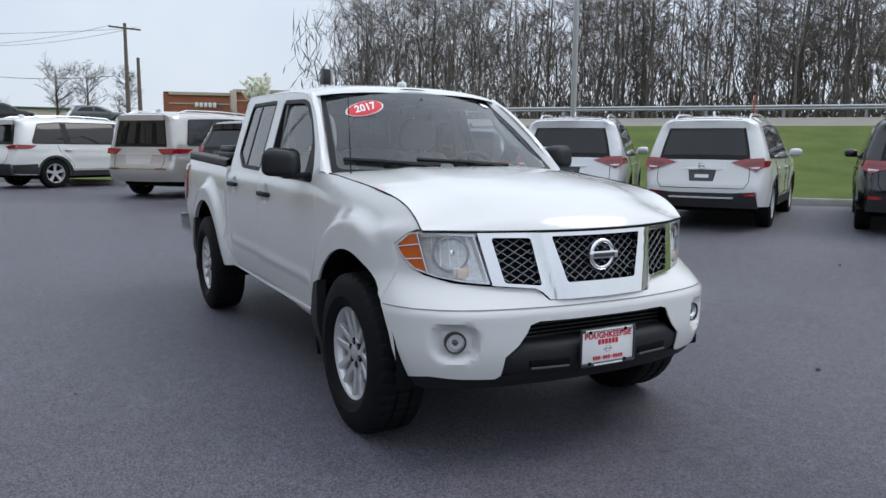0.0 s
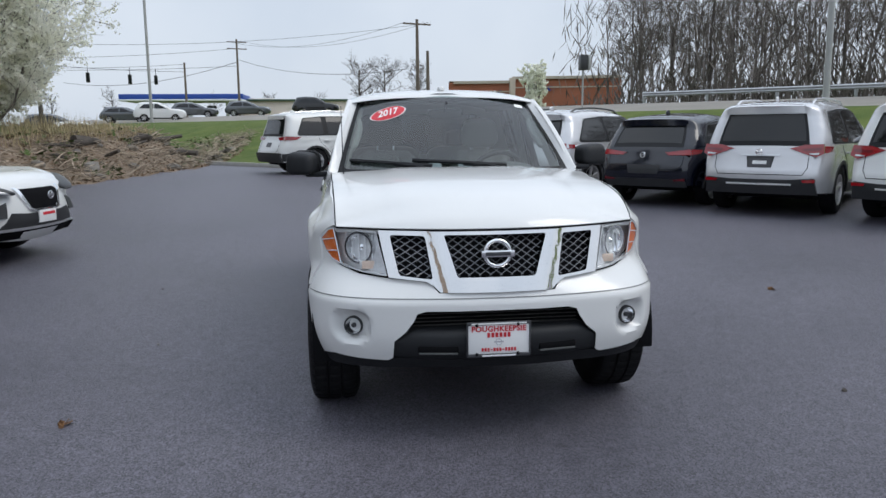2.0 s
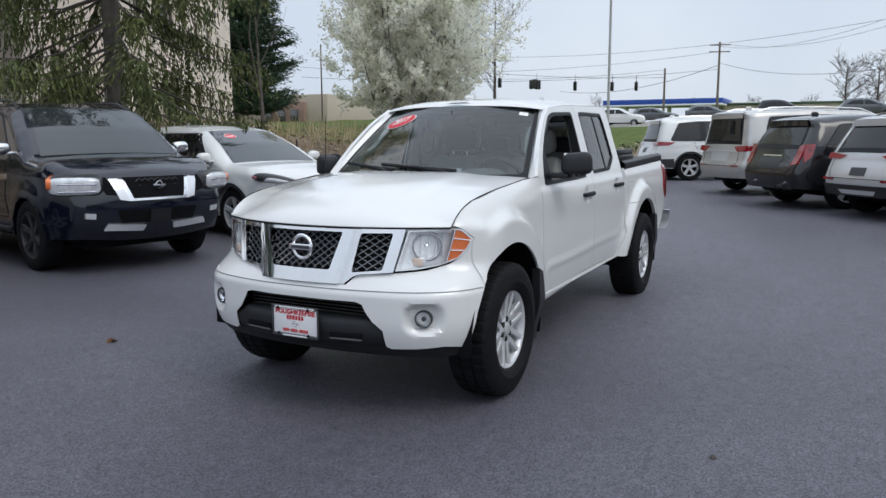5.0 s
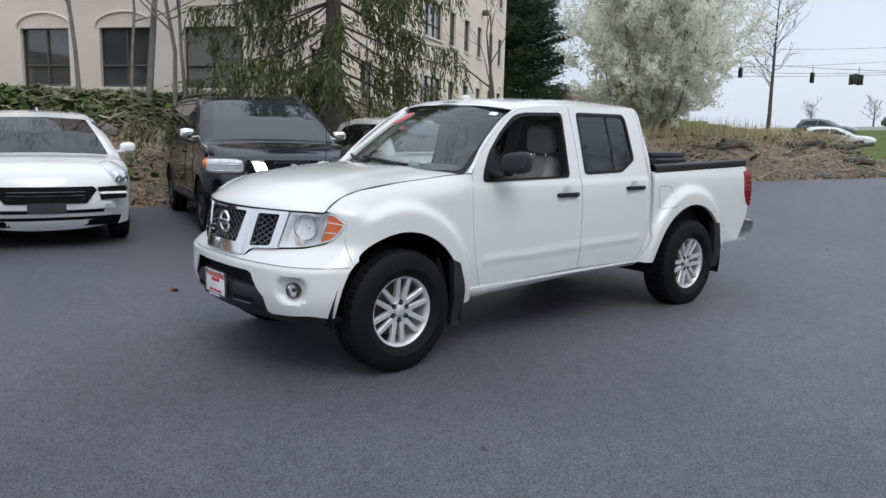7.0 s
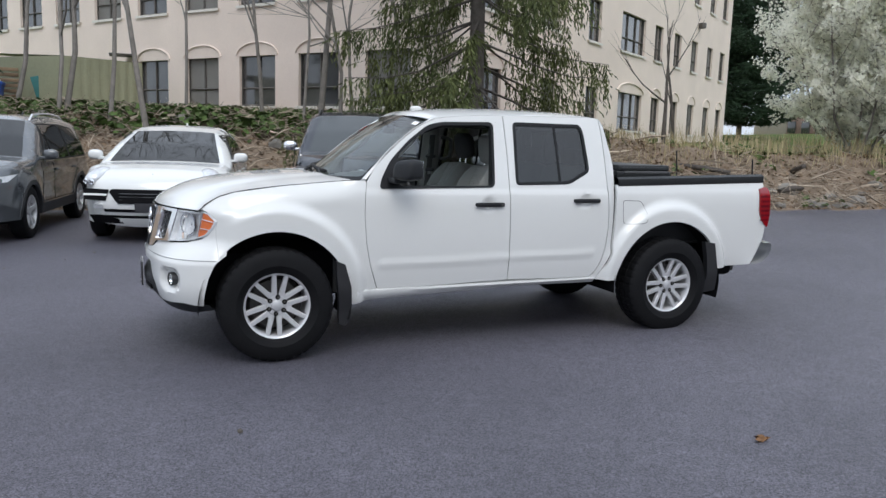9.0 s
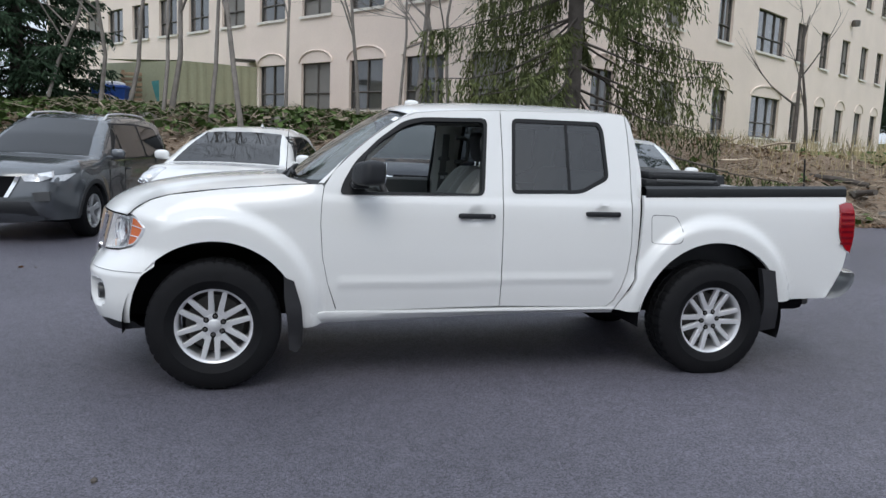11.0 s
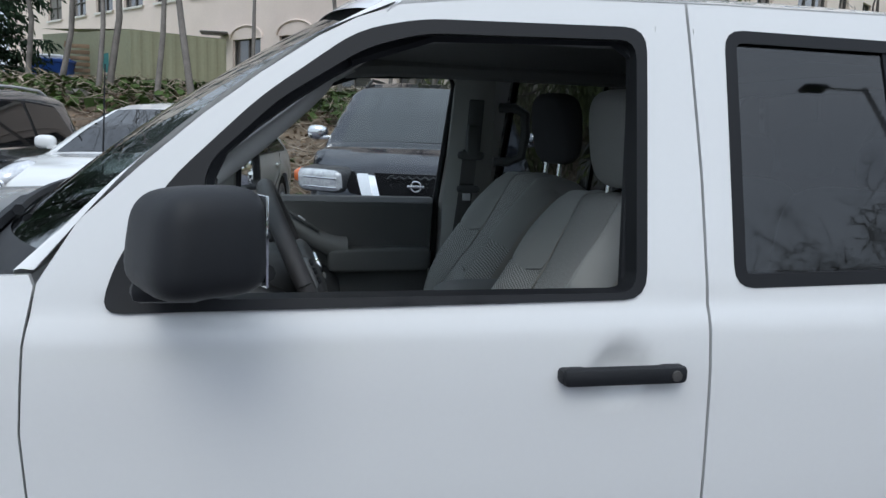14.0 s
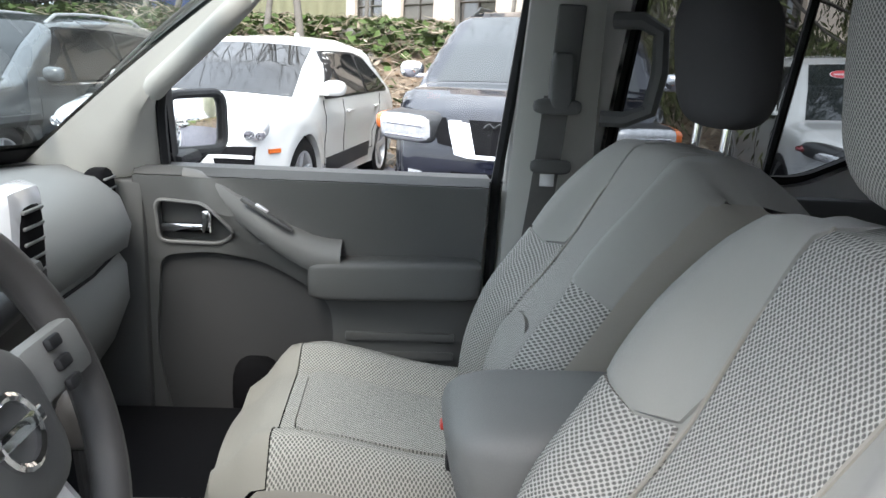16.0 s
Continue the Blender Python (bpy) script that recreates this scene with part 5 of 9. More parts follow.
rv = part("rear_view_mirror", superbox((-1.045, 0.0, 1.585), (0.035, 0.24, 0.07), 4, 20, 10), M_BLACK, truck, "black rear view mirror")
part("mirror_face", box((-1.064, 0, 1.585), (0.003, 0.215, 0.052), 0.001), M_MIRROR, rv)
part("mirror_stalk", tube([(-1.03, 0, 1.60), (-0.99, 0, 1.655)], 0.010, 6), M_BLACK, rv)

# door linings
LINS = {-1: [(-0.775, 0.42), (-1.515, 0.42), (-1.535, 1.185), (-0.80, 1.185)], 1: [(-0.775, 0.42), (-1.515, 0.42), (-1.535, 1.150), (-0.80, 1.150)]}
SPK = rounded([(-0.845, 1.012), (-0.95, 1.024), (-1.06, 1.006), (-1.15, 0.960), (-1.205, 0.915), (-1.215, 0.83), (-1.15, 0.60), (-0.86, 0.62), (-0.83, 0.8)], 0.03)
HND = rounded([(-0.842, 1.136), (-0.955, 1.132), (-1.010, 1.070), (-0.975, 1.042), (-0.845, 1.044)], 0.02)
for sg in (-1, 1):
    def lin(x, z, off=0.0, s=sg):
        y = 0.705 - 0.02 * smooth(1.0, 1.2, z) + 0.02 * smooth(0.8, 0.5, z)
        # diagonal pull running down to the armrest
        g = 1.185 - (-0.95 - x) * 0.62
        y -= 0.030 * (1 - smooth(0.0, 0.07, abs(z - (g - 0.05)))) * smooth(-0.90, -0.97, x) * (1 - smooth(-1.14, -1.24, x))
        return (x, s * (y - off), z)
    dl = part("door_lining", panel(LINS[sg], lin, [SPK, HND], 0.03, 0.03, lambda u, v, s=sg: (0, s, 0)), M_LINING, truck, "dark grey moulded door lining")
    part("lining_top", panel([(-0.80, 1.187), (-1.536, 1.187), (-1.538, 1.203), (-0.80, 1.203)], lambda x, z, s=sg: (x, s * (0.69 + 0.02 * (z > 1.195) + 0.035 * (s > 0)), z - 0.033 * (s > 0)), (), 0.05, 0.06, lambda u, v, s=sg: (0, s, 0)), M_TRIM_DARK, dl)
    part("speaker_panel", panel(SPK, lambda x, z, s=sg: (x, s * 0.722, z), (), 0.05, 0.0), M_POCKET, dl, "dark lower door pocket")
    # solid near-black block: the shade inside the bottle pocket, put into colour
    part("pocket", superbox((-1.045, sg * 0.712, 0.70), (0.11, 0.05, 0.17), 3, 18, 10), M_DARK, dl, "near-black block for the shaded bottle pocket")
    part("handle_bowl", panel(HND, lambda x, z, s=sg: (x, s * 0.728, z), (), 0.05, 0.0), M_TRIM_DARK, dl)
    part("bezel", tube([lin(x, z, 0.002) for x, z in HND + HND[:1]], 0.004, 6, cap=False), M_TRIM_GREY, dl)
    part("inner_handle", box((-0.895, sg * 0.712, 1.073), (0.095, 0.022, 0.022), 0.008), M_CHROME, dl, "chrome inner door handle")
    part("lock_lever", box((-0.945, sg * 0.706, 1.088), (0.022, 0.02, 0.05), 0.006), M_CHROME, dl, "chrome lock lever")
    arm_ = superbox((-1.345, sg * 0.682, 0.985), (0.37, 0.085, 0.085), 7, 28, 14, lambda x, y, z: (x, y, z - 0.10 * x))
    part("armrest", arm_, M_LINING, dl, "padded armrest")
    rows = []
    for k in range(13):
        t = k / 12
        x = -0.90 - 0.33 * t
        z = 1.172 - 0.155 * smooth(0.0, 1.0, t) ** 0.9
        w, dp = 0.030 + 0.014 * t, 0.012 + 0.045 * smooth(0.0, 0.6, t)
        rows.append([(x, sg * 0.70, z + w), (x, sg * (0.70 - dp * 0.8), z + w * 0.8), (x, sg * (0.70 - dp), z + w * 0.2), (x, sg * (0.70 - dp * 0.8), z - w * 0.7), (x, sg * 0.70, z - w)])
    part("door_pull", loft(rows), M_TRIM_GREY, dl, "sloping grey door pull", sharp=60)
    part("switch_panel", box((-1.06, sg * 0.652, 1.125), (0.12, 0.022, 0.008), 0.003, m=Matrix.Translation((-1.06, 0, 1.09)) @ Matrix.Rotation(radians(-32), 4, "Y") @ Matrix.Translation((1.06, 0, -1.09))), M_TRIM_DARK, dl)
    part("window_switch", box((-1.045, sg * 0.648, 1.131), (0.03, 0.012, 0.008), 0.003, m=Matrix.Translation((-1.06, 0, 1.09)) @ Matrix.Rotation(radians(-32), 4, "Y") @ Matrix.Translation((1.06, 0, -1.09))), M_CHROME_SATIN, dl)
    for z in (0.80, 0.845):
        part("rib", box((-1.36, sg * 0.700, z), (0.24, 0.012, 0.020), 0.004), M_LINING, dl)
    # rear door lining
    rd = part("rear_lining", box((-2.16, sg * 0.715, 0.80), (0.78, 0.03, 0.78), 0.01), M_TRIM_DARK, truck, "dark rear door lining")
    part("armrest", superbox((-2.15, sg * 0.68, 0.98), (0.36, 0.09, 0.08), 4, 20, 10), M_TRIM_DARK, rd)
    # B pillar trim, belt, grab loop
    rows = []
    for k in range(14):
        t = k / 13
        z = 0.50 + 1.16 * t
        y = 0.712 if z < 1.18 else 0.712 - (z - 1.18) * 0.20
        w = 0.0 if z > 1.2 else 0.012
        x0, x1 = -1.552 - 0.035 * t - 0.075 * (sg > 0), -1.79 + 0.06 * t
        rows.append([(x0, sg * (y + 0.05), z), (x0 - 0.004, sg * (y - w), z), (x0 - 0.045, sg * (y - 0.022 - w), z), (x1 + 0.05, sg * (y - 0.022 - w), z), (x1, sg * (y - 0.004), z), (x1 - 0.01, sg * (y + 0.05), z)])
    bp = part("pillar_trim", loft(rows), M_PILLAR, truck, "pale grey pillar trim")
    if sg < 0:
        bl = [(-1.652, 0.628, 1.385), (-1.648, 0.632, 1.30), (-1.640, 0.645, 1.18), (-1.625, 0.668, 1.00), (-1.605, 0.682, 0.75)]
        web = loft([[(x - 0.026, sg * y, z), (x + 0.026, sg * y, z)] for x, y, z in bl])
        part("belt", thicken(web, (0, sg * 0.003, 0)), M_WEB, bp, "grey seat belt webbing")
        part("belt_slot", box((-1.665, sg * 0.632, 1.46), (0.055, 0.012, 0.20), 0.006, m=Matrix.Translation((0, sg * 0.632, 1.46)) @ Matrix.Rotation(radians(sg * 11), 4, "X") @ Matrix.Translation((0, -sg * 0.632, -1.46))), M_LINING, bp)
        part("belt_ring", superbox((-1.652, sg * 0.618, 1.365), (0.098, 0.022, 0.032), 3.5, 20, 8), M_LINING, bp)
        part("belt_cover", superbox((-1.656, sg * 0.620, 1.412), (0.046, 0.030, 0.115), 5, 18, 12), M_LINING, bp)
        part("belt_tongue", superbox((-1.650, sg * 0.628, 1.245), (0.085, 0.020, 0.030), 3.5, 18, 8), M_TRIM_DARK, bp)
        part("tongue_plate", box((-1.645, sg * 0.630, 1.222), (0.030, 0.004, 0.036), 0.002), M_CHROME_SATIN, bp)
    lp = [(-1.755, sg * 0.635, 1.535), (-1.80, sg * 0.605, 1.535), (-1.838, sg * 0.60, 1.515), (-1.845, sg * 0.605, 1.44), (-1.835, sg * 0.615, 1.365), (-1.79, sg * 0.63, 1.345), (-1.745, sg * 0.645, 1.345)]
    part("grab_handle", tube(lp, 0.017, 8), M_LINING, bp, "grey looped grab handle")
    # A pillar trim with its own handle
    rows = []
    for k in range(11):
        t = k / 10
        ez = 1.185 + 0.455 * t
        ex = spline([1.18, 1.30, 1.388, 1.497, 1.59, 1.64], [-0.846, -0.850, -0.868, -0.985, -1.13, -1.235])(ez)
        e = Vector((ex, sg * (ty(ex, ez) - 0.080), ez))
        w = ws(sg * 0.945, min(1, 0.03 + 0.95 * t), -0.012)
        m_ = e.lerp(w, 0.5) + Vector((-0.03, -sg * 0.03, -0.02))
        rows.append([e + Vector((0, sg * 0.03, 0)), e, e.lerp(m_, 0.7), m_, w.lerp(m_, 0.6), w])
    ap = part("windscreen_pillar_trim", loft(rows), M_PILLAR, truck, "pale grey windscreen pillar trim", sharp=70)
    seal = [Vector(q[1]) + Vector((-0.004, sg * 0.012, 0)) for q in rows]
    part("pillar_seal", tube(seal, 0.014, 6), M_BLACK, ap, "black rubber window seal")
    gp = [(-0.86, sg * 0.655, 1.36), (-0.88, sg * 0.625, 1.375), (-0.95, sg * 0.60, 1.435), (-1.01, sg * 0.585, 1.49), (-1.045, sg * 0.585, 1.525), (-1.06, sg * 0.61, 1.55)]
    part("grab_handle", tube(gp, 0.023, 10), M_PILLAR, ap, "pale grey grab handle")
    # header over the door opening
    q = [(-1.20, sg * 0.575, 1.640), (-1.35, sg * 0.592, 1.655), (-1.56, sg * 0.595, 1.656), (-2.0, sg * 0.595, 1.658), (-2.5, sg * 0.575, 1.655)]
    part("roof_header", tube(q, 0.034, 8), M_HEADLINER, truck)
    part("door_seal", tube([(-1.545 - 0.05 * (sg > 0), sg * 0.735, 0.45), (-1.555 - 0.05 * (sg > 0), sg * 0.735, 1.19), (-1.590 - 0.04 * (sg > 0), sg * 0.655, 1.60), (-1.565 - 0.03 * (sg > 0), sg * 0.625, 1.635), (-1.25, sg * 0.625, 1.622), (-1.10, sg * 0.645, 1.570)], 0.012, 6), M_BLACK, truck, "black door seal")
    part("kick_panel", box((-0.62, sg * 0.70, 0.80), (0.40, 0.03, 0.75), 0.01), M_TRIM_DARK, truck)

# dashboard
prof_d = [(-0.36, 1.155), (-0.50, 1.185), (-0.66, 1.200), (-0.76, 1.190), (-0.805, 1.155), (-0.825, 1.100), (-0.815, 1.055), (-0.795, 1.045), (-0.812, 1.02), (-0.815, 0.95), (-0.78, 0.86), (-0.70, 0.74), (-0.55, 0.66)]
rows = []
for k in range(-28, 29):
    y = 0.70 * k / 28
    hood_ = math.exp(-((y - 0.37) / 0.17) ** 4)
    ctr = math.exp(-(y / 0.17) ** 6)
    end = smooth(0.60, 0.70, abs(y))
    rows.append([(x - 0.035 * ctr * (z > 0.8) + 0.085 * end * (x < -0.7) - 0.03 * hood_ * (z > 1.12) * (x < -0.7), y, z + 0.075 * hood_ * smooth(-0.5, -0.7, x) * (z > 1.09) + 0.045 * ctr * smooth(-0.5, -0.7, x) * (z > 1.09)) for x, z in prof_d])
dash = part("dashboard", loft(rows), M_TRIM_GREY, truck, "grey moulded dashboard", sharp=70)
part("glovebox_line", tube([(-0.832, -0.18, 1.055), (-0.826, -0.40, 1.052), (-0.80, -0.60, 1.05)], 0.003, 5), M_DARK, dash)
for y, sx in ((-0.645, 1), (0.645, -1), (0.10, 1), (-0.10, -1)):
    c = Vector((-0.748 if abs(y) > 0.5 else -0.850, y, 1.13 if abs(y) > 0.5 else 1.175))
    v = part("air_vent", superbox(c, (0.05, 0.075, 0.145), 4, 20, 10), M_DARK, dash, "dark air vent")
    if abs(y) < 0.5:
        part("vent_frame", box(c + Vector((0.004, 0, 0)), (0.05, 0.098, 0.172), 0.02), M_CHROME_SATIN, v, "satin silver vent frame")
    for j in range(6):
        part("vane", box(c + Vector((-0.022, 0, -0.052 + 0.021 * j)), (0.008, 0.055, 0.005), 0.002), M_TRIM_GREY, v)
part("centre_panel", box((-0.868, 0, 1.06), (0.05, 0.17, 0.22), 0.012), M_TRIM_DARK, dash)
part("screen", box((-0.896, 0, 1.115), (0.004, 0.15, 0.085), 0.002), M_TRIM, dash, "dark display screen")
for y in (-0.055, 0.0, 0.055):
    part("knob", moved(lathe([(0.019, 0.0), (0.018, 0.02), (0.0005, 0.022)], 18), Matrix.Translation((-0.894, y, 1.015)) @ Matrix.Rotation(radians(90), 4, "Z")), M_CHROME_SATIN, dash)
part("gauge_cluster", box((-0.775, 0.37, 1.175), (0.03, 0.28, 0.11), 0.02), M_DARK, dash)

# steering wheel
WC, TILT_W = Vector((-1.030, 0.365, 1.152)), radians(24)
mw = Matrix.Translation(WC) @ Matrix.Rotation(TILT_W, 4, "Y") @ Matrix.Rotation(radians(90), 4, "Z")
ring = [(0.186 * math.cos(2 * math.pi * i / 48), 0, 0.186 * math.sin(2 * math.pi * i / 48)) for i in range(49)]
sw = part("steering_wheel", moved(tube(ring, 0.0185, 12, cap=False), mw), M_LEATHER, truck, "dark leather steering wheel with grey spokes")
pad = superbox((0, 0.006, -0.015), (0.155, 0.06, 0.135), 3.6, 28, 14)
part("hub_pad", moved(pad, mw), M_TRIM_DARK, sw)
for sg in (1, -1):
    part("spoke", moved(box((sg * 0.125, 0.010, 0.005), (0.105, 0.028, 0.055), 0.010), mw), M_TRIM_GREY, sw, "grey spoke with buttons")
    for j in range(3):
        part("button", moved(box((sg * 0.118, 0.027, 0.022 - 0.02 * j), (0.022, 0.008, 0.012), 0.003), mw), M_BLACK, sw)
    part("spoke", moved(tube([(sg * 0.04, 0.0, -0.06), (sg * 0.075, 0.0, -0.165)], [0.018, 0.014], 8), mw), M_CHROME_SATIN, sw)
ringm = [(0.028 * math.cos(2 * math.pi * i / 20), 0.038, -0.012 + 0.028 * math.sin(2 * math.pi * i / 20)) for i in range(21)]
part("wheel_emblem", moved(box((0, 0.038, -0.012), (0.075, 0.006, 0.014), 0.002, bm=tube(ringm, 0.004, 6, cap=False)), mw), M_CHROME, sw)
st_ = bmesh.new()
for i in range(40):
    q = 2 * math.pi * (i + 0.5) / 40
    box((0.172 * math.cos(q), 0.004, 0.172 * math.sin(q)), (0.004, 0.0022, 0.004), 0, bm=st_)
o_ = part("stitching", moved(st_, mw), M_STITCH, sw)
o_["kind"] = "stuff"
part("column_shroud", superbox((-0.90, 0.365, 1.135), (0.26, 0.15, 0.125), 4, 22, 12, lambda x, y, z: (x, y, z - 0.12 * x)), M_TRIM_DARK, truck, "dark steering column shroud")
for sg in (1, -1):
    stalk = part("stalk", tube([(-0.94, 0.365 + sg * 0.06, 1.155), (-0.955, 0.365 + sg * 0.19, 1.175)], [0.010, 0.014], 8), M_BLACK, truck)
    part("stalk_knob", tube([(-0.955, 0.365 + sg * 0.17, 1.173), (-0.958, 0.365 + sg * 0.215, 1.18)], 0.018, 10), M_BLACK, stalk)

# centre console with lid, cup holders and gear lever
cons = part("console", box((-1.20, 0, 0.67), (0.80, 0.24, 0.25), 0.03), M_TRIM_DARK, truck, "grey centre console")
lid = part("console_lid", superbox((-1.60, 0.0, 0.955), (0.36, 0.235, 0.16), 4.5, 30, 14, lambda x, y, z: (x + 0.10 * z, y, z)), M_TRIM_GREY, cons, "padded console lid")
part("console_bin", box((-1.60, 0, 0.80), (0.30, 0.215, 0.24), 0.03), M_TRIM_GREY, cons)
deck = part("console_deck", box((-1.20, 0, 0.798), (0.46, 0.225, 0.02), 0.008), M_TRIM_GREY, cons)
for x in (-1.18, -1.30):
    # shallow discs, near-black in place of the shade down the wells
    part("cup_holder", moved(lathe([(0.046, 0.002), (0.041, 0.004), (0.039, -0.004), (0.0005, -0.003)], 24), Matrix.Translation((x, -0.02, 0.809)) @ Matrix.Rotation(radians(90), 4, "X")), M_DARK, cons, "shallow near-black disc for the shaded cup holder")
part("shift_plate", box((-1.02, 0.02, 0.822), (0.16, 0.14, 0.02), 0.008), M_CHROME_SATIN, cons)
part("gear_lever", tube([(-0.98, 0.03, 0.86), (-0.97, 0.03, 0.98)], 0.012, 8), M_BLACK, cons)
part("gear_knob", superbox((-0.97, 0.03, 1.0), (0.05, 0.045, 0.08), 2.5, 16, 10), M_LEATHER, cons)
bk = part("belt_buckle", box((-1.455, -0.128, 0.885), (0.05, 0.022, 0.07), 0.006), M_BLACK, truck, "black belt buckle with a red button")
part("buckle_button", box((-1.44, -0.126, 0.925), (0.042, 0.020, 0.012), 0.003), M_REDPLASTIC, bk, "red release button")
part("belt_latch", box((-1.69, 0.640, 1.235), (0.06, 0.012, 0.02), 0.004), M_CHROME, truck, "chrome seat belt tongue")

# ---- the lot, its banks, the road beyond ----
FOOT = spline([-120, -60, -36, -22.8, -20.5, -15.8, -10, -3, 5, 20, 60], [-3.0, -4.2, -5.4, -5.8, -6.4, -7.8, -8.8, -9.3, -10.4, -13.0, -22.0])
KERB_P, KERB_D, KERB_N = Vector((-10.0, 8.9)), Vector((0.741, 0.671)), Vector((-0.671, 0.741))


def beyond_kerb(x, y):
    return (x - KERB_P.x) * KERB_N.x + (y - KERB_P.y) * KERB_N.y


def along_kerb(x, y):
    return (x - KERB_P.x) * KERB_D.x + (y - KERB_P.y) * KERB_D.y


def lot_z(x, y):
    return 0.022 * min(10.0, max(0.0, -0.75 * x + 0.65 * y - 2.0))


def ground_z(x, y):
    d = FOOT(x) - y
    dk = beyond_kerb(x, y)
    z = lot_z(x, y)
    z += 2.5 * smooth(-27, -72, x) * (1 - smooth(0, 12, dk)) * smooth(-40, -5, y + 20)
    if d > 0:
        near = smooth(-17, -9, x)
        rise = (1.25 + 0.55 * near) * smooth(0, 3.6 + 1.5 * near, d) + 0.022 * min(d, 45)
        z = max(z, 0) * (1 - smooth(0, 8, d)) + rise + 0.9 * smooth(-30, -75, x) * smooth(0, 20, d) + z * smooth(0, 8, d) * 0.3
        z += (0.10 * noise.noise((x * 0.7, y * 0.7, 0)) + 0.05 * noise.noise((x * 2.1, y * 2.1, 3))) * smooth(0.2, 1.5, d)
    if dk > 0:
        g = 0.12 + 2.0 * smooth(1.5, 16, dk) + 0.75 * smooth(15.5, 29, dk)
        k = smooth(0, 0.6, dk)
        z = z * (1 - k) + max(z * 0.0 + g + 0.1, g) * k
    return z


def surface_kind(x, y):
    """0 asphalt, 1 grass, 2 brown bank, 3 road."""
    d, dk = FOOT(x) - y, beyond_kerb(x, y)
    wob = 0.35 * noise.noise((x * 0.8, y * 0.8, 5))
    if dk > 16.5 and dk < 28.5:
        return 3
    if dk > 0:
        return 1
    if d > -0.1 + wob * 0.5:
        if x > -13:
            return 2 if d < 13 else 1
        return 2 if d < 3.6 + 2 * wob else 1
    if x < -34 + 1.5 * wob:
        return 1
    return 0


M_GRASS = mat("spring_grass", (0.052, 0.090, 0.018), 0.95, var=0.3, scale=0.8, fine=14, bump=1.0, bscale=60, spec=0.15, col2=(0.13, 0.155, 0.045))
M_BANK = mat("leaf_litter", (0.13, 0.095, 0.07), 0.95, var=0.3, scale=2.5, fine=30, bump=1.0, bscale=50, spec=0.15, col2=(0.32, 0.25, 0.185))
M_ROAD = mat("pale_road", (0.26, 0.245, 0.22), 0.9, var=0.15, scale=0.6, fine=8, bump=0.4, bscale=80, spec=0.2)
M_CONCRETE = mat("kerb_concrete", (0.36, 0.35, 0.33), 0.9, var=0.15, scale=4, fine=40, bump=0.5, bscale=120)
M_BARK = mat("grey_bark", (0.10, 0.088, 0.078), 0.95, var=0.35, scale=5, fine=40, bump=0.8, bscale=60, spec=0.15, island=0.15)
M_WOODS = mat("woods_bark", (0.158, 0.138, 0.124), 0.95, var=0.3, scale=0.5, fine=6, spec=0.1, island=0.3)
M_TWIG = mat("dry_sticks", (0.36, 0.30, 0.235), 0.95, var=0.3, scale=3, fine=30, spec=0.15, island=0.45)
M_STRAW = mat("dry_reeds", (0.42, 0.35, 0.21), 0.95, var=0.25, scale=2, spec=0.15, island=0.3)
M_ROCK = mat("grey_rock", (0.20, 0.185, 0.165), 0.9, var=0.3, scale=4, fine=30, bump=0.9, bscale=30, each=0.25)
M_NEEDLE = mat("spruce_needles", (0.045, 0.062, 0.024), 0.85, var=0.35, scale=1.2, spec=0.2, island=0.5, col2=(0.125, 0.135, 0.050))
M_PALEBARK = mat("pale_grey_bark", (0.22, 0.20, 0.18), 0.95, var=0.3, scale=5, fine=40, bump=0.8, bscale=60, spec=0.15)
M_FALLEN = mat("fallen_leaves", (0.21, 0.145, 0.095), 0.95, var=0.3, scale=3, spec=0.15, island=0.5)
M_PINE = mat("pine_needles", (0.034, 0.060, 0.034), 0.85, var=0.35, scale=1.0, spec=0.2, island=0.4)
M_BLOSSOM = mat("white_blossom", (0.96, 0.96, 0.88), 0.9, var=0.04, scale=2, spec=0.15, island=0.05)
# thin petals let daylight through
_nt = M_BLOSSOM.node_tree
_pb, _po = _nt.nodes["Principled BSDF"], _nt.nodes["Material Output"]
_tl, _ms = _nt.nodes.new("ShaderNodeBsdfTranslucent"), _nt.nodes.new("ShaderNodeMixShader")
_ms.inputs["Fac"].default_value = 0.6
_nt.links.new(_pb.inputs["Base Color"].links[0].from_socket, _tl.inputs["Color"])
_nt.links.new(_pb.outputs["BSDF"], _ms.inputs[1])
_nt.links.new(_tl.outputs["BSDF"], _ms.inputs[2])
_nt.links.new(_ms.outputs["Shader"], _po.inputs["Surface"])
M_LEAFBUD = mat("tan_buds", (0.30, 0.24, 0.15), 0.85, var=0.3, scale=3, spec=0.2, island=0.3)
M_REDBUD = mat("reddish_buds", (0.26, 0.14, 0.12), 0.9, var=0.3, scale=3, spec=0.15, island=0.3)
M_IVY = mat("ivy_leaves", (0.062, 0.098, 0.026), 0.8, var=0.3, scale=3, spec=0.25, island=0.4)


class Acc:
    """Collects many small pieces into one mesh."""

    def __init__(self):
        self.v, self.f = [], []

    def tube(self, pts, rs, n=4):
        o = len(self.v)
        pts = [Vector(p) for p in pts]
        up = None
        for i, p in enumerate(pts):
            d = (pts[min(i + 1, len(pts) - 1)] - pts[max(i - 1, 0)]).normalized()
            if up is None:
                up = Vector((1, 0.2, 0)) if abs(d.z) > 0.8 else Vector((0, 0, 1))
            s = d.cross(up).normalized()
            up = s.cross(d).normalized()
            for k in range(n):
                q = 2 * math.pi * k / n
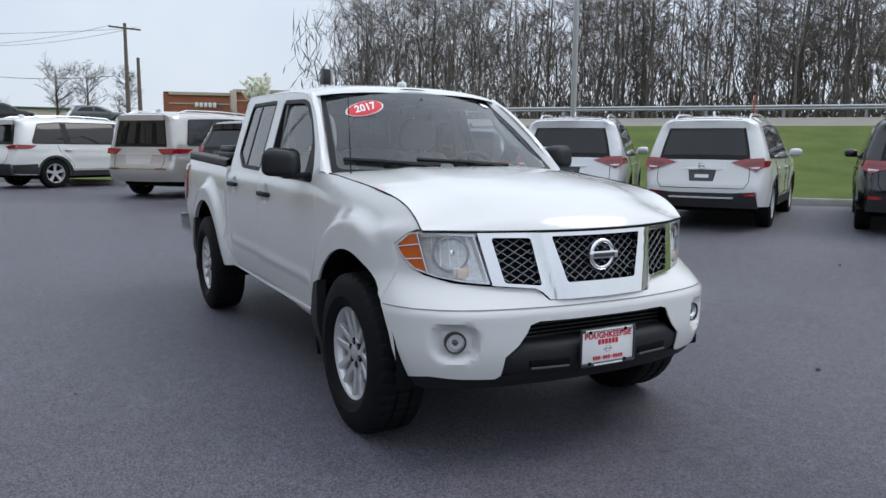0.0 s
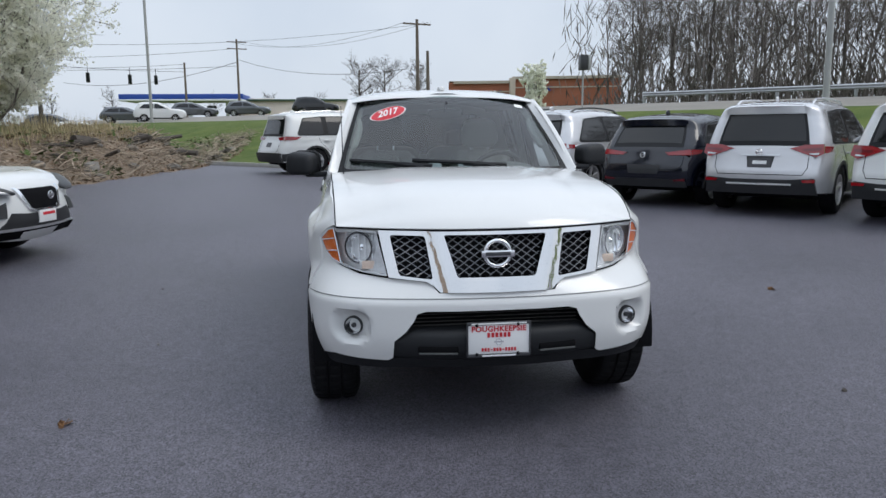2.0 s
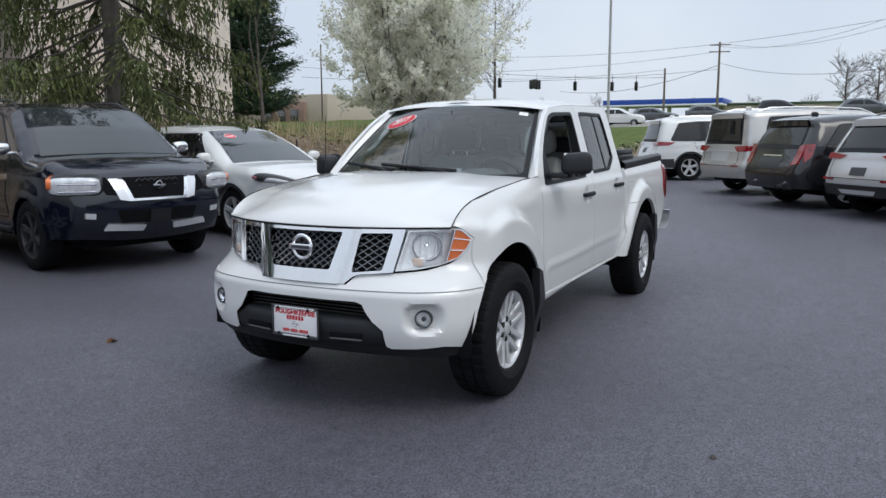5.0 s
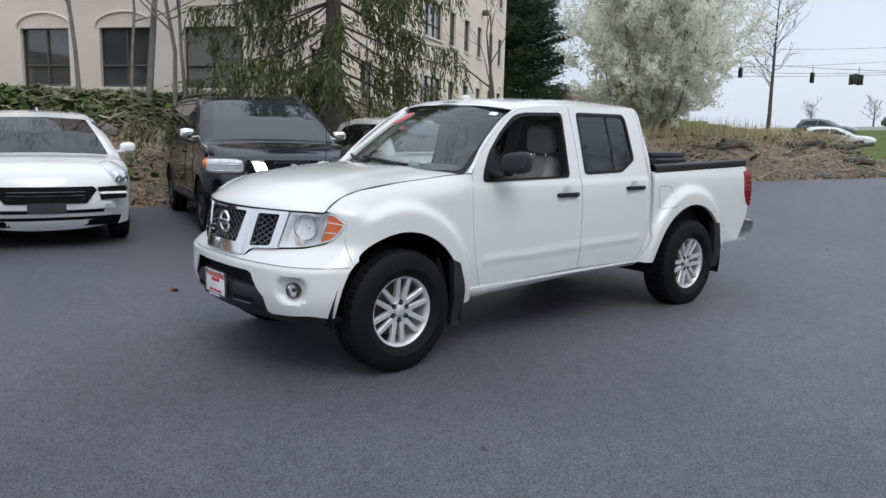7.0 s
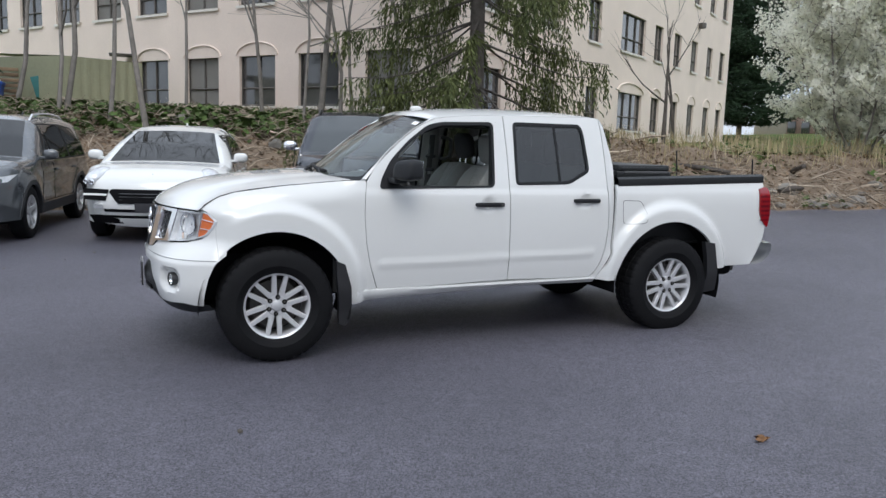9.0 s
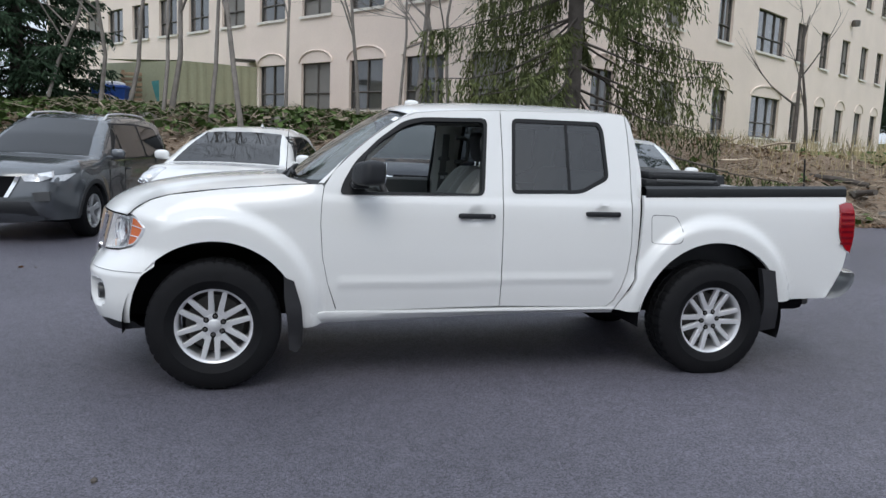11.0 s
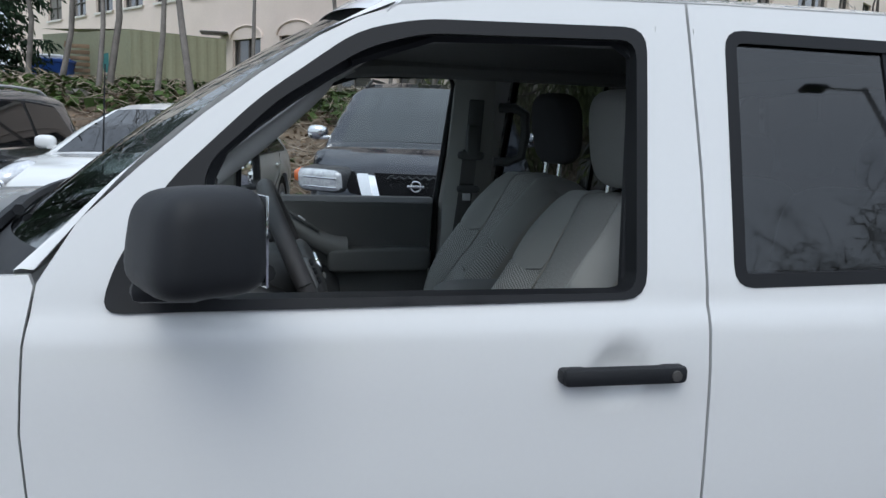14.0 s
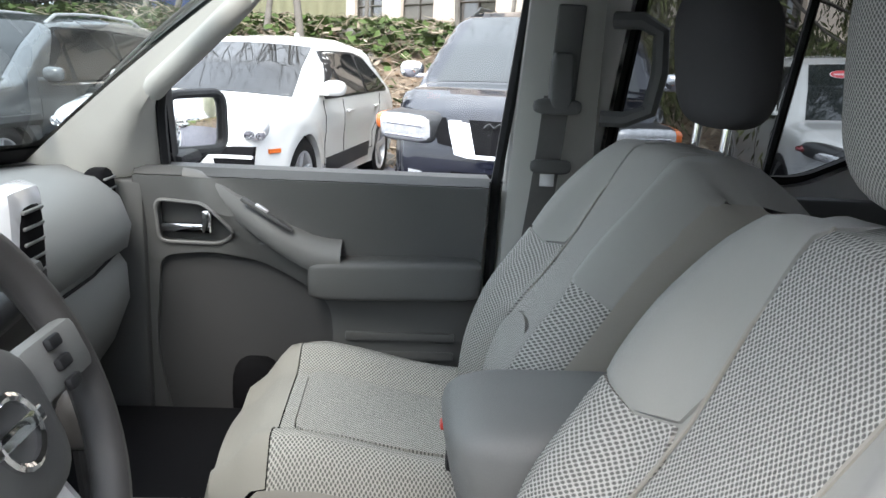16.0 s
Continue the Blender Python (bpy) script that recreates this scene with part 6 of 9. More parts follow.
                self.v.append(tuple(p + (s * math.cos(q) + up * math.sin(q)) * rs[i]))
        for i in range(len(pts) - 1):
            for k in range(n):
                a, b = o + i * n + k, o + i * n + (k + 1) % n
                self.f.append((a, b, b + n, a + n))

    def quad(self, c, u, w):
        o = len(self.v)
        self.v += [tuple(c - u - w), tuple(c + u - w), tuple(c + u + w), tuple(c - u + w)]
        self.f.append((o, o + 1, o + 2, o + 3))

    def leaf(self, a, b, w):
        """A pointed blade from a to b, half-width w."""
        o = len(self.v)
        m = a.lerp(b, 0.45)
        self.v += [tuple(a), tuple(m - w), tuple(b), tuple(m + w)]
        self.f.append((o, o + 1, o + 2, o + 3))

    def done(self, name, material, parent=None, label="", flat=True):
        me = bpy.data.meshes.new(name)
        me.from_pydata(self.v, [], self.f)
        me.materials.append(material)
        if not flat:
            me.shade_smooth()
        ob = new(name, me)
        if parent:
            ob.parent = parent
        if label:
            ob["label"] = label
        return ob


def ground_sheet():
    xs = sorted(set([-2500, -900, -420, -300, -220, -170, -140] + list(np.arange(-120, -45, 3.0)) + list(np.arange(-45, 12, 0.5)) + list(np.arange(12, 60, 4.0)) + [80, 120, 200, 400, 900, 2500]))
    ys = sorted(set([-2500, -900, -400, -220, -140, -100, -80] + list(np.arange(-64, -24, 2.0)) + list(np.arange(-24, 2, 0.4)) + list(np.arange(2, 60, 1.0)) + [64, 70, 80, 100, 140, 220, 400, 900, 2500]))
    verts = [(x, y, ground_z(x, y) - (0.004 if surface_kind(x, y) == 0 and 0 else 0)) for y in ys for x in xs]
    n = len(xs)
    faces, mats_ = [], []
    for j in range(len(ys) - 1):
        for i in range(n - 1):
            faces.append((j * n + i, j * n + i + 1, (j + 1) * n + i + 1, (j + 1) * n + i))
            mats_.append(surface_kind((xs[i] + xs[i + 1]) / 2, (ys[j] + ys[j + 1]) / 2))
    me = bpy.data.meshes.new("ground")
    me.from_pydata(verts, [], faces)
    for m in (M_ASPHALT, M_GRASS, M_BANK, M_ROAD):
        me.materials.append(m)
    me.polygons.foreach_set("material_index", mats_)
    me.shade_smooth()
    return tagged(new("ground", me), "dark asphalt lot with brown bank, grass slope and pale road", "ground", kind="structure")


ground_sheet()
# kerb: a real step of concrete along the grass
rows = []
for i in range(0, 61):
    s = -26 + i * 1.2
    p = KERB_P + KERB_D * s
    z = lot_z(p.x, p.y)
    q = [(0.0, -0.05), (0.0, 0.11), (-0.02, 0.14), (-0.14, 0.14), (-0.16, 0.11), (-0.16, -0.05)]
    rows.append([(p.x - KERB_N.x * a - KERB_N.x * 0.0, p.y - KERB_N.y * a, z + h) for a, h in [(-w, h) for w, h in q]])
tagged(part("kerb", loft(rows), M_CONCRETE), "pale concrete kerb between asphalt and grass", "kerb", kind="structure")
# guard rail along the far side of the road
M_GALV = mat("galvanised_steel", (0.42, 0.43, 0.44), 0.5, metal=0.6, var=0.15, scale=3)
rail = thing("guard_rail", "long grey galvanised steel guard rail on posts beside the road", "guard rail")
rows = []
for i in range(0, 60):
    s = -18 + i * 1.6
    p = KERB_P + KERB_D * s + KERB_N * 28.7
    z = ground_z(p.x, p.y)
    rows.append([(p.x + KERB_N.x * a, p.y + KERB_N.y * a, z + h) for a, h in ((0, 0.42), (-0.06, 0.48), (0, 0.55), (-0.06, 0.63), (0, 0.70), (0.03, 0.70), (0.03, 0.42))])
part("rail_beam", loft(rows, True), M_GALV, rail)
for i in range(0, 24):
    s = -18 + i * 4.0
    p = KERB_P + KERB_D * s + KERB_N * 28.85
    z = ground_z(p.x, p.y)
    part("post", box((p.x, p.y, z + 0.33), (0.12, 0.15, 0.8), 0.01), M_GALV, rail)

# ---- cream stucco building behind the bank ----
M_STUCCO = mat("cream_stucco", (0.79, 0.675, 0.595), 0.9, var=0.07, scale=0.7, fine=18, bump=0.35, bscale=70, spec=0.2)
M_SILL = mat("pale_sill", (0.72, 0.68, 0.62), 0.8, var=0.08, scale=3)
M_WINFRAME = mat("bronze_window_frame", (0.10, 0.09, 0.08), 0.6, var=0.15)
M_PANE = mat("building_pane", (0.035, 0.037, 0.040), 0.08, var=0.4, scale=0.8, coat=1.0, col2=(0.10, 0.10, 0.10))
M_BLIND = mat("grey_blind", (0.20, 0.19, 0.175), 0.7, var=0.15, scale=1.5)
M_SHED = mat("pale_green_metal", (0.38, 0.39, 0.26), 0.7, var=0.12, scale=1.2, fine=12)
M_PALLET = mat("weathered_wood", (0.30, 0.21, 0.13), 0.85, var=0.25, scale=3, fine=40, bump=0.3, bscale=60, each=0.2)
M_BLUE = mat("blue_plastic", (0.03, 0.10, 0.42), 0.5, var=0.15, scale=5)
M_TEAL = mat("teal_board", (0.05, 0.22, 0.22), 0.6, var=0.15)
BC = Vector((-7.4, -14.4))
U1, U2 = Vector((-0.56, 0.8285)), Vector((-0.8285, -0.56))   # along the front wall (towards the corner), and along the side wall


def facade(parent, origin, u, length, z0, z1, wins, out, thick=0.35):
    """A wall with real openings; wins: (start along wall, width, sill z, head z, arched, panes across)."""
    holes = []
    for s, w, a, b, arched, n in wins:
        pts = [(s, a), (s + w, a), (s + w, b), (s, b)]
        holes.append(pts)
    f = lambda s, z: (origin.x + u.x * s, origin.y + u.y * s, z)
    wall = part("wall", panel([(0, z0), (length, z0), (length, z1), (0, z1)], f, holes, 1.2, thick, lambda a, b: (-out.x, -out.y, 0)), M_STUCCO, parent)
    for (s, w, a, b, arched, n), pts in zip(wins, holes):
        g = lambda k, z, d: (origin.x + u.x * k - out.x * d, origin.y + u.y * k - out.y * d, z)
        win = part("window", loft([[g(s, a, 0.16), g(s + w, a, 0.16)], [g(s, b, 0.16), g(s + w, b, 0.16)]]), M_PANE if (int(s * 7) % 3) else M_BLIND, parent)
        bm = bmesh.new()
        for k in range(n + 1):
            tube([g(s + w * k / n, a, 0.13), g(s + w * k / n, b, 0.13)], 0.035, 4, bm)
        for zz in (a + 0.03, a + (b - a) * 0.36, b):
            tube([g(s, zz, 0.125), g(s + w, zz, 0.125)], 0.03, 4, bm)
        part("window_frame", bm, M_WINFRAME, win)
        bm = loft([[g(s - 0.08, a - 0.09, -0.07), g(s + w + 0.08, a - 0.09, -0.07)], [g(s - 0.08, a, -0.07), g(s + w + 0.08, a, -0.07)], [g(s - 0.08, a, 0.15), g(s + w + 0.08, a, 0.15)]])
        part("window_sill", bm, M_SILL, win)
        if arched:
            arc = [g(s + w / 2 + (w / 2 + 0.12) * math.cos(radians(q)), b + 0.02 + 0.42 * math.sin(radians(q)), -0.02) for q in range(0, 181, 20)]
            part("arch_moulding", tube(arc, 0.035, 5), M_STUCCO, win)
    return wall


bld = thing("office_building", "cream stucco office building with rows of dark windows on a bank", "building")
L1, L2 = 36.0, 31.0
o1 = BC - U1 * L1
out1, out2 = Vector((0.8285, 0.56)), Vector((-0.56, 0.8285))
w1 = []
for k in range(11):
    s = L1 - 2.1 - 2.75 * k - 0.62
    if s < 1:
        continue
    if k < 5:
        w1.append((s - 0.15, 1.7, 2.45, 4.1, k > 0, 2))
    w1.append((s - 0.15, 1.7, 5.75, 7.35, False, 2))
    w1.append((s - 0.15, 1.7, 9.0, 10.6, False, 2))
facade(bld, o1, U1, L1, 0.6, 12.5, w1, out1)
w2 = []
for a, w, n in ((2.0, 1.2, 2), (6.0, 1.2, 2), (9.8, 1.2, 2), (13.2, 2.9, 3), (17.4, 1.15, 2), (20.3, 1.15, 2), (23.2, 1.15, 2), (26.2, 1.15, 2), (28.9, 1.1, 2)):
    w2 += [(a, w, 2.15, 3.75, True, n), (a, w, 5.45, 7.05, False, n), (a, w, 8.9, 10.5, False, n)]
facade(bld, BC, U2, L2, 0.6, 12.5, w2, out2)
far = BC + U2 * L2
rows = [[(p.x, p.y, z) for p in (far, far - out2 * 20, o1 - out1 * 14, o1)] for z in (0.5, 12.5)]
part("back_wall", loft(rows), M_STUCCO, bld)
part("roof", loft([[(BC.x, BC.y, 12.5), (far.x, far.y, 12.5)], [(o1.x, o1.y, 12.5), (far.x + out1.x * -30, far.y - 30, 12.5)]]), M_CONCRETE, bld)
# near-black sheets behind the panes, standing for the shade of unlit rooms
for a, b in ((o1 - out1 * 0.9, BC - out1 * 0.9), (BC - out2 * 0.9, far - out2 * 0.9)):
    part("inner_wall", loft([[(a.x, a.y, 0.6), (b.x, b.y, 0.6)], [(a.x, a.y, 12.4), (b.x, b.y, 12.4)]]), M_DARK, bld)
# wall lamp on the side wall
p = BC + U2 * 24.2 + out2 * 0.2
part("wall_lamp", box((p.x, p.y, 7.9), (0.3, 0.3, 0.3), 0.05), M_WINFRAME, bld)

# pale green metal shed against the front wall
a, b = Vector((2.6, -19.6)), Vector((0.34, -21.84))
shed = thing("metal_shed", "pale green corrugated metal shed beside the building", "shed")
d = (b - a).normalized()
nrm = Vector((-d.y, d.x))
nrm = nrm if nrm.y > 0 else -nrm
rows = []
L = (b - a).length
for i in range(int(L / 0.09) + 1):
    s = min(L, i * 0.09)
    k = 0.02 if (i // 2) % 2 else 0.0
    q = a + d * s + nrm * k
    rows.append([(q.x, q.y, 1.4), (q.x, q.y, 3.62 + 0.10 * s / L)])
for q in (a,):
    rows = [[(q.x - nrm.x * 4, q.y - nrm.y * 4, 1.4), (q.x - nrm.x * 4, q.y - nrm.y * 4, 3.62)]] + rows
part("shed_wall", loft(rows), M_SHED, shed, sharp=10)
part("shed_roof", loft([[(a.x, a.y, 3.63), (b.x, b.y, 3.73)], [(a.x - nrm.x * 4, a.y - nrm.y * 4, 3.78), (b.x - nrm.x * 4, b.y - nrm.y * 4, 3.86)]]), M_SHED, shed)
p = o1 + U1 * (L1 - 2.1 - 2.75 * 4 - 0.7) + out1 * 0.4
part("awning", box((p.x + 0.3, p.y - 0.4, 4.3), (0.9, 0.9, 0.06), 0.01, m=None), M_WINFRAME, shed)
# stacked pallets, blue drum and boards beside the shed
pal = thing("pallet_stack", "stack of weathered wooden pallets on end", "pallets")
for k in range(9):
    part("slat", box((3.85, -20.9, 1.95 + k * 0.16), (1.3, 0.06, 0.10), 0.008, m=Matrix.Translation((0, 0, 0))), M_PALLET, pal)
for x in (3.25, 3.85, 4.45):
    part("stringer", box((x, -21.0, 2.6), (0.09, 0.12, 1.5), 0.01), M_PALLET, pal)
bin_ = thing("blue_bin", "blue plastic bin with a white lid edge", "bin")
bm = loft([[(4.75 + sx * k, -20.6 + sy * k, z) for sx, sy in ((-0.5, -0.4), (0.5, -0.4), (0.5, 0.4), (-0.5, 0.4))] for z, k in ((1.9, 0.8), (2.75, 1.0))], True)
part("bin_body", bm, M_BLUE, bin_)
part("bin_rim", box((4.75, -20.6, 2.78), (1.08, 0.88, 0.10), 0.03), M_BLUE, bin_)
part("bin_lid", superbox((4.75, -20.6, 2.86), (0.9, 0.7, 0.2), 3, 16, 8), M_STICKER_WHITE, bin_)
brd = thing("leaning_board", "teal board leaning beside the pallets", "board")
part("board", box((3.0, -20.3, 2.45), (0.7, 0.05, 1.3), 0.01, m=Matrix.Translation((3.0, -20.3, 2.45)) @ Matrix.Rotation(radians(14), 4, "Y") @ Matrix.Translation((-3.0, 20.3, -2.45))), M_TEAL, brd)

# ---- parked cars ----
M_CARWIN = mat("dark_car_window", (0.008, 0.0085, 0.009), 0.03, var=0.2, scale=2)
M_CARWIN_GREY = mat("grey_car_windscreen", (0.022, 0.027, 0.028), 0.03, var=0.3, scale=2, coat=0.5)
M_CLADDING = mat("grey_black_cladding", (0.028, 0.029, 0.031), 0.6, var=0.12, fine=200)
M_HEADL = mat("car_headlamp", (0.42, 0.43, 0.45), 0.12, metal=0.25, var=0.6, scale=14, fine=60, coat=0.8, col2=(0.80, 0.81, 0.82))


def profile(ro, wb, fo, h, belt, hood, ws0, ws1, rg0, rg1, nose=0.62, sill=0.30, tail=0.62):
    """Side outline from the rear bumper over the roof to the nose; x counts from the rear axle."""
    F = wb + fo
    return [(-ro + 0.06, sill + 0.06), (-ro, sill + 0.2), (-ro - 0.01, tail), (-ro + 0.05, tail + 0.16), (rg0 - 0.03, belt - 0.10), (rg0, belt), (rg1 - 0.04, h - 0.20), (rg1 - 0.06, h - 0.10), (rg1 + 0.10, h - 0.055),
            (rg1 + 0.6, h - 0.015), ((rg1 + ws1) / 2, h), (ws1 - 0.35, h - 0.03), (ws1, h - 0.10), ((ws0 + ws1) / 2, (h - 0.10 + hood) / 2 + 0.03), (ws0, hood), (ws0 + 0.12, hood - 0.015),
            ((ws0 + F) / 2, hood - 0.035), (F - 0.28, hood - 0.11), (F - 0.09, hood - 0.22), (F - 0.02, nose), (F, nose - 0.12), (F - 0.05, sill + 0.10), (F - 0.14, sill)]


def rot_wheel(style):
    """A road wheel round the y axis: meshes of tyre, rim, spokes."""
    R, rim, n, w = style
    t = lathe([(rim, -0.10), (rim + 0.03, -0.112), (R - 0.03, -0.11), (R - 0.005, -0.09), (R, -0.05), (R, 0.05), (R - 0.005, 0.09), (R - 0.03, 0.11), (rim + 0.03, 0.112), (rim, 0.10)], 40)
    r = lathe([(rim + 0.004, 0.104), (rim - 0.012, 0.10), (rim - 0.02, 0.06), (rim - 0.02, -0.08)], 40)
    s = bmesh.new()
    for k in range(n):
        a = 2 * math.pi * k / n + 0.3
        for d in (-1, 1):
            merge(s, spoke(a + d * 0.16, a + d * 0.11, 0.05, rim - 0.012, w, w * 0.9, 0.07, 0.095, 0.03))
    merge(s, lathe([(0.075, 0.03), (0.07, 0.075), (0.03, 0.08), (0.0005, 0.081)], 20))
    # flat disc, coloured near-black for the shade between the spokes
    b = lathe([(rim - 0.02, 0.0), (0.0005, 0.0)], 24)
    return t, r, s, b


WHEEL_CACHE = {}


def put_wheel(parent, x, y, sgn, style, dark):
    key = (style, dark)
    m = Matrix.Translation((x, y, style[0])) @ Matrix.Rotation(0 if sgn > 0 else math.pi, 4, "Z")
    if key not in WHEEL_CACHE:
        t, r, s, b = rot_wheel(style)
        obs = [part("wheel", r, M_SATIN if dark else M_ALLOY), part("tyre", t, M_RUBBER), part("spokes", s, M_SATIN if dark else M_ALLOY), part("brake_drum", b, M_DARK)]
        WHEEL_CACHE[key] = [o.data for o in obs]
        for o in obs:
            bpy.data.objects.remove(o)
    w = None
    for nm, me in zip(("wheel", "tyre", "spokes", "brake_drum"), WHEEL_CACHE[key]):
        o = new(nm, me)
        o.parent = parent if w is None else w
        if w is None:
            o.matrix_basis = m
            w = o


FLANK = {}      # half-width of each car's body at (x, z)


def seg_dist(poly, x, z):
    best = 9.0
    for (ax, az), (bx, bz) in zip(poly, poly[1:]):
        dx, dz = bx - ax, bz - az
        t = ((x - ax) * dx + (z - az) * dz) / (dx * dx + dz * dz)
        t = 0.0 if t < 0 else 1.0 if t > 1 else t
        best = min(best, math.hypot(x - ax - t * dx, z - az - t * dz))
    return best


def make_car(name, label, category, paint, prof, wb, width, m, wheel=(0.36, 0.23, 5, 0.035), clad=None, side_glass=(), front=(), rear=(), sides=(), belt=1.0, ws=(0.12, 0.88), rg=True,
             rails=False, mirror=None, mirror_z=1.12, mirror_mat=None, dark_wheel=False, group="cars parked round the lot", fin=True, rglass=M_CARWIN, wglass=M_CARWIN, nose_round=0.24, tumble=0.27, oval=False, near_by=True):
    car = thing(name, label, category, group, m)
    W = width / 2
    h = max(z for _, z in prof)
    x0, x1 = min(x for x, _ in prof), max(x for x, _ in prof)
    sill = prof[-1][1]
    R = wheel[0]

    def base(x, z):
        v = W * (0.965 + 0.035 * smooth(sill, 0.65, z)) - W * 0.03 * smooth(0.75, belt, z)
        if z > belt:
            v -= W * tumble * ((z - belt) / (h - belt)) ** 1.15
        # pressed flank: a shoulder line under the glass and a shallow hollow in the doors
        mid = smooth(x0 + 0.15, x0 + 0.7, x) * (1 - smooth(x1 - 0.7, x1 - 0.2, x))
        zs = belt - 0.10 - 0.03 * (x - x0) / (x1 - x0)
        v += (0.012 * math.exp(-((z - zs) / 0.035) ** 2) - 0.016 * math.exp(-((z - 0.64) / 0.11) ** 2) + 0.008 * math.exp(-((z - sill - 0.17) / 0.04) ** 2)) * mid
        v -= W * nose_round * smooth(x1 - 0.75, x1 + 0.05, x) ** 1.6 + W * 0.13 * smooth(x0 + 0.55, x0 - 0.05, x) ** 1.5
        for cx in (0, wb):
            r = math.hypot(x - cx, z - R)
            v += 0.018 * (1 - smooth(R + 0.10, R + 0.22, r))
        return v

    def f(x, z):
        d = seg_dist(prof, x, z)
        q = 0.11
        return base(x, z) - (q - math.sqrt(max(0.0, q * q - (q - min(d, q)) ** 2))) * 0.9

    def arc(cx, r, n=14):
        return [(cx + r * math.cos(math.pi * k / n), R * 0.92 + r * math.sin(math.pi * k / n)) for k in range(n + 1)]
    ar = R + 0.055
    out = list(prof) + [(wb + ar + 0.02, sill)] + arc(wb, ar) + [(wb - ar - 0.02, sill), (ar + 0.02, sill)] + arc(0, ar) + [(-ar - 0.02, sill + 0.04)]
    bm = panel(out, lambda x, z: (x, f(x, z), z), (), 0.052 if near_by else 0.11, 0.08, lambda u, v: (0, -1, 0))
    merge(bm, mirrored(bm.copy()))
    pts = []
    for (ax, az), (bx, bz) in zip(prof, prof[1:]):
        n = max(1, int(math.hypot(bx - ax, bz - az) / 0.07))
        pts += [(ax + (bx - ax) * k / n, az + (bz - az) * k / n) for k in range(n)]
    pts.append(prof[-1])
    nor = []
    for i in range(len(pts)):
        a, b = pts[max(0, i - 1)], pts[min(len(pts) - 1, i + 1)]
        t = Vector((b[0] - a[0], b[1] - a[1])).normalized()
        nor.append(Vector((-t.y, t.x)))
    AA = [math.sin(math.pi / 2 * k / 9) for k in range(-9, 10)]

    def band(i, a, off=0.0):
        x, z = pts[i]
        y = f(x, z)
        c = 0.05 + 0.09 * smooth(x1 - 0.6, x1, x)
        k = c * (1 - abs(a) ** 2.2) + off
        return (x + nor[i].x * k * 0.8, y * a, z + nor[i].y * k * 0.55)
    loft([[band(i, a) for a in AA] for i in range(len(pts))], bm=bm)
    body = part("body", bm, paint, car, sharp=55)

    def strip(nm, i0, i1, a0, mat_, lab="", off=0.008):
        part(nm, loft([[band(i, a * a0, off) for a in AA] for i in range(i0, i1 + 1)]), mat_, car, lab)
    near = lambda q: min(range(len(pts)), key=lambda i: math.dist(pts[i], q))
    iw0, iw1 = near(prof[12]), near(prof[14])
    strip("windscreen", iw0, iw1, 0.93, wglass)
    if oval:
        for k, mt, off in ((1.0, M_STICKER_WHITE, 0.014), (0.9, M_STICKER_RED, 0.018)):
            ring = [(iw0 + 3.2 + 1.15 * k * math.sin(q), -0.50 + 0.16 * k * math.cos(q)) for q in [2 * math.pi * j / 28 for j in range(28)]]

            def wsp(u, a):
                i = int(u)
                p, q = Vector(band(i, a, off)), Vector(band(i + 1, a, off))
                return tuple(p.lerp(q, u - i))
            part("price_oval", panel(ring, wsp, (), 0.4, 0.0), mt, car, "red oval price sticker")
        part("price_bar", panel([(iw0 + 3.0, -0.60), (iw0 + 3.5, -0.60), (iw0 + 3.5, -0.40), (iw0 + 3.0, -0.40)], wsp, (), 0.3, 0.004, lambda u, v: (-0.6, 0, -0.8)), M_STICKER_WHITE, car)
    if rg:
        strip("rear_window", near(prof[5]) + 1, near(prof[6]) + 2, 0.86, rglass)
        if near_by:
            strip("window_border", near(prof[5]), near(prof[7]), 0.92, M_TRIM, "", 0.004)
            i = near(prof[7])
            sp = [[Vector(band(i + d, a * 0.93, o)) for a in AA] for d, o in ((1, 0.004), (0, 0.022), (-1, 0.045), (-1, 0.012))]
            part("roof_spoiler", loft(sp), paint, car)

    def edge(y, z, frontside):
        """x of the nose or tail at height z, y off the middle."""
        cand = [i for i in range(len(pts)) if (pts[i][0] > (x0 + x1) / 2) == frontside]
        cand = [i for i in cand if (pts[i][0] > x1 - 1.0 if frontside else pts[i][0] < x0 + 0.75)]
        i = min(cand, key=lambda i: abs(pts[i][1] - z))
        j = [k for k in (i - 1, i, i + 1) if 0 <= k < len(pts)]
        j.sort(key=lambda k: abs(pts[k][1] - z))
        p, q = pts[j[0]], pts[j[1]] if len(j) > 1 else pts[j[0]]
        x = p[0] if abs(q[1] - p[1]) < 1e-4 else p[0] + (q[0] - p[0]) * max(-0.5, min(1.5, (z - p[1]) / (q[1] - p[1])))
        yy = f(*pts[i])
        a = min(1.0, abs(y) / yy)
        c = (0.05 + 0.09 * smooth(x1 - 0.6, x1, x)) * (1 - a ** 2.2) * 0.8
        return x + c if frontside else x - c

    def faces(items, frontside):
        s = 1 if frontside else -1
        for nm, mat_, poly, off, both, lab in items:
            for sg in ((1, -1) if both else (1,)):
                bmx = panel([(sg * y, z) for y, z in poly], lambda y, z: (edge(y, z, frontside) + s * off, y, z), (), 0.07, 0.05, lambda u, v: (-s, 0, 0))
                part(nm, bmx, mat_, car, lab)
    faces(front, True)
    faces(rear, False)
    if near_by and side_glass:
        allp = [p for g in side_glass for p in g]
        cut = sum(p[1] for p in allp) / len(allp)
        ring = sorted((p for p in allp if p[1] < cut), key=lambda p: p[0]) + sorted((p for p in allp if p[1] >= cut), key=lambda p: -p[0])
        hull = []
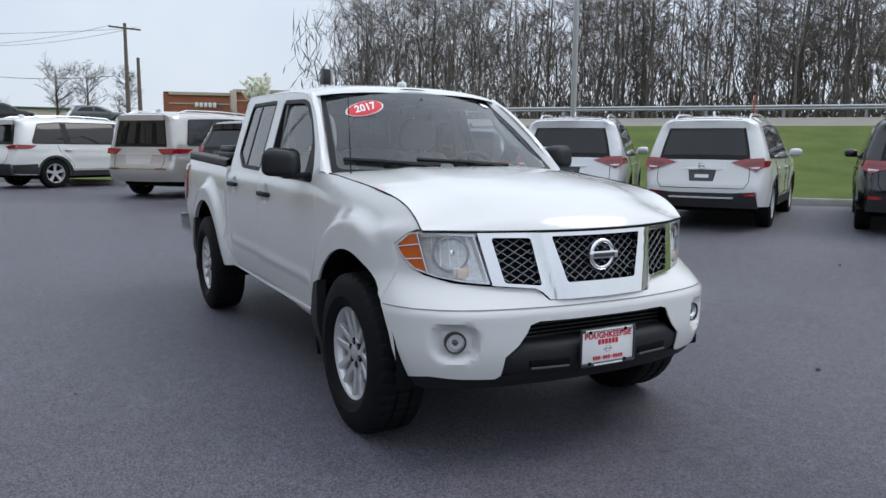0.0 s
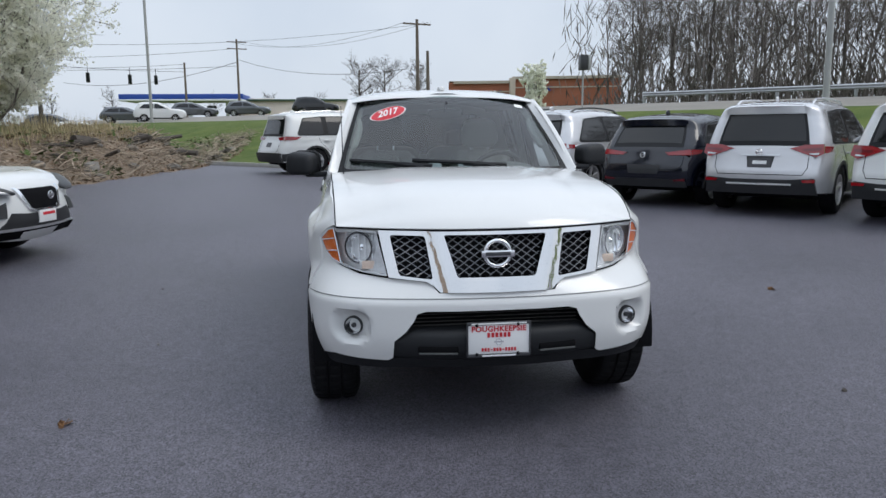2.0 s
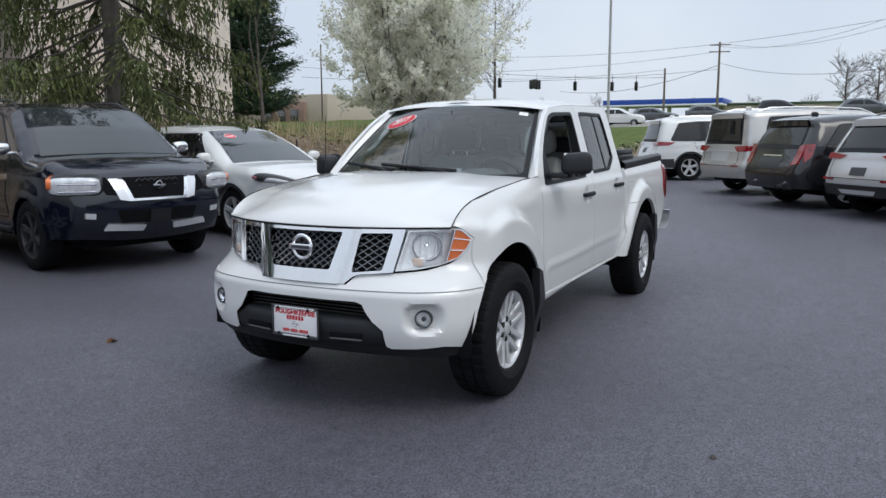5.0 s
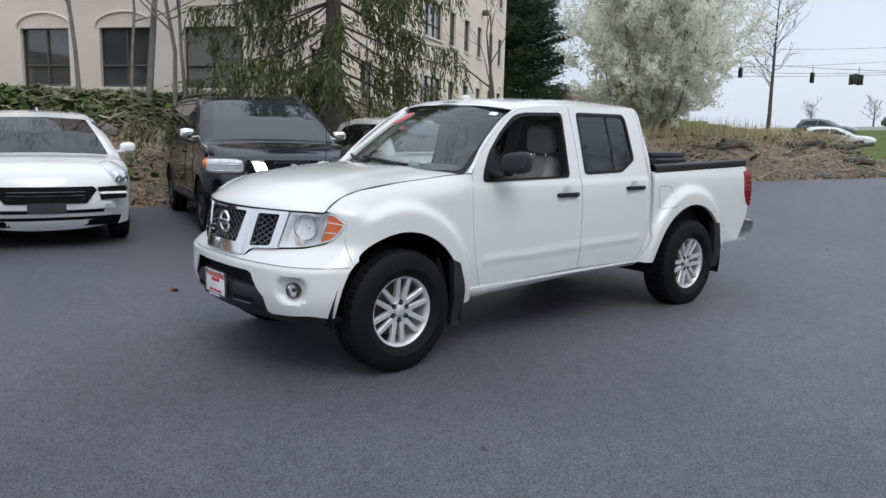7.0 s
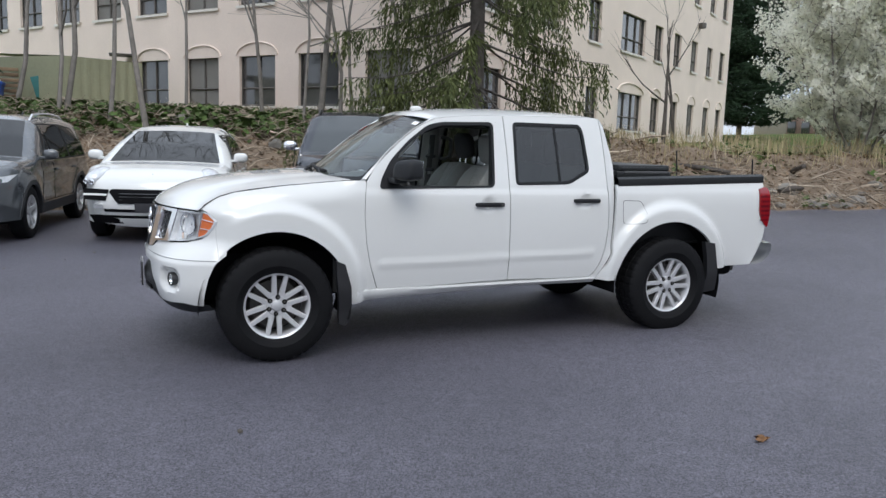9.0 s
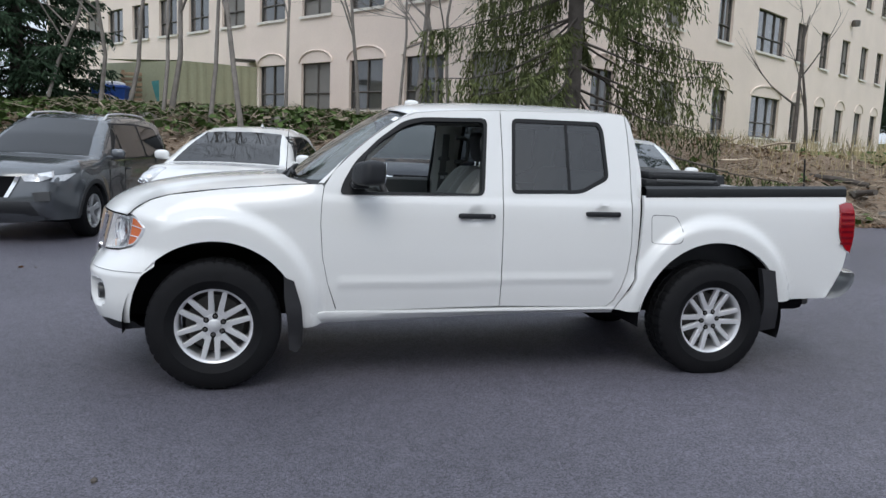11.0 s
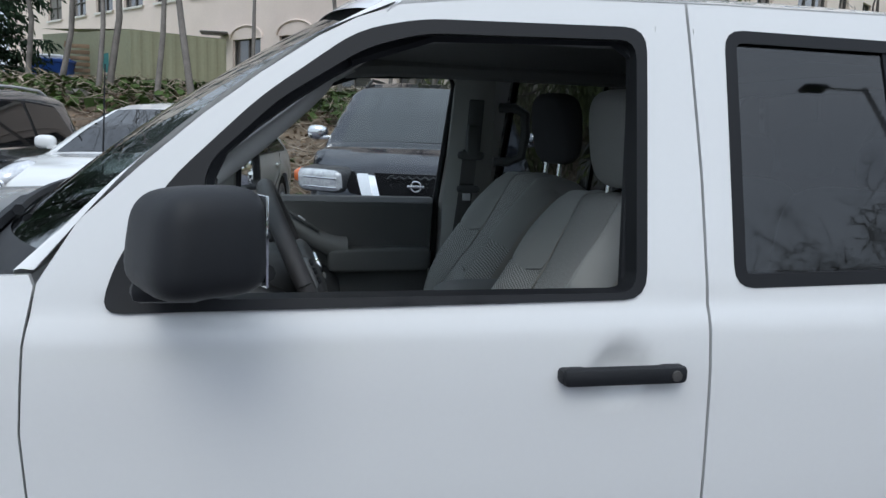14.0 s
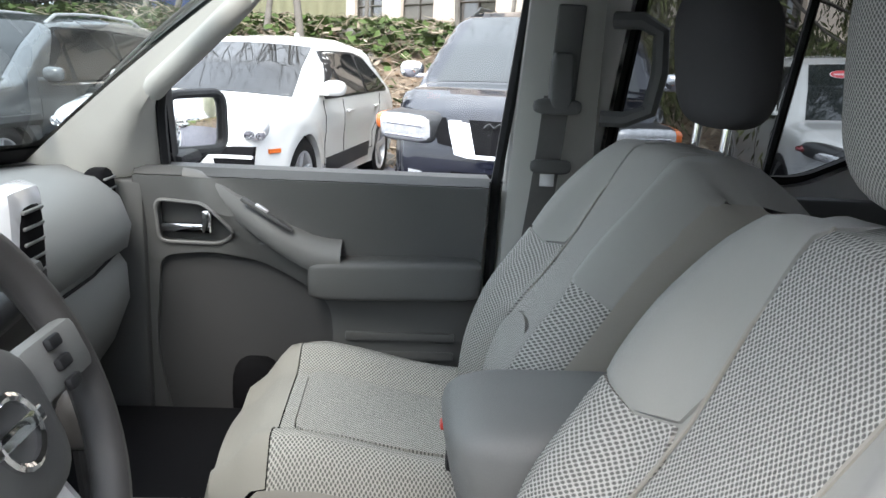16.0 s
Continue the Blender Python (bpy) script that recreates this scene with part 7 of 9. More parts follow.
        for p in ring + ring:
            while len(hull) > 1 and (hull[-1][0] - hull[-2][0]) * (p[1] - hull[-2][1]) - (hull[-1][1] - hull[-2][1]) * (p[0] - hull[-2][0]) <= 1e-9:
                hull.pop()
            hull.append(p)
        start = min(range(len(hull)), key=lambda i: hull[i])
        loop, seen = [], set()
        for p in hull[start:] + hull[:start]:
            if p not in seen:
                seen.add(p)
                loop.append(p)
        for sg in (1, -1):
            part("window_surround", panel(shrink(loop, -0.022), lambda x, z, s=sg: (x, s * (f(x, z) + 0.004), z), (), 0.07, 0.02, inw(sg)), M_TRIM, car, "black window surround")
        xb = max(p[0] for p in side_glass[-2]) + 0.035 if len(side_glass) > 1 else wb * 0.5
        gaps = [[(xb, belt - 0.01), (xb, sill + 0.17)], [(wb - ar - 0.13, belt + 0.01), (wb - ar - 0.15, 0.75), (wb - ar - 0.12, sill + 0.17)], [(0.10, belt), (0.16, 0.92), (0.30, 0.78), (ar + 0.06, 0.62), (ar + 0.09, sill + 0.17)],
                [(ar + 0.09, sill + 0.17), (wb - ar - 0.12, sill + 0.17)]]
        for sg in (1, -1):
            for g in gaps:
                q = [(x, sg * (f(x, z) + 0.0005), z) for x, z in _dense(g + g[::-1], 0.06)[:max(3, len(_dense(g + g[::-1], 0.06)) // 2 + 1)]]
                part("door_gap", tube(q, 0.0045, 5), M_DARK, car, "dark door gap")
            for hx in (xb - 0.16 + 0.02, 0.34):
                hz = belt - 0.125
                part("door_handle", superbox((hx + (0.0 if hx > 0.5 else 0.03), sg * (f(hx, hz) + 0.018), hz), (0.19, 0.04, 0.034), 4, 14, 8), paint, car)
        # added near-black box that fills the shaded space under the car
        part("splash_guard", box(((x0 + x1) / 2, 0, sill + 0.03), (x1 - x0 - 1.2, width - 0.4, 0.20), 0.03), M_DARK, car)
        if rear:
            g = [(0.66, belt - 0.04), (0.66, 0.72), (0.60, 0.62), (-0.60, 0.62), (-0.66, 0.72), (-0.66, belt - 0.04)]
            q = []
            for a, b in zip(g, g[1:]):
                n = max(1, int(math.dist(a, b) / 0.08))
                q += [(a[0] + (b[0] - a[0]) * k / n, a[1] + (b[1] - a[1]) * k / n) for k in range(n)]
            part("tailgate_gap", tube([(edge(y, z, False) - 0.001, y, z) for y, z in q + g[-1:]], 0.005, 5), M_DARK, car, "dark tailgate gap")
    for nm, mat_, poly, off, lab in list(sides) + [("side_window", M_CARWIN, g, 0.009, "") for g in side_glass]:
        for sg in (1, -1):
            part(nm, panel(poly, lambda x, z, s=sg: (x, s * (f(x, z) + off), z), (), 0.09, 0.02, inw(sg)), mat_, car, lab)
    if clad:
        for cx in (0, wb):
            ring = arc(cx, ar + 0.055, 14) + list(reversed(arc(cx, ar - 0.003, 14)))
            for sg in (1, -1):
                part("arch_trim", panel(ring, lambda x, z, s=sg: (x, s * (f(x, z) + 0.008), z), (), 0.08, 0.03, inw(sg)), clad, car)
        for sg in (1, -1):
            part("sill_trim", panel([(ar, sill), (wb - ar, sill), (wb - ar, sill + 0.14), (ar, sill + 0.14)], lambda x, z, s=sg: (x, s * (f(x, z) + 0.01), z), (), 0.12, 0.03, inw(sg)), clad, car)
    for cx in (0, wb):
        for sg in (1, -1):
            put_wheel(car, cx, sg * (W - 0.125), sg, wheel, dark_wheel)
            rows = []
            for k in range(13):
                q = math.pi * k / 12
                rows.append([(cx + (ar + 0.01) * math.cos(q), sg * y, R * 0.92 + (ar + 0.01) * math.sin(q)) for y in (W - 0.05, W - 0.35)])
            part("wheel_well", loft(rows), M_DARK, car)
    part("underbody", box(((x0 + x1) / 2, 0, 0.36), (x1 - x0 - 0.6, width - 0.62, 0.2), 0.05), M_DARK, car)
    mx = mirror if mirror is not None else prof[14][0] - 0.35
    for sg in (1, -1):
        mb = superbox((mx, sg * (W + 0.085), mirror_z), (0.15, 0.21, 0.145), 2.8, 20, 12)
        box((mx + 0.02, sg * (W - 0.01), mirror_z - 0.05), (0.08, 0.12, 0.04), 0.01, bm=mb)
        part("door_mirror", mb, mirror_mat or paint, car)
    if rails:
        for sg in (1, -1):
            xs = [prof[8][0] + 0.15 + (prof[12][0] - 0.25 - prof[8][0]) * k / 10 for k in range(11)]
            top = spline([p[0] for p in prof[8:13]], [p[1] for p in prof[8:13]])
            q = [(x, sg * (f(x, top(x)) - 0.03), top(x) + (0.04 if 0 < k < 10 else -0.01)) for k, x in enumerate(xs)]
            part("roof_rail", tube(q, 0.018, 6), M_CHROME_SATIN if rails == 1 else M_SATIN, car, "")
    if fin:
        part("roof_fin", superbox((prof[8][0] + 0.35, 0, h + 0.03), (0.16, 0.04, 0.09), 2.2, 10, 6), paint, car)
    FLANK[car.name] = f
    return car


def at(x, y, deg, z=None):
    return Matrix.Translation((x, y, lot_z(x, y) if z is None else z)) @ Matrix.Rotation(radians(deg), 4, "Z")


def emblem_plate(car, x, z, w=0.13):
    ring = [(x, 0.042 * math.cos(2 * math.pi * i / 20), z + 0.042 * math.sin(2 * math.pi * i / 20)) for i in range(21)]
    bm = tube(ring, 0.008, 6, cap=False)
    box((x, 0, z), (0.014, w * 0.8, 0.022), 0.003, bm=bm)
    part("emblem", bm, M_CHROME, car, "round chrome emblem")


def sg_windows(rg0, rg1, ws1, ws0, belt, h, splits, d=0.07):
    """Side glass cut into panes by pillars; splits are x places."""
    lo = lambda x: belt + 0.03 + 0.02 * (ws0 - x) / (ws0 - rg0)
    top = h - 0.14
    xr_lo, xr_hi = rg0 + 0.35, rg1 + 0.42
    xf_lo, xf_hi = ws0 - 0.42, ws1 - 0.22
    cuts = [None] + list(splits) + [None]
    res = []
    for a, b in zip(cuts, cuts[1:]):
        la, ha = (xr_lo, xr_hi) if a is None else (a + d / 2, a + d / 2)
        lb, hb = (xf_lo, xf_hi) if b is None else (b - d / 2, b - d / 2)
        res.append(rounded([(la, lo(la)), (lb, lo(lb)), (hb, top - (0.03 if b is None else 0)), (ha, top - (0.05 if a is None else 0))], 0.05, 3))
    return res


# -- compact crossover with boomerang tail lamps (four of them, in four colours)
RP = profile(0.98, 2.705, 0.95, 1.70, 1.03, 1.10, 2.42, 1.60, -0.86, -0.66)
R_GLASS = sg_windows(-0.86, -0.66, 1.60, 2.42, 1.03, 1.70, (0.55, 1.55))
R_REAR = [("tail_lamp", M_RED, [(0.40, 1.0), (0.60, 1.055), (0.84, 1.065), (0.86, 0.93), (0.76, 0.875), (0.60, 0.925)], 0.016, True, "red boomerang tail lamp"),
          ("lamp_centre", M_REDDARK, [(0.56, 0.995), (0.82, 1.015), (0.82, 0.975), (0.60, 0.965)], 0.022, True, ""),
          ("reversing_lamp", M_HEADL, [(0.66, 0.93), (0.80, 0.94), (0.79, 0.915), (0.68, 0.912)], 0.022, True, "clear reversing lamp"),
          ("lower_bumper", M_CLADDING, [(-0.76, 0.575), (-0.42, 0.55), (0.42, 0.55), (0.76, 0.575), (0.80, 0.33), (-0.80, 0.33)], 0.014, False, "black plastic lower bumper"),
          # white colour paints the bright reflection of a chrome strip
          ("bumper_strip", M_STICKER_WHITE, [(-0.46, 0.492), (0.46, 0.492), (0.46, 0.468), (-0.46, 0.468)], 0.036, False, "chrome bumper strip, its bright reflection painted white"),
          ("bumper_reflector", M_RED, [(0.60, 0.548), (0.78, 0.562), (0.78, 0.515), (0.62, 0.51)], 0.026, True, ""),
          ("plate_recess", M_SATIN, [(-0.20, 0.885), (0.20, 0.885), (0.17, 0.72), (-0.17, 0.72)], 0.004, False, ""),
          ("plate", M_PLATE_DARK, [(-0.155, 0.86), (0.155, 0.86), (0.155, 0.73), (-0.155, 0.73)], 0.012, False, "dark dealer plate"),
          ("plate_mark", M_PLATE, [(-0.10, 0.82), (0.10, 0.82), (0.10, 0.77), (-0.10, 0.77)], 0.017, False, ""),
          ("tailgate_bar", M_CHROME_SATIN, [(-0.28, 0.915), (0.28, 0.915), (0.28, 0.893), (-0.28, 0.893)], 0.014, False, ""),
          ("spoiler_lamp", M_REDDARK, [(-0.18, 1.615), (0.18, 1.615), (0.18, 1.60), (-0.18, 1.60)], 0.02, False, "")]
R_FRONT = [("grille", M_DARK, [(-0.36, 0.86), (0.36, 0.86), (0.26, 0.60), (-0.26, 0.60)], 0.012, False, "dark grille"),
           ("headlamp", M_HEADL, [(0.40, 0.865), (0.70, 0.93), (0.76, 0.86), (0.60, 0.80), (0.43, 0.80)], 0.014, True, "swept headlamp"),
           ("lower_intake", M_CLADDING, [(-0.50, 0.55), (0.50, 0.55), (0.58, 0.36), (-0.58, 0.36)], 0.012, False, ""),
           ("fog_surround", M_CLADDING, [(0.52, 0.66), (0.72, 0.68), (0.74, 0.56), (0.56, 0.55)], 0.014, True, ""),
           ("grille_wing", M_CHROME, [(0.34, 0.86), (0.39, 0.86), (0.27, 0.60), (0.22, 0.60)], 0.024, True, "chrome grille wing")]


def crossover(label, paint, m, front=False, spot=""):
    c = make_car("crossover_car", label, "car", paint, RP, 2.705, 1.84, m, (0.362, 0.232, 5, 0.036), M_CLADDING, R_GLASS, R_FRONT if front else (), () if front else R_REAR,
                 sides=[("headlamp", M_HEADL, [(3.20, 0.905), (3.50, 0.875), (3.55, 0.80), (3.38, 0.81)], 0.010, ""), ("window_strip", M_CHROME, [(-0.45, 1.055), (1.95, 1.045), (1.95, 1.028), (-0.48, 1.036)], 0.014, "chrome window strip")] if front else [("tail_lamp", M_RED, [(-0.80, 1.03), (-0.52, 1.02), (-0.62, 0.95), (-0.86, 0.92)], 0.012, "red tail lamp")],
                 belt=1.03, rails=1, mirror_z=1.14)
    emblem_plate(c, -1.02 if not front else 3.74, 0.945 if not front else 0.74)
    if not front:
        part("rear_wiper", tube([(-0.885, 0.02, 1.09), (-0.81, 0.30, 1.20)], 0.010, 5), M_BLACK, c)
    return c


crossover("silver compact crossover with boomerang tail lamps, nose to the kerb", M_SILVER, at(-7.18, 6.13, 134))
crossover("white compact crossover with boomerang tail lamps, nose to the kerb", M_WHITE2, at(-5.4, 7.5, 122))
crossover("black compact crossover with red tail lamps, parked nose to the kerb", M_BLACKP, at(-3.2, 9.5, 124))
crossover("charcoal grey compact crossover with roof rails, nose towards the aisle", M_CHARCOAL, at(2.55, -8.84, 80), True)

# -- small dark blue crossover
CP = profile(0.85, 2.57, 0.90, 1.53, 0.98, 1.00, 2.25, 1.40, -0.72, -0.42)
c = make_car("small_crossover", "dark navy small crossover with round emblem, parked nose to the kerb", "car", M_NAVY, CP, 2.57, 1.77, at(-8.75, 4.95, 132), (0.335, 0.225, 5, 0.036), M_CLADDING,
             sg_windows(-0.72, -0.42, 1.40, 2.25, 0.98, 1.53, (0.5, 1.4)), (),
             [("tail_lamp", M_RED, [(0.34, 0.90), (0.76, 0.95), (0.78, 0.86), (0.42, 0.855)], 0.012, True, "slim red tail lamp"),
              ("lower_bumper", M_CLADDING, [(-0.70, 0.47), (0.70, 0.47), (0.72, 0.33), (-0.72, 0.33)], 0.012, False, ""),
              ("plate_recess", M_CLADDING, [(-0.30, 0.70), (0.30, 0.70), (0.26, 0.55), (-0.26, 0.55)], 0.006, False, ""),
              ("bumper_reflector", M_REDDARK, [(0.52, 0.46), (0.72, 0.48), (0.72, 0.44), (0.54, 0.43)], 0.016, True, "")],
             sides=[("tail_lamp", M_RED, [(-0.70, 0.95), (-0.48, 0.94), (-0.55, 0.88), (-0.74, 0.86)], 0.012, "")], belt=0.98, mirror_z=1.05)
emblem_plate(c, -0.90, 0.86, 0.10)

# -- silver crossover with slim wrap-round lamps and twin-tone wheels
TP = profile(0.92, 2.67, 0.89, 1.645, 1.02, 1.05, 2.38, 1.52, -0.78, -0.50)
c = make_car("midsize_crossover", "silver crossover with black lower trim, parked nose to the kerb", "car", M_SILVER, TP, 2.67, 1.85, at(-10.46, 3.38, 130), (0.362, 0.245, 5, 0.045), M_CLADDING,
             sg_windows(-0.78, -0.50, 1.52, 2.38, 1.02, 1.645, (0.55, 1.5)), (),
             [("tail_lamp", M_RED, [(0.36, 0.985), (0.80, 1.03), (0.82, 0.93), (0.50, 0.925)], 0.012, True, "slim red tail lamp"),
              ("lower_bumper", M_CLADDING, [(-0.74, 0.52), (0.74, 0.52), (0.76, 0.34), (-0.76, 0.34)], 0.012, False, ""),
              ("bumper_reflector", M_RED, [(0.50, 0.615), (0.76, 0.63), (0.76, 0.585), (0.52, 0.58)], 0.014, True, ""),
              ("plate", M_PLATE_DARK, [(-0.16, 0.80), (0.16, 0.80), (0.16, 0.67), (-0.16, 0.67)], 0.012, False, ""),
              ("skid_strip", M_CHROME_SATIN, [(-0.40, 0.44), (0.40, 0.44), (0.34, 0.37), (-0.34, 0.37)], 0.02, False, "")],
             sides=[("tail_lamp", M_RED, [(-0.78, 1.02), (-0.42, 1.00), (-0.58, 0.945), (-0.82, 0.935)], 0.012, "")], belt=1.02, rails=2, mirror_z=1.12)

# -- black luxury crossover with tall blade tail lamps
SP = profile(1.0, 2.81, 0.97, 1.66, 1.05, 1.10, 2.5, 1.62, -0.82, -0.55)
c = make_car("luxury_crossover", "black crossover with tall red tail lamps, nose to the kerb", "car", M_BLACKP, SP, 2.81, 1.91, at(-12.1, 2.0, 127), (0.38, 0.255, 5, 0.05), None,
             sg_windows(-0.82, -0.55, 1.62, 2.5, 1.05, 1.66, (0.6, 1.6)), (),
             [("tail_lamp", M_RED, [(0.68, 1.12), (0.80, 1.14), (0.80, 0.80), (0.64, 0.76)], 0.014, True, "tall red tail lamp"),
              ("garnish", M_CHROME, [(-0.30, 0.95), (0.30, 0.95), (0.28, 0.925), (-0.28, 0.925)], 0.016, False, "bright garnish"),
              ("plate_recess", M_SATIN, [(-0.36, 0.90), (0.36, 0.90), (0.32, 0.70), (-0.32, 0.70)], 0.006, False, ""),
              ("lower_bumper", M_SATIN, [(-0.72, 0.44), (0.72, 0.44), (0.70, 0.34), (-0.70, 0.34)], 0.012, False, "")],
             sides=[("tail_lamp", M_RED, [(-0.80, 1.14), (-0.66, 1.15), (-0.74, 0.92), (-0.86, 0.82)], 0.014, ""),
                    ("window_strip", M_CHROME, [(-0.30, 1.085), (2.0, 1.07), (2.0, 1.05), (-0.35, 1.06)], 0.012, "chrome window strip")], belt=1.05, mirror_z=1.16)
for y in (0.48, -0.48):
    part("exhaust_tip", tube([(-1.0, y, 0.40), (-1.10, y, 0.40)], 0.035, 12, cap=False), M_CHROME, c)

# -- silver minivan
QP = profile(1.02, 3.0, 1.08, 1.84, 1.08, 1.10, 3.25, 2.35, -0.92, -0.80)
c = make_car("minivan", "silver-beige minivan with boxy tail and dark glass", "car", mat("champagne_paint", (0.54, 0.525, 0.50), 0.25, metal=0.35, var=0.03, coat=1.0), QP, 3.0, 1.97, at(-14.8, 0.75, 130), (0.35, 0.22, 5, 0.036), None,
             sg_windows(-0.92, -0.80, 2.35, 3.25, 1.08, 1.84, (0.9, 2.1)), (),
             [("tail_lamp", M_RED, [(0.48, 1.04), (0.88, 1.06), (0.88, 0.94), (0.62, 0.93)], 0.012, True, "red and clear tail lamp"),
              ("garnish", M_CHROME_SATIN, [(-0.58, 0.955), (0.58, 0.955), (0.58, 0.925), (-0.58, 0.925)], 0.016, False, ""),
              ("plate_recess", M_CHROME_SATIN, [(-0.36, 0.92), (0.36, 0.92), (0.30, 0.72), (-0.30, 0.72)], 0.006, False, ""),
              ("bumper_reflector", M_REDDARK, [(0.50, 0.64), (0.74, 0.64), (0.74, 0.61), (0.50, 0.61)], 0.014, True, "")],
             sides=[("tail_lamp", M_RED, [(-0.86, 1.05), (-0.42, 1.04), (-0.60, 0.96), (-0.92, 0.94)], 0.012, "")], belt=1.08, rails=1, mirror_z=1.18, tumble=0.18)

# -- white three-row crossover, seen from its side
VP = profile(1.08, 3.07, 1.04, 1.79, 1.09, 1.14, 3.0, 2.05, -0.90, -0.72)
c = make_car("large_crossover", "white large crossover with black lower trim and dark glass", "car", M_WHITE2, VP, 3.07, 1.99, at(-19.5, -1.9, 118), (0.375, 0.24, 5, 0.04), M_CLADDING,
             sg_windows(-0.90, -0.72, 2.05, 3.0, 1.09, 1.79, (0.35, 1.85), 0.16), (),
             [("tail_lamp", M_RED, [(0.46, 1.06), (0.88, 1.10), (0.90, 1.0), (0.60, 0.98)], 0.012, True, "red tail lamp"),
              ("lower_bumper", M_CLADDING, [(-0.86, 0.62), (0.86, 0.62), (0.86, 0.34), (-0.86, 0.34)], 0.012, False, ""),
              ("plate", M_PLATE_DARK, [(-0.16, 0.92), (0.16, 0.92), (0.16, 0.79), (-0.16, 0.79)], 0.012, False, "")],
             sides=[("tail_lamp", M_RED, [(-0.86, 1.10), (-0.44, 1.08), (-0.60, 1.0), (-0.92, 0.98)], 0.012, ""),
                    ("lower_side", M_CLADDING, [(-1.04, 0.60), (-0.46, 0.62), (-0.46, 0.36), (-1.0, 0.38)], 0.010, "")], belt=1.09, rails=1, mirror_z=1.2)

# -- big dark blue SUV, nose towards the aisle
AP = profile(1.12, 3.075, 0.98, 1.92, 1.20, 1.27, 3.05, 2.28, -1.0, -0.92, nose=0.86, sill=0.40, tail=0.72)
arm = make_car("large_suv", "dark navy full-size suv with chrome grille, nose towards the aisle", "car", M_NAVY, AP, 3.075, 2.03, at(-3.14, -8.28, 76), (0.40, 0.265, 6, 0.035), None,
               sg_windows(-1.0, -0.92, 2.28, 3.05, 1.20, 1.92, (0.5, 1.75)),
               [("grille_frame", M_CHROME, [(-0.44, 1.085), (0.44, 1.085), (0.34, 0.80), (-0.34, 0.80)], 0.014, False, "chrome grille surround"),
                ("grille", M_DARK, [(-0.36, 1.055), (0.36, 1.055), (0.29, 0.83), (-0.29, 0.83)], 0.026, False, "dark mesh grille"),
                ("side_grille", M_DARK, [(0.535, 1.07), (0.65, 1.075), (0.565, 0.885), (0.455, 0.87)], 0.020, True, ""),
                ("grille_wing", M_CHROME_SATIN, [(0.43, 1.085), (0.53, 1.085), (0.44, 0.82), (0.34, 0.80)], 0.022, True, "satin chrome wing"),
                
                ("lower_intake", M_DARK, [(-0.46, 0.70), (0.46, 0.70), (0.42, 0.56), (-0.42, 0.56)], 0.012, False, ""),
                ("skid_bar", M_CHROME_SATIN, [(0.16, 0.53), (0.56, 0.56), (0.60, 0.49), (0.18, 0.46)], 0.030, True, "bright bumper bar"),
                ("tow_cover", M_BLACKP, [(-0.12, 0.70), (0.12, 0.70), (0.12, 0.56), (-0.12, 0.56)], 0.03, False, ""),
                ("fog_lamp", M_HEADL, [(0.68, 0.68), (0.78, 0.69), (0.78, 0.63), (0.68, 0.62)], 0.014, True, "")], (),
               sides=[("side_vent", M_CHROME, [(2.30, 1.06), (2.58, 1.08), (2.56, 1.01), (2.34, 1.0)], 0.012, "chrome side vent")], belt=1.20, rails=2, mirror_z=1.36, mirror_mat=M_CHROME, dark_wheel=True,
               wglass=M_CARWIN_GREY, nose_round=0.16, tumble=0.22)
emblem_plate(arm, 4.175, 0.96, 0.18)
bm = bmesh.new()
for k in range(-3, 4):
    for j in range(3):
        tube([(4.12, k * 0.07 - 0.035, 0.86 + j * 0.075), (4.125, k * 0.07, 0.89 + j * 0.075), (4.12, k * 0.07 + 0.035, 0.86 + j * 0.075)], 0.007, 4, bm)
part("grille_net", bm, M_SATIN, arm, "woven grille net")
for s in (1, -1):
    xl = max((x / 100 for x in range(330, 412)), key=lambda x: -abs(FLANK[arm.name](x, 0.98) - 0.88))
    m_ = Matrix.Translation((xl - 0.03, s * 0.775, 0.985)) @ Matrix.Rotation(radians(s * 32), 4, "Z") @ Matrix.Rotation(radians(8), 4, "Y")
    hl = part("headlamp", moved(superbox((0, 0, 0), (0.335, 0.545, 0.22), 4.5, 28, 14), m_), M_SATIN, arm, "large clear headlamp with amber corner")
    part("lamp_cover", moved(superbox((0.008, 0, 0.004), (0.34, 0.53, 0.205), 4.5, 28, 14), m_), M_HEADL, hl)
    part("amber_corner", moved(superbox((0.0, s * 0.235, 0.03), (0.33, 0.09, 0.13), 4, 16, 10), m_), M_AMBER, hl, "amber marker")
    for dz in (-0.045, 0.035):
        part("lamp_fin", moved(superbox((0.17, -s * 0.03, dz), (0.02, 0.40, 0.016), 4, 14, 8), m_), M_CHROME, hl)
for s in (1, -1):
    part("running_board", box((1.55, s * 0.98, 0.43), (2.0, 0.14, 0.06), 0.02), M_BLACK, arm)

# -- white crossover coupe with V grille and red price oval
MP = profile(1.02, 2.825, 1.04, 1.67, 1.06, 1.09, 2.62, 1.66, -0.72, -0.35)
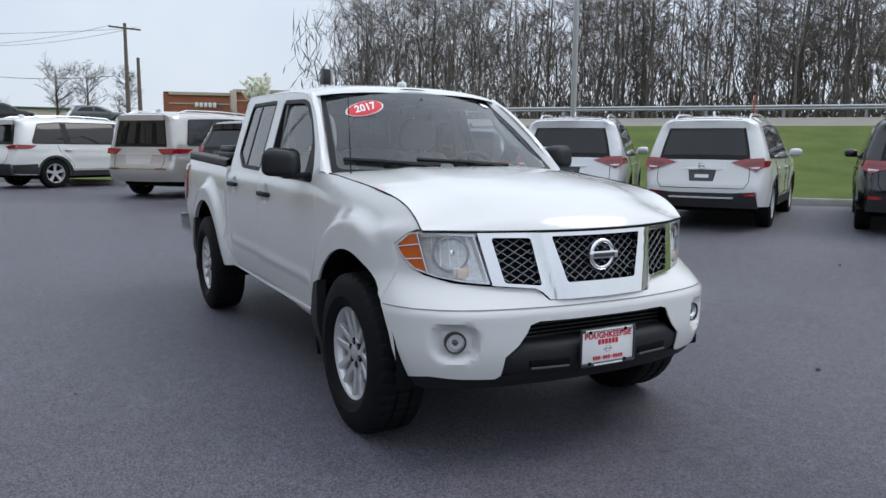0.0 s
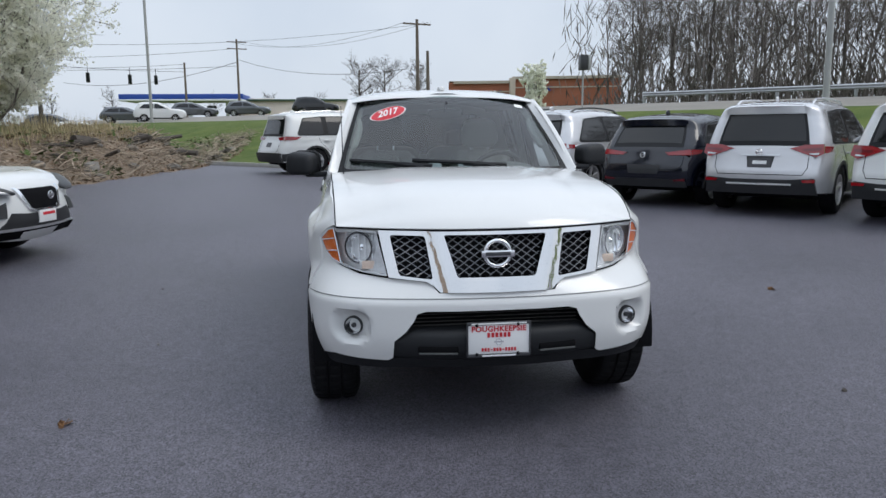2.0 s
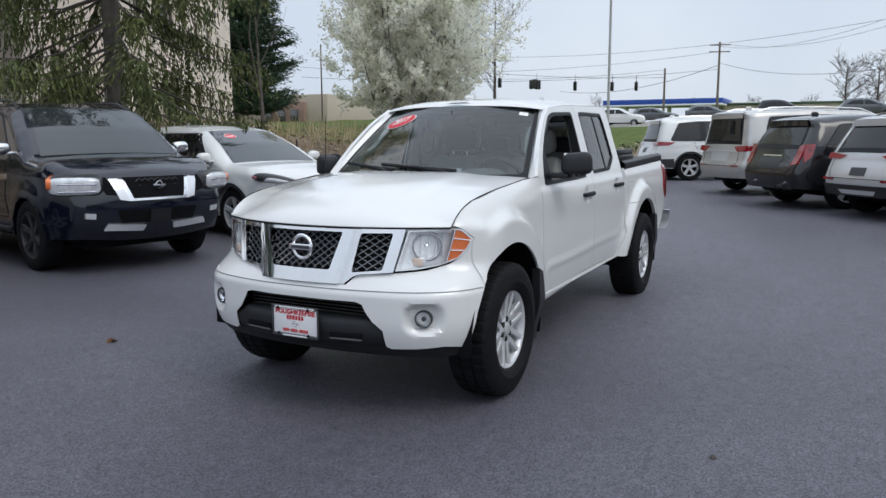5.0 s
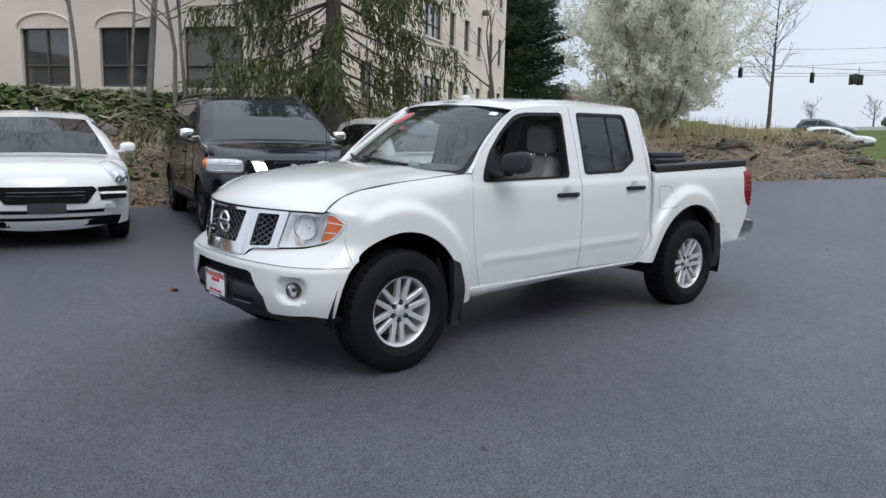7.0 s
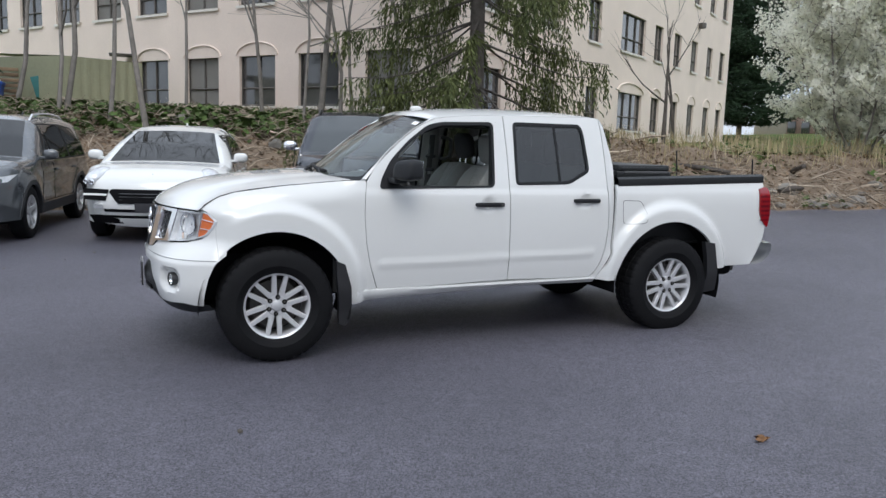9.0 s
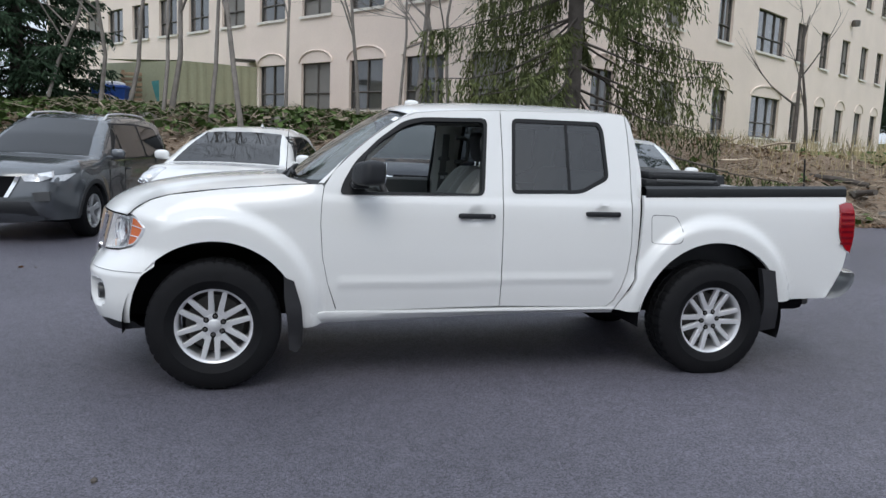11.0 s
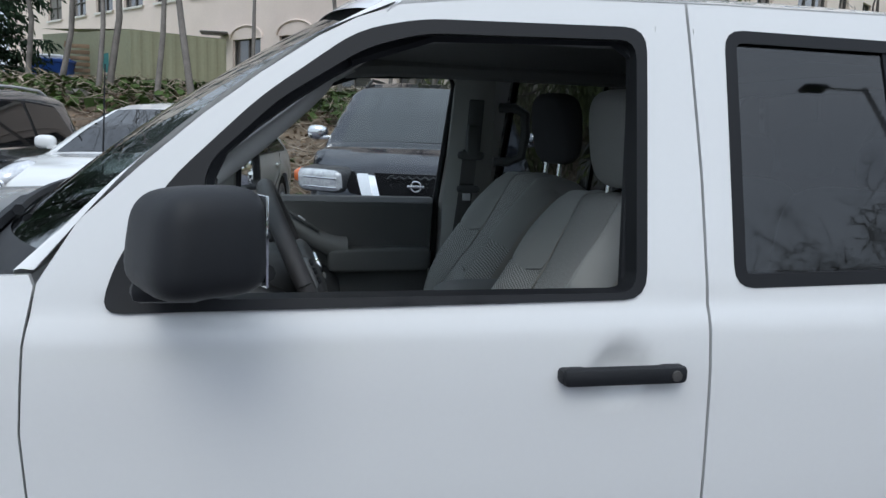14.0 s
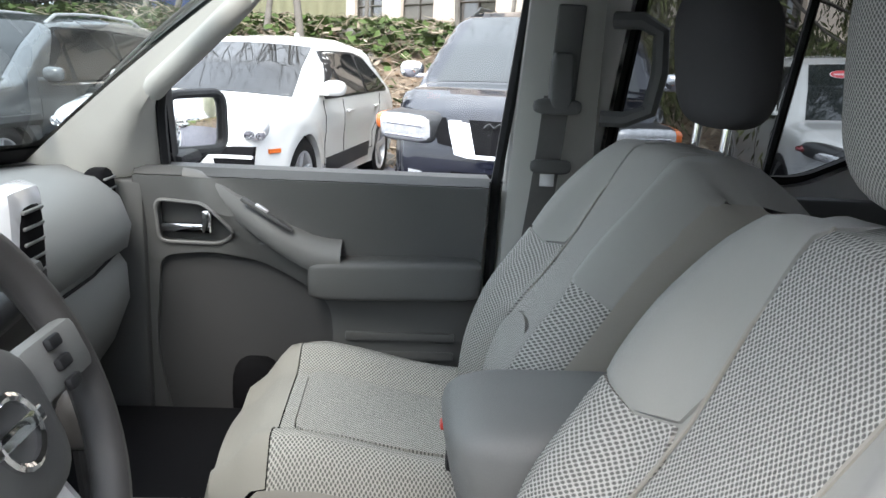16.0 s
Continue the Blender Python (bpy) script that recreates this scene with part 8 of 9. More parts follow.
mur = make_car("sleek_crossover", "white crossover with V-shaped grille and red oval on its windscreen", "car", M_WHITE2, MP, 2.825, 1.92, at(-6.2, -8.0, 76), (0.37, 0.24, 5, 0.04), M_CLADDING,
               sg_windows(-0.72, -0.35, 1.66, 2.62, 1.06, 1.67, (0.65, 1.65)),
               [("grille", M_DARK, [(-0.36, 0.90), (0.36, 0.90), (0.30, 0.72), (0.20, 0.62), (-0.20, 0.62), (-0.30, 0.72)], 0.014, False, "dark mesh grille"),
                ("grille_v", M_CHROME, [(0.36, 0.905), (0.42, 0.905), (0.27, 0.62), (0.18, 0.595), (0.18, 0.615), (0.245, 0.64)], 0.026, True, "chrome V strip"),
                ("v_base", M_CHROME, [(-0.19, 0.617), (0.19, 0.617), (0.19, 0.597), (-0.19, 0.597)], 0.026, False, ""),
                
                ("lower_intake", M_CLADDING, [(-0.50, 0.60), (-0.30, 0.58), (0.30, 0.58), (0.50, 0.60), (0.66, 0.42), (-0.66, 0.42)], 0.010, False, ""),
                ("fog_recess", M_SATIN, [(0.54, 0.72), (0.67, 0.67), (0.70, 0.55), (0.57, 0.55)], 0.014, True, ""),
                ("splitter", M_ALLOY, [(-0.66, 0.425), (0.66, 0.425), (0.70, 0.395), (-0.70, 0.395)], 0.026, False, "bright splitter strip"),
                ("lower_lip", M_DARK, [(-0.74, 0.39), (0.74, 0.39), (0.76, 0.29), (-0.76, 0.29)], 0.016, False, ""),
                ("plate", M_PLATE, [(-0.155, 0.60), (0.155, 0.60), (0.155, 0.46), (-0.155, 0.46)], 0.034, False, "white dealer plate"),
                ("plate_bar", M_PLATE_RED, [(-0.11, 0.575), (0.11, 0.575), (0.11, 0.545), (-0.11, 0.545)], 0.038, False, "")], (),
               belt=1.06, mirror_z=1.18, wglass=M_CARWIN_GREY, oval=True)
emblem_plate(mur, 4.04, 0.77, 0.16)
for s in (1, -1):
    xl = max((x / 100 for x in range(290, 390)), key=lambda x: -abs(FLANK[mur.name](x, 0.90) - 0.76))
    m_ = Matrix.Translation((xl, s * 0.715, 0.885)) @ Matrix.Rotation(radians(-s * 40), 4, "Z") @ Matrix.Rotation(radians(9), 4, "Y")
    hl = part("headlamp", moved(superbox((0, 0, 0), (0.74, 0.20, 0.12), 2.6, 32, 14, lambda x, y, z: (x, y, z * (1 - 0.35 * x) - 0.25 * x * x)), m_), M_SATIN, mur, "long swept headlamp")
    part("lamp_cover", moved(superbox((0.03, s * 0.008, -0.012), (0.62, 0.20, 0.095), 2.6, 32, 14, lambda x, y, z: (x, y, z * (1 - 0.35 * x) - 0.25 * x * x)), m_), M_HEADL, hl)
    part("red_tip", moved(superbox((-0.33, s * 0.01, -0.02), (0.10, 0.18, 0.05), 2.6, 14, 8), m_), M_REDDARK, hl)

# -- white sports crossover
PP = profile(1.0, 2.807, 0.92, 1.60, 1.03, 1.06, 2.62, 1.55, -0.62, -0.10, nose=0.66, sill=0.27)
por = make_car("sports_crossover", "white sporty crossover with oval headlamps, nose towards the aisle", "car", M_WHITE2, PP, 2.807, 1.93, at(-0.17, -8.72, 78), (0.375, 0.25, 5, 0.045), None,
               sg_windows(-0.62, -0.10, 1.55, 2.62, 1.03, 1.60, (0.7, 1.62)),
               [("grille", M_DARK, [(-0.50, 0.74), (0.50, 0.74), (0.54, 0.70), (0.42, 0.55), (-0.42, 0.55), (-0.54, 0.70)], 0.012, False, "black slatted grille"),
                ("side_intake", M_DARK, [(0.54, 0.73), (0.86, 0.74), (0.86, 0.60), (0.58, 0.58)], 0.012, True, "black side intake"),
                ("lower_intake", M_DARK, [(-0.62, 0.475), (0.62, 0.475), (0.60, 0.435), (-0.60, 0.435)], 0.012, False, ""),
                ("splitter", M_DARK, [(-0.80, 0.39), (0.80, 0.39), (0.76, 0.27), (-0.76, 0.27)], 0.012, False, ""),
                ("fog_lamp", M_HEADL, [(0.62, 0.53), (0.74, 0.535), (0.74, 0.48), (0.62, 0.475)], 0.014, True, ""),
                ("intake_bar", M_WHITE2, [(0.56, 0.675), (0.86, 0.68), (0.86, 0.655), (0.57, 0.65)], 0.022, True, ""),
                ("plate", M_PLATE_DARK, [(-0.20, 0.56), (0.20, 0.56), (0.20, 0.44), (-0.20, 0.44)], 0.028, False, "dark plate holder"),
                ], (),
               sides=[("amber_marker", M_AMBER, [(3.30, 0.70), (3.42, 0.70), (3.42, 0.665), (3.30, 0.665)], 0.012, "amber side marker"),
                      ("side_blade", M_CLADDING, [(0.62, 0.52), (2.2, 0.50), (2.2, 0.34), (0.62, 0.36)], 0.010, "dark side blade")], belt=1.03, mirror_z=1.15)
bm = bmesh.new()
for z in (0.60, 0.64, 0.68):
    tube([(3.80, -0.40, z), (3.835, 0, z), (3.80, 0.40, z)], 0.008, 4, bm)
part("grille_slats", bm, M_SATIN, por)
for s in (1, -1):
    # a rounded lamp sunk into the corner of the nose
    xl = max((x / 100 for x in range(290, 380)), key=lambda x: -abs(FLANK[por.name](x, 0.90) - 0.80))
    m_ = Matrix.Translation((xl - 0.05, s * 0.735, 0.895)) @ Matrix.Rotation(radians(s * 28), 4, "Z") @ Matrix.Rotation(radians(22), 4, "Y")
    hl = part("headlamp", moved(superbox((0, 0, 0), (0.42, 0.27, 0.20), 2.3, 28, 16), m_), M_HEADL, por, "oval headlamp with round projectors")
    for dy, dz in ((0.045, 0.0), (-0.045, 0.01)):
        mm = m_ @ Matrix.Translation((0.192, dy, dz)) @ Matrix.Rotation(radians(-90), 4, "Z")
        part("projector", moved(lathe([(0.040, 0.0), (0.038, 0.022), (0.030, 0.026), (0.026, 0.012), (0.0005, 0.020)], 20), mm), M_CHROME, hl)
part("crest", lathe([(0.03, 0.0), (0.0005, 0.01)], 12, (3.62, 0, 0.93)), M_CHROME, por)

# ---- trees, brush and grasses ----
def branch(acc, rng, p, d, length, r, level, depth, tips, bend=0.25, up=0.12, n0=6, kids=(4, 7), wide=0.75, ratio=(0.42, 0.7)):
    """Grows one tapered, crooked limb and its side shoots."""
    n = 5 if level == 0 else 4 if level == 1 else 3
    pts, rs = [p], [r]
    q, v = p.copy(), d.normalized()
    for k in range(n):
        v = (v + Vector((rng.gauss(0, bend), rng.gauss(0, bend), rng.gauss(0, bend * 0.6) + up)) * 0.6).normalized()
        q = q + v * length / n
        pts.append(q.copy())
        rs.append(max(r * (1 - 0.8 * (k + 1) / n), 0.0025))
    acc[min(level, 1)].tube(pts, rs, n0 if level == 0 else 4 if level == 1 else 3)
    if level >= depth:
        tips.append((pts[-1], v, length))
        tips.append((pts[1], v, length))
        return
    for k in range(rng.randint(*kids)):
        t = rng.uniform(0.25, 1.0)
        i = min(n - 1, int(t * n))
        s = pts[i].lerp(pts[i + 1], t * n - i)
        w = (v + Vector((rng.gauss(0, wide), rng.gauss(0, wide), rng.gauss(0.15, wide * 0.6)))).normalized()
        branch(acc, rng, s, w, length * rng.uniform(*ratio), max(0.003, rs[i] * 0.55), level + 1, depth, tips, bend, up, n0, kids, wide, ratio)


def bare_tree(name, label, x, y, h, r=0.12, seed=1, depth=3, kids=(4, 6), stems=1, wide=0.7, lean=0.08, trunk_frac=0.8, mat_=None, leaf=None, leaf_n=0, leaf_s=0.05, group=""):
    rng = random.Random(seed)
    z = ground_z(x, y) - 0.05
    tree = thing(name, label, "tree", group)
    wood, tips = (Acc(), Acc()), []
    for s in range(stems):
        d = Vector((rng.gauss(0, lean), rng.gauss(0, lean), 1))
        o = Vector((x, y, z)) + Vector((rng.gauss(0, 0.12), rng.gauss(0, 0.12), 0)) * (stems > 1)
        branch(wood, rng, o, d, h * trunk_frac * rng.uniform(0.85, 1.05), r / stems ** 0.5, 0, depth, tips, 0.16, 0.10, 7, kids, wide)
    wood[0].done("trunk", mat_ or M_BARK, tree, flat=False)
    wood[1].done("branch", mat_ or M_BARK, tree, flat=False)["kind"] = "stuff"
    if leaf:
        crown = Acc()
        for p, v, l in tips:
            for k in range(leaf_n):
                c = p + Vector((rng.gauss(0, l * 0.22), rng.gauss(0, l * 0.22), rng.gauss(0, l * 0.22)))
                u = Vector((rng.gauss(0, 1), rng.gauss(0, 1), rng.gauss(0, 1))).normalized()
                w = u.cross(Vector((rng.gauss(0, 1), rng.gauss(0, 1), rng.gauss(0, 1)))).normalized()
                s = leaf_s * rng.uniform(0.5, 1.2)
                crown.quad(c, u * s, w * s * 0.8)
        crown.done("crown", leaf, tree)
    return tree


# saplings on the bank before the building
for k, (x, y, h, r) in enumerate(((2.2, -14.5, 9, 0.12), (2.35, -14.3, 9, 0.09), (1.24, -14.0, 9, 0.10), (0.45, -13.2, 10, 0.12), (-0.55, -15.2, 9, 0.08), (-2.35, -14.3, 9, 0.09), (-3.25, -13.6, 8, 0.07), (-3.75, -13.9, 11, 0.14), (-4.1, -13.2, 9, 0.09),
                              (-4.55, -13.6, 9, 0.08), (-5.45, -12.6, 10, 0.11), (3.4, -15.8, 9, 0.11), (4.2, -16.4, 9, 0.10), (5.6, -16.6, 8, 0.09))):
    bare_tree("sapling", "thin bare grey-barked tree on the leafy bank", x, y, h, r * 0.62, 40 + k, 3, (5, 7), 1, 0.8, 0.07, mat_=M_PALEBARK, group="bare trees on the bank")
# little bare tree beside the side wall
bare_tree("sapling", "small leaning bare tree near the building corner", -13.6, -12.6, 5.0, 0.07, 77, 2, (3, 5), 1, 0.7, 0.12, group="bare trees on the bank")
bare_tree("small_bare_tree", "small dark bare tree with curling limbs", -14.6, -13.4, 5.4, 0.06, 78, 2, (2, 4), 1, 0.7, 0.2)


def conifer(name, label, x, y, h, R, seed, needles, droop=0.35, low=1.2, whorls=26, per=7, dens=9, size=0.20, hang=0.0):
    rng = random.Random(seed)
    z = ground_z(x, y) - 0.1
    tree = thing(name, label, "tree")
    wood, limb, green = Acc(), Acc(), Acc()
    wood.tube([(x, y, z), (x + 0.05, y, z + h * 0.3), (x, y + 0.05, z + h * 0.7), (x, y, z + h)], [0.20, 0.16, 0.09, 0.02], 9)
    for i in range(whorls):
        t = i / whorls
        zz = z + low + (h - low - 0.3) * t
        reach = R * (1 - t) ** 0.75 * rng.uniform(0.78, 1.1)
        for k in range(per):
            a = 2 * math.pi * (k + rng.random()) / per + i
            l = reach * rng.uniform(0.6, 1.12)
            if l < 0.25:
                continue
            d = Vector((math.cos(a), math.sin(a), 0))
            pts = []
            for j in range(5):
                s = j / 4
                pts.append(Vector((x, y, zz)) + d * l * s + Vector((0, 0, -droop * l * s + 0.28 * l * max(0, s - 0.6))) + Vector((rng.gauss(0, 0.05), rng.gauss(0, 0.05), rng.gauss(0, 0.04))) * s)
            limb.tube(pts, [0.035, 0.028, 0.02, 0.012, 0.005], 3)
            m = int(dens * l) + 2
            for j in range(m):
                s = rng.uniform(0.22, 1.0) ** 0.8
                q = min(3, int(s * 4))
                p = pts[q].lerp(pts[q + 1], s * 4 - q)
                side = d.cross(Vector((0, 0, 1))) * rng.choice((-1, 1))
                v = (side * rng.uniform(0.3, 1.0) + d * rng.uniform(0.1, 0.7) + Vector((0, 0, -rng.uniform(0.2, 1.5) * droop * 2))).normalized()
                if hang and rng.random() < hang:
                    v = (v * 0.35 + Vector((0, 0, -1))).normalized()
                ln = rng.uniform(0.5, 1.2) * size * (4.2 if hang else 3.0)
                ne = 7 if hang else 4
                for e in range(ne):
                    b = p + v * ln * e / ne
                    w2 = Vector((rng.gauss(0, 1), rng.gauss(0, 1), rng.gauss(0, 0.6))).normalized()
                    v2 = (v + w2 * 0.7 + Vector((0, 0, -0.35))).normalized()
                    green.leaf(b, b + v2 * size * rng.uniform(0.6, 1.1), v2.cross(w2).normalized() * (0.017 if hang else 0.03))
    wood.done("trunk", M_BARK, tree, flat=False)
    limb.done("limb", M_BARK, tree, flat=False)["kind"] = "stuff"
    green.done("crown", needles, tree)["kind"] = "stuff"
    return tree


conifer("spruce_tree", "old spruce with drooping olive-green branches on the bank", -6.35, -9.9, 14.5, 4.1, 5, M_NEEDLE, 0.40, 2.2, 25, 6, 28, 0.16, 0.75)
conifer("pine_tree", "dense dark green pine beside the building", -39.4, -37.2, 20, 4.6, 6, M_PINE, -0.12, 1.0, 38, 10, 26, 0.46)
conifer("spruce_tree", "dark bushy conifer beside the building yard", 6.7, -18.4, 11, 2.6, 8, M_PINE, 0.25, 0.6, 28, 8, 34, 0.20)
conifer("spruce_tree", "dark bushy conifer beside the building yard", 9.0, -16.8, 10, 3.2, 9, M_PINE, 0.3, 0.6, 26, 8, 30, 0.20)

def twiggy_tree(name, label, x, y, h, R, seed, leaf=None, leaf_n=0, leaf_s=0.05, stems=1, base=0.3, limbs=16, twigs=9, r=0.12, wood=None, z=None, group="", tw=0.010):
    """A crown of rising limbs with forking twigs, kept inside an egg-shaped outline."""
    rng = random.Random(seed)
    z = ground_z(x, y) - 0.08 if z is None else z
    tree = thing(name, label, "tree", group)
    bark, limb, twig, bloom = Acc(), Acc(), Acc(), Acc()

    def flower(p, n, spread):
        for _ in range(n):
            c = p + Vector((rng.gauss(0, spread), rng.gauss(0, spread), rng.gauss(0, spread)))
            u = Vector((rng.gauss(0, 1), rng.gauss(0, 1), rng.gauss(0, 1))).normalized()
            w = u.cross(Vector((rng.gauss(0, 1), rng.gauss(0, 1), rng.gauss(0, 1)))).normalized()
            k = leaf_s * rng.uniform(0.5, 1.2)
            bloom.quad(c, u * k, w * k * 0.8)
    bow = 0.8 if stems < 12 else 0.42
    for s in range(stems):
        a = 2 * math.pi * (s + rng.random()) / stems
        out = R * rng.uniform(0.15, 0.62) * (stems > 1)
        hh = h * rng.uniform(0.72, 1.0)
        root = Vector((x + math.cos(a) * 0.25 * (stems > 1), y + math.sin(a) * 0.25 * (stems > 1), z))
        line = []
        for k in range(8):
            t = k / 7
            line.append(root + Vector((math.cos(a) * out * t ** bow + rng.gauss(0, 0.02 * h / 8), math.sin(a) * out * t ** bow + rng.gauss(0, 0.02 * h / 8), hh * t)))
        bark.tube(line, [max(0.01, r * (1 - 0.9 * k / 7)) for k in range(8)], 6)
        for k in range(limbs):
            t = base + (0.97 - base) * (k + rng.random()) / limbs
            i = min(6, int(t * 7))
            p = line[i].lerp(line[i + 1], t * 7 - i)
            env = R * (0.35 + 0.65 * math.sin(math.pi * min(1, (t - base + 0.12) / (1.08 - base))) ** 0.7) * rng.uniform(0.55, 1.05) * (0.62 if stems > 1 else 1)
            b = rng.uniform(0, 2 * math.pi)
            d = Vector((math.cos(b), math.sin(b), rng.uniform(0.35, 1.0))).normalized()
            pts = [p]
            v = d.copy()
            for q in range(4):
                v = (v + Vector((rng.gauss(0, 0.2), rng.gauss(0, 0.2), rng.gauss(0.10, 0.15)))).normalized()
                pts.append(pts[-1] + v * env / 4)
            limb.tube(pts, [max(0.006, r * 0.32 * (1 - t * 0.5) * (1 - 0.8 * q / 4)) for q in range(5)], 3)
            for q in range(twigs):
                s2 = rng.uniform(0.2, 1.0)
                i2 = min(3, int(s2 * 4))
                c = pts[i2].lerp(pts[i2 + 1], s2 * 4 - i2)
                v2 = (v * 0.6 + Vector((rng.gauss(0, 0.6), rng.gauss(0, 0.6), rng.gauss(0.35, 0.4)))).normalized()
                l2 = env * rng.uniform(0.22, 0.5)
                e = c + v2 * l2
                twig.leaf(c, e, v2.cross(Vector((rng.gauss(0, 1), rng.gauss(0, 1), 0.3))).normalized() * tw)
                for _ in range(3):
                    m = c.lerp(e, rng.uniform(0.3, 0.95))
                    v3 = (v2 + Vector((rng.gauss(0, 0.5), rng.gauss(0, 0.5), rng.gauss(0.1, 0.4)))).normalized()
                    twig.leaf(m, m + v3 * l2 * rng.uniform(0.3, 0.6), v3.cross(Vector((rng.gauss(0, 1), rng.gauss(0, 1), 0.3))).normalized() * tw * 0.8)
                if leaf_n:
                    for s3 in (0.35, 0.6, 0.85, 1.0):
                        flower(c.lerp(e, s3), leaf_n // 4, l2 * 0.10)
    bark.done("trunk", wood or M_BARK, tree, flat=False)
    limb.done("limb", wood or M_BARK, tree, flat=False)["kind"] = "stuff"
    twig.done("twig", wood or M_BARK, tree)["kind"] = "stuff"
    if leaf:
        bloom.done("crown", leaf, tree)["kind"] = "stuff"
    return tree


# flowering pear on the berm, a sheaf of upright stems
twiggy_tree("pear_tree", "large white-flowering pear tree with many upright stems", -19.8, -11.2, 9.0, 4.2, 21, M_BLOSSOM, 60, 0.036, 15, 0.03, 20, 12, 0.035, M_PALEBARK)
twiggy_tree("roadside_tree", "bare rounded roadside tree", -36.0, -15.2, 8.0, 3.0, 23, limbs=22, twigs=10)

# sticks, reeds and ivy of the bank
rng = random.Random(3)
sticks, reeds, ivy = Acc(), Acc(), Acc()
for k in range(11000):
    x = rng.uniform(-40, 6) if k % 2 else rng.uniform(-12, 5)
    d = abs(rng.gauss(0.2, 1.7)) if x < -11 else rng.uniform(0, 7.5)
    y = FOOT(x) - d
    z = ground_z(x, y)
    a, l = rng.uniform(0, math.pi * 2), rng.uniform(0.15, 0.9) * (1.2 if x < -11 else 0.8)
    tilt = rng.gauss(0.1, 0.3)
    v = Vector((math.cos(a) * math.cos(tilt), math.sin(a) * math.cos(tilt), math.sin(tilt)))
    p = Vector((x, y, z + rng.uniform(0.0, 0.28)))
    r = rng.uniform(0.003, 0.011) if rng.random() < 0.95 else rng.uniform(0.015, 0.04)
    sticks.tube([p - v * l / 2, p + Vector((0, 0, rng.gauss(0, 0.04))), p + v * l / 2], [r, r * 0.9, r * 0.5], 3)
tagged(sticks.done("dead_brush", M_TWIG), "heap of dead sticks and cut brush along the bank", "brush", kind="stuff")
for k in range(4600):
    x = rng.uniform(-34, -10.5)
    y = FOOT(x) - rng.uniform(2.2, 6.5)
    z = ground_z(x, y) - 0.03
    h = rng.uniform(0.25, 0.85) * (1.0 if -24 < x < -14 else 0.6)
    a = rng.uniform(0, 6.28)
    t = Vector((x, y, z + h)) + Vector((math.cos(a), math.sin(a), 0)) * h * rng.uniform(0.05, 0.4)
    b = Vector((x, y, z))
    reeds.leaf(b, t, (t - b).cross(Vector((rng.gauss(0, 1), rng.gauss(0, 1), 0.2))).normalized() * 0.009)
tagged(reeds.done("dry_reeds", M_STRAW), "tall dry straw-coloured reeds on the berm", "reeds", kind="stuff")
for k in range(12000):
    if k % 4:
        x = rng.uniform(-8, 8)
        y = FOOT(x) - rng.uniform(3.2, 8.5)
    else:
        x = rng.uniform(-40, 8)
        y = FOOT(x) - abs(rng.gauss(0, 2.5))
        if noise.noise((x * 0.5, y * 0.5, 9)) < 0.12:
            continue
    z = ground_z(x, y) + rng.uniform(0.04, 0.26)
    u = Vector((rng.gauss(0, 1), rng.gauss(0, 1), rng.gauss(0, 0.5))).normalized()
    w = u.cross(Vector((rng.gauss(0, 0.5), rng.gauss(0, 0.5), 1))).normalized()
    s = rng.uniform(0.035, 0.085)
    ivy.quad(Vector((x, y, z)), u * s, w * s)
litter = Acc()
for k in range(26000):
    x = rng.uniform(-34, 6) if k % 2 else rng.uniform(-13, 6)
    y = FOOT(x) - rng.uniform(-0.12, 4.0 if x < -12 else 8.0)
    z = ground_z(x, y) + rng.uniform(0.004, 0.05)
    u = Vector((rng.gauss(0, 1), rng.gauss(0, 1), rng.gauss(0, 0.5))).normalized()
    w = u.cross(Vector((rng.gauss(0, 0.5), rng.gauss(0, 0.5), 1))).normalized()
    s = rng.uniform(0.018, 0.045)
    litter.quad(Vector((x, y, z)), u * s, w * s * 0.7)
tagged(litter.done("fallen_leaves", M_FALLEN), "dry brown fallen leaves over the bank", "leaves", kind="stuff")
tagged(ivy.done("ivy", M_IVY), "low green ivy and weeds on the bank", "ivy", kind="stuff")


def boulder(x, y, s, seed):
    rng = random.Random(seed)
    bm = bmesh.new()
    bmesh.ops.create_icosphere(bm, subdivisions=2, radius=1)
    for v in bm.verts:
        k = 1 + 0.35 * noise.noise(v.co * 1.3 + Vector((seed, 0, 0)))
        v.co = Vector((v.co.x * s * k * rng.uniform(0.97, 1.03), v.co.y * s * 0.8 * k, v.co.z * s * 0.55 * k))
    moved(bm, pose(x, y, ground_z(x, y) + s * 0.12, rng.uniform(-15, 15), rng.uniform(-15, 15), rng.uniform(0, 360)))
    return tagged(part("boulder", bm, M_ROCK, sharp=25), "grey-brown field stone half sunk in the bank", "rock", "stones on the bank")


for k in range(64):
    x = rng.uniform(-34, 4)
    boulder(x, FOOT(x) - rng.uniform(0.15, 2.2 if x < -11 else 4.5), rng.uniform(0.10, 0.34), k)
# stumps and grey logs
for k in range(26):
    x = rng.uniform(-38, -12)
    y = FOOT(x) - rng.uniform(0.3, 2.6)
    a, l, r = rng.uniform(0, 3.14), rng.uniform(0.5, 1.6), rng.uniform(0.05, 0.13)
    z = ground_z(x, y) + r
    v = Vector((math.cos(a), math.sin(a), rng.uniform(-0.1, 0.35))) * l / 2
    c = Vector((x, y, z + 0.05))
    tagged(part("log", tube([c - v, c + Vector((0, 0, 0.03)), c + v], [r, r * 0.95, r * 0.8], 9), M_BARK), "weathered grey log lying on the bank", "log", "logs on the bank")

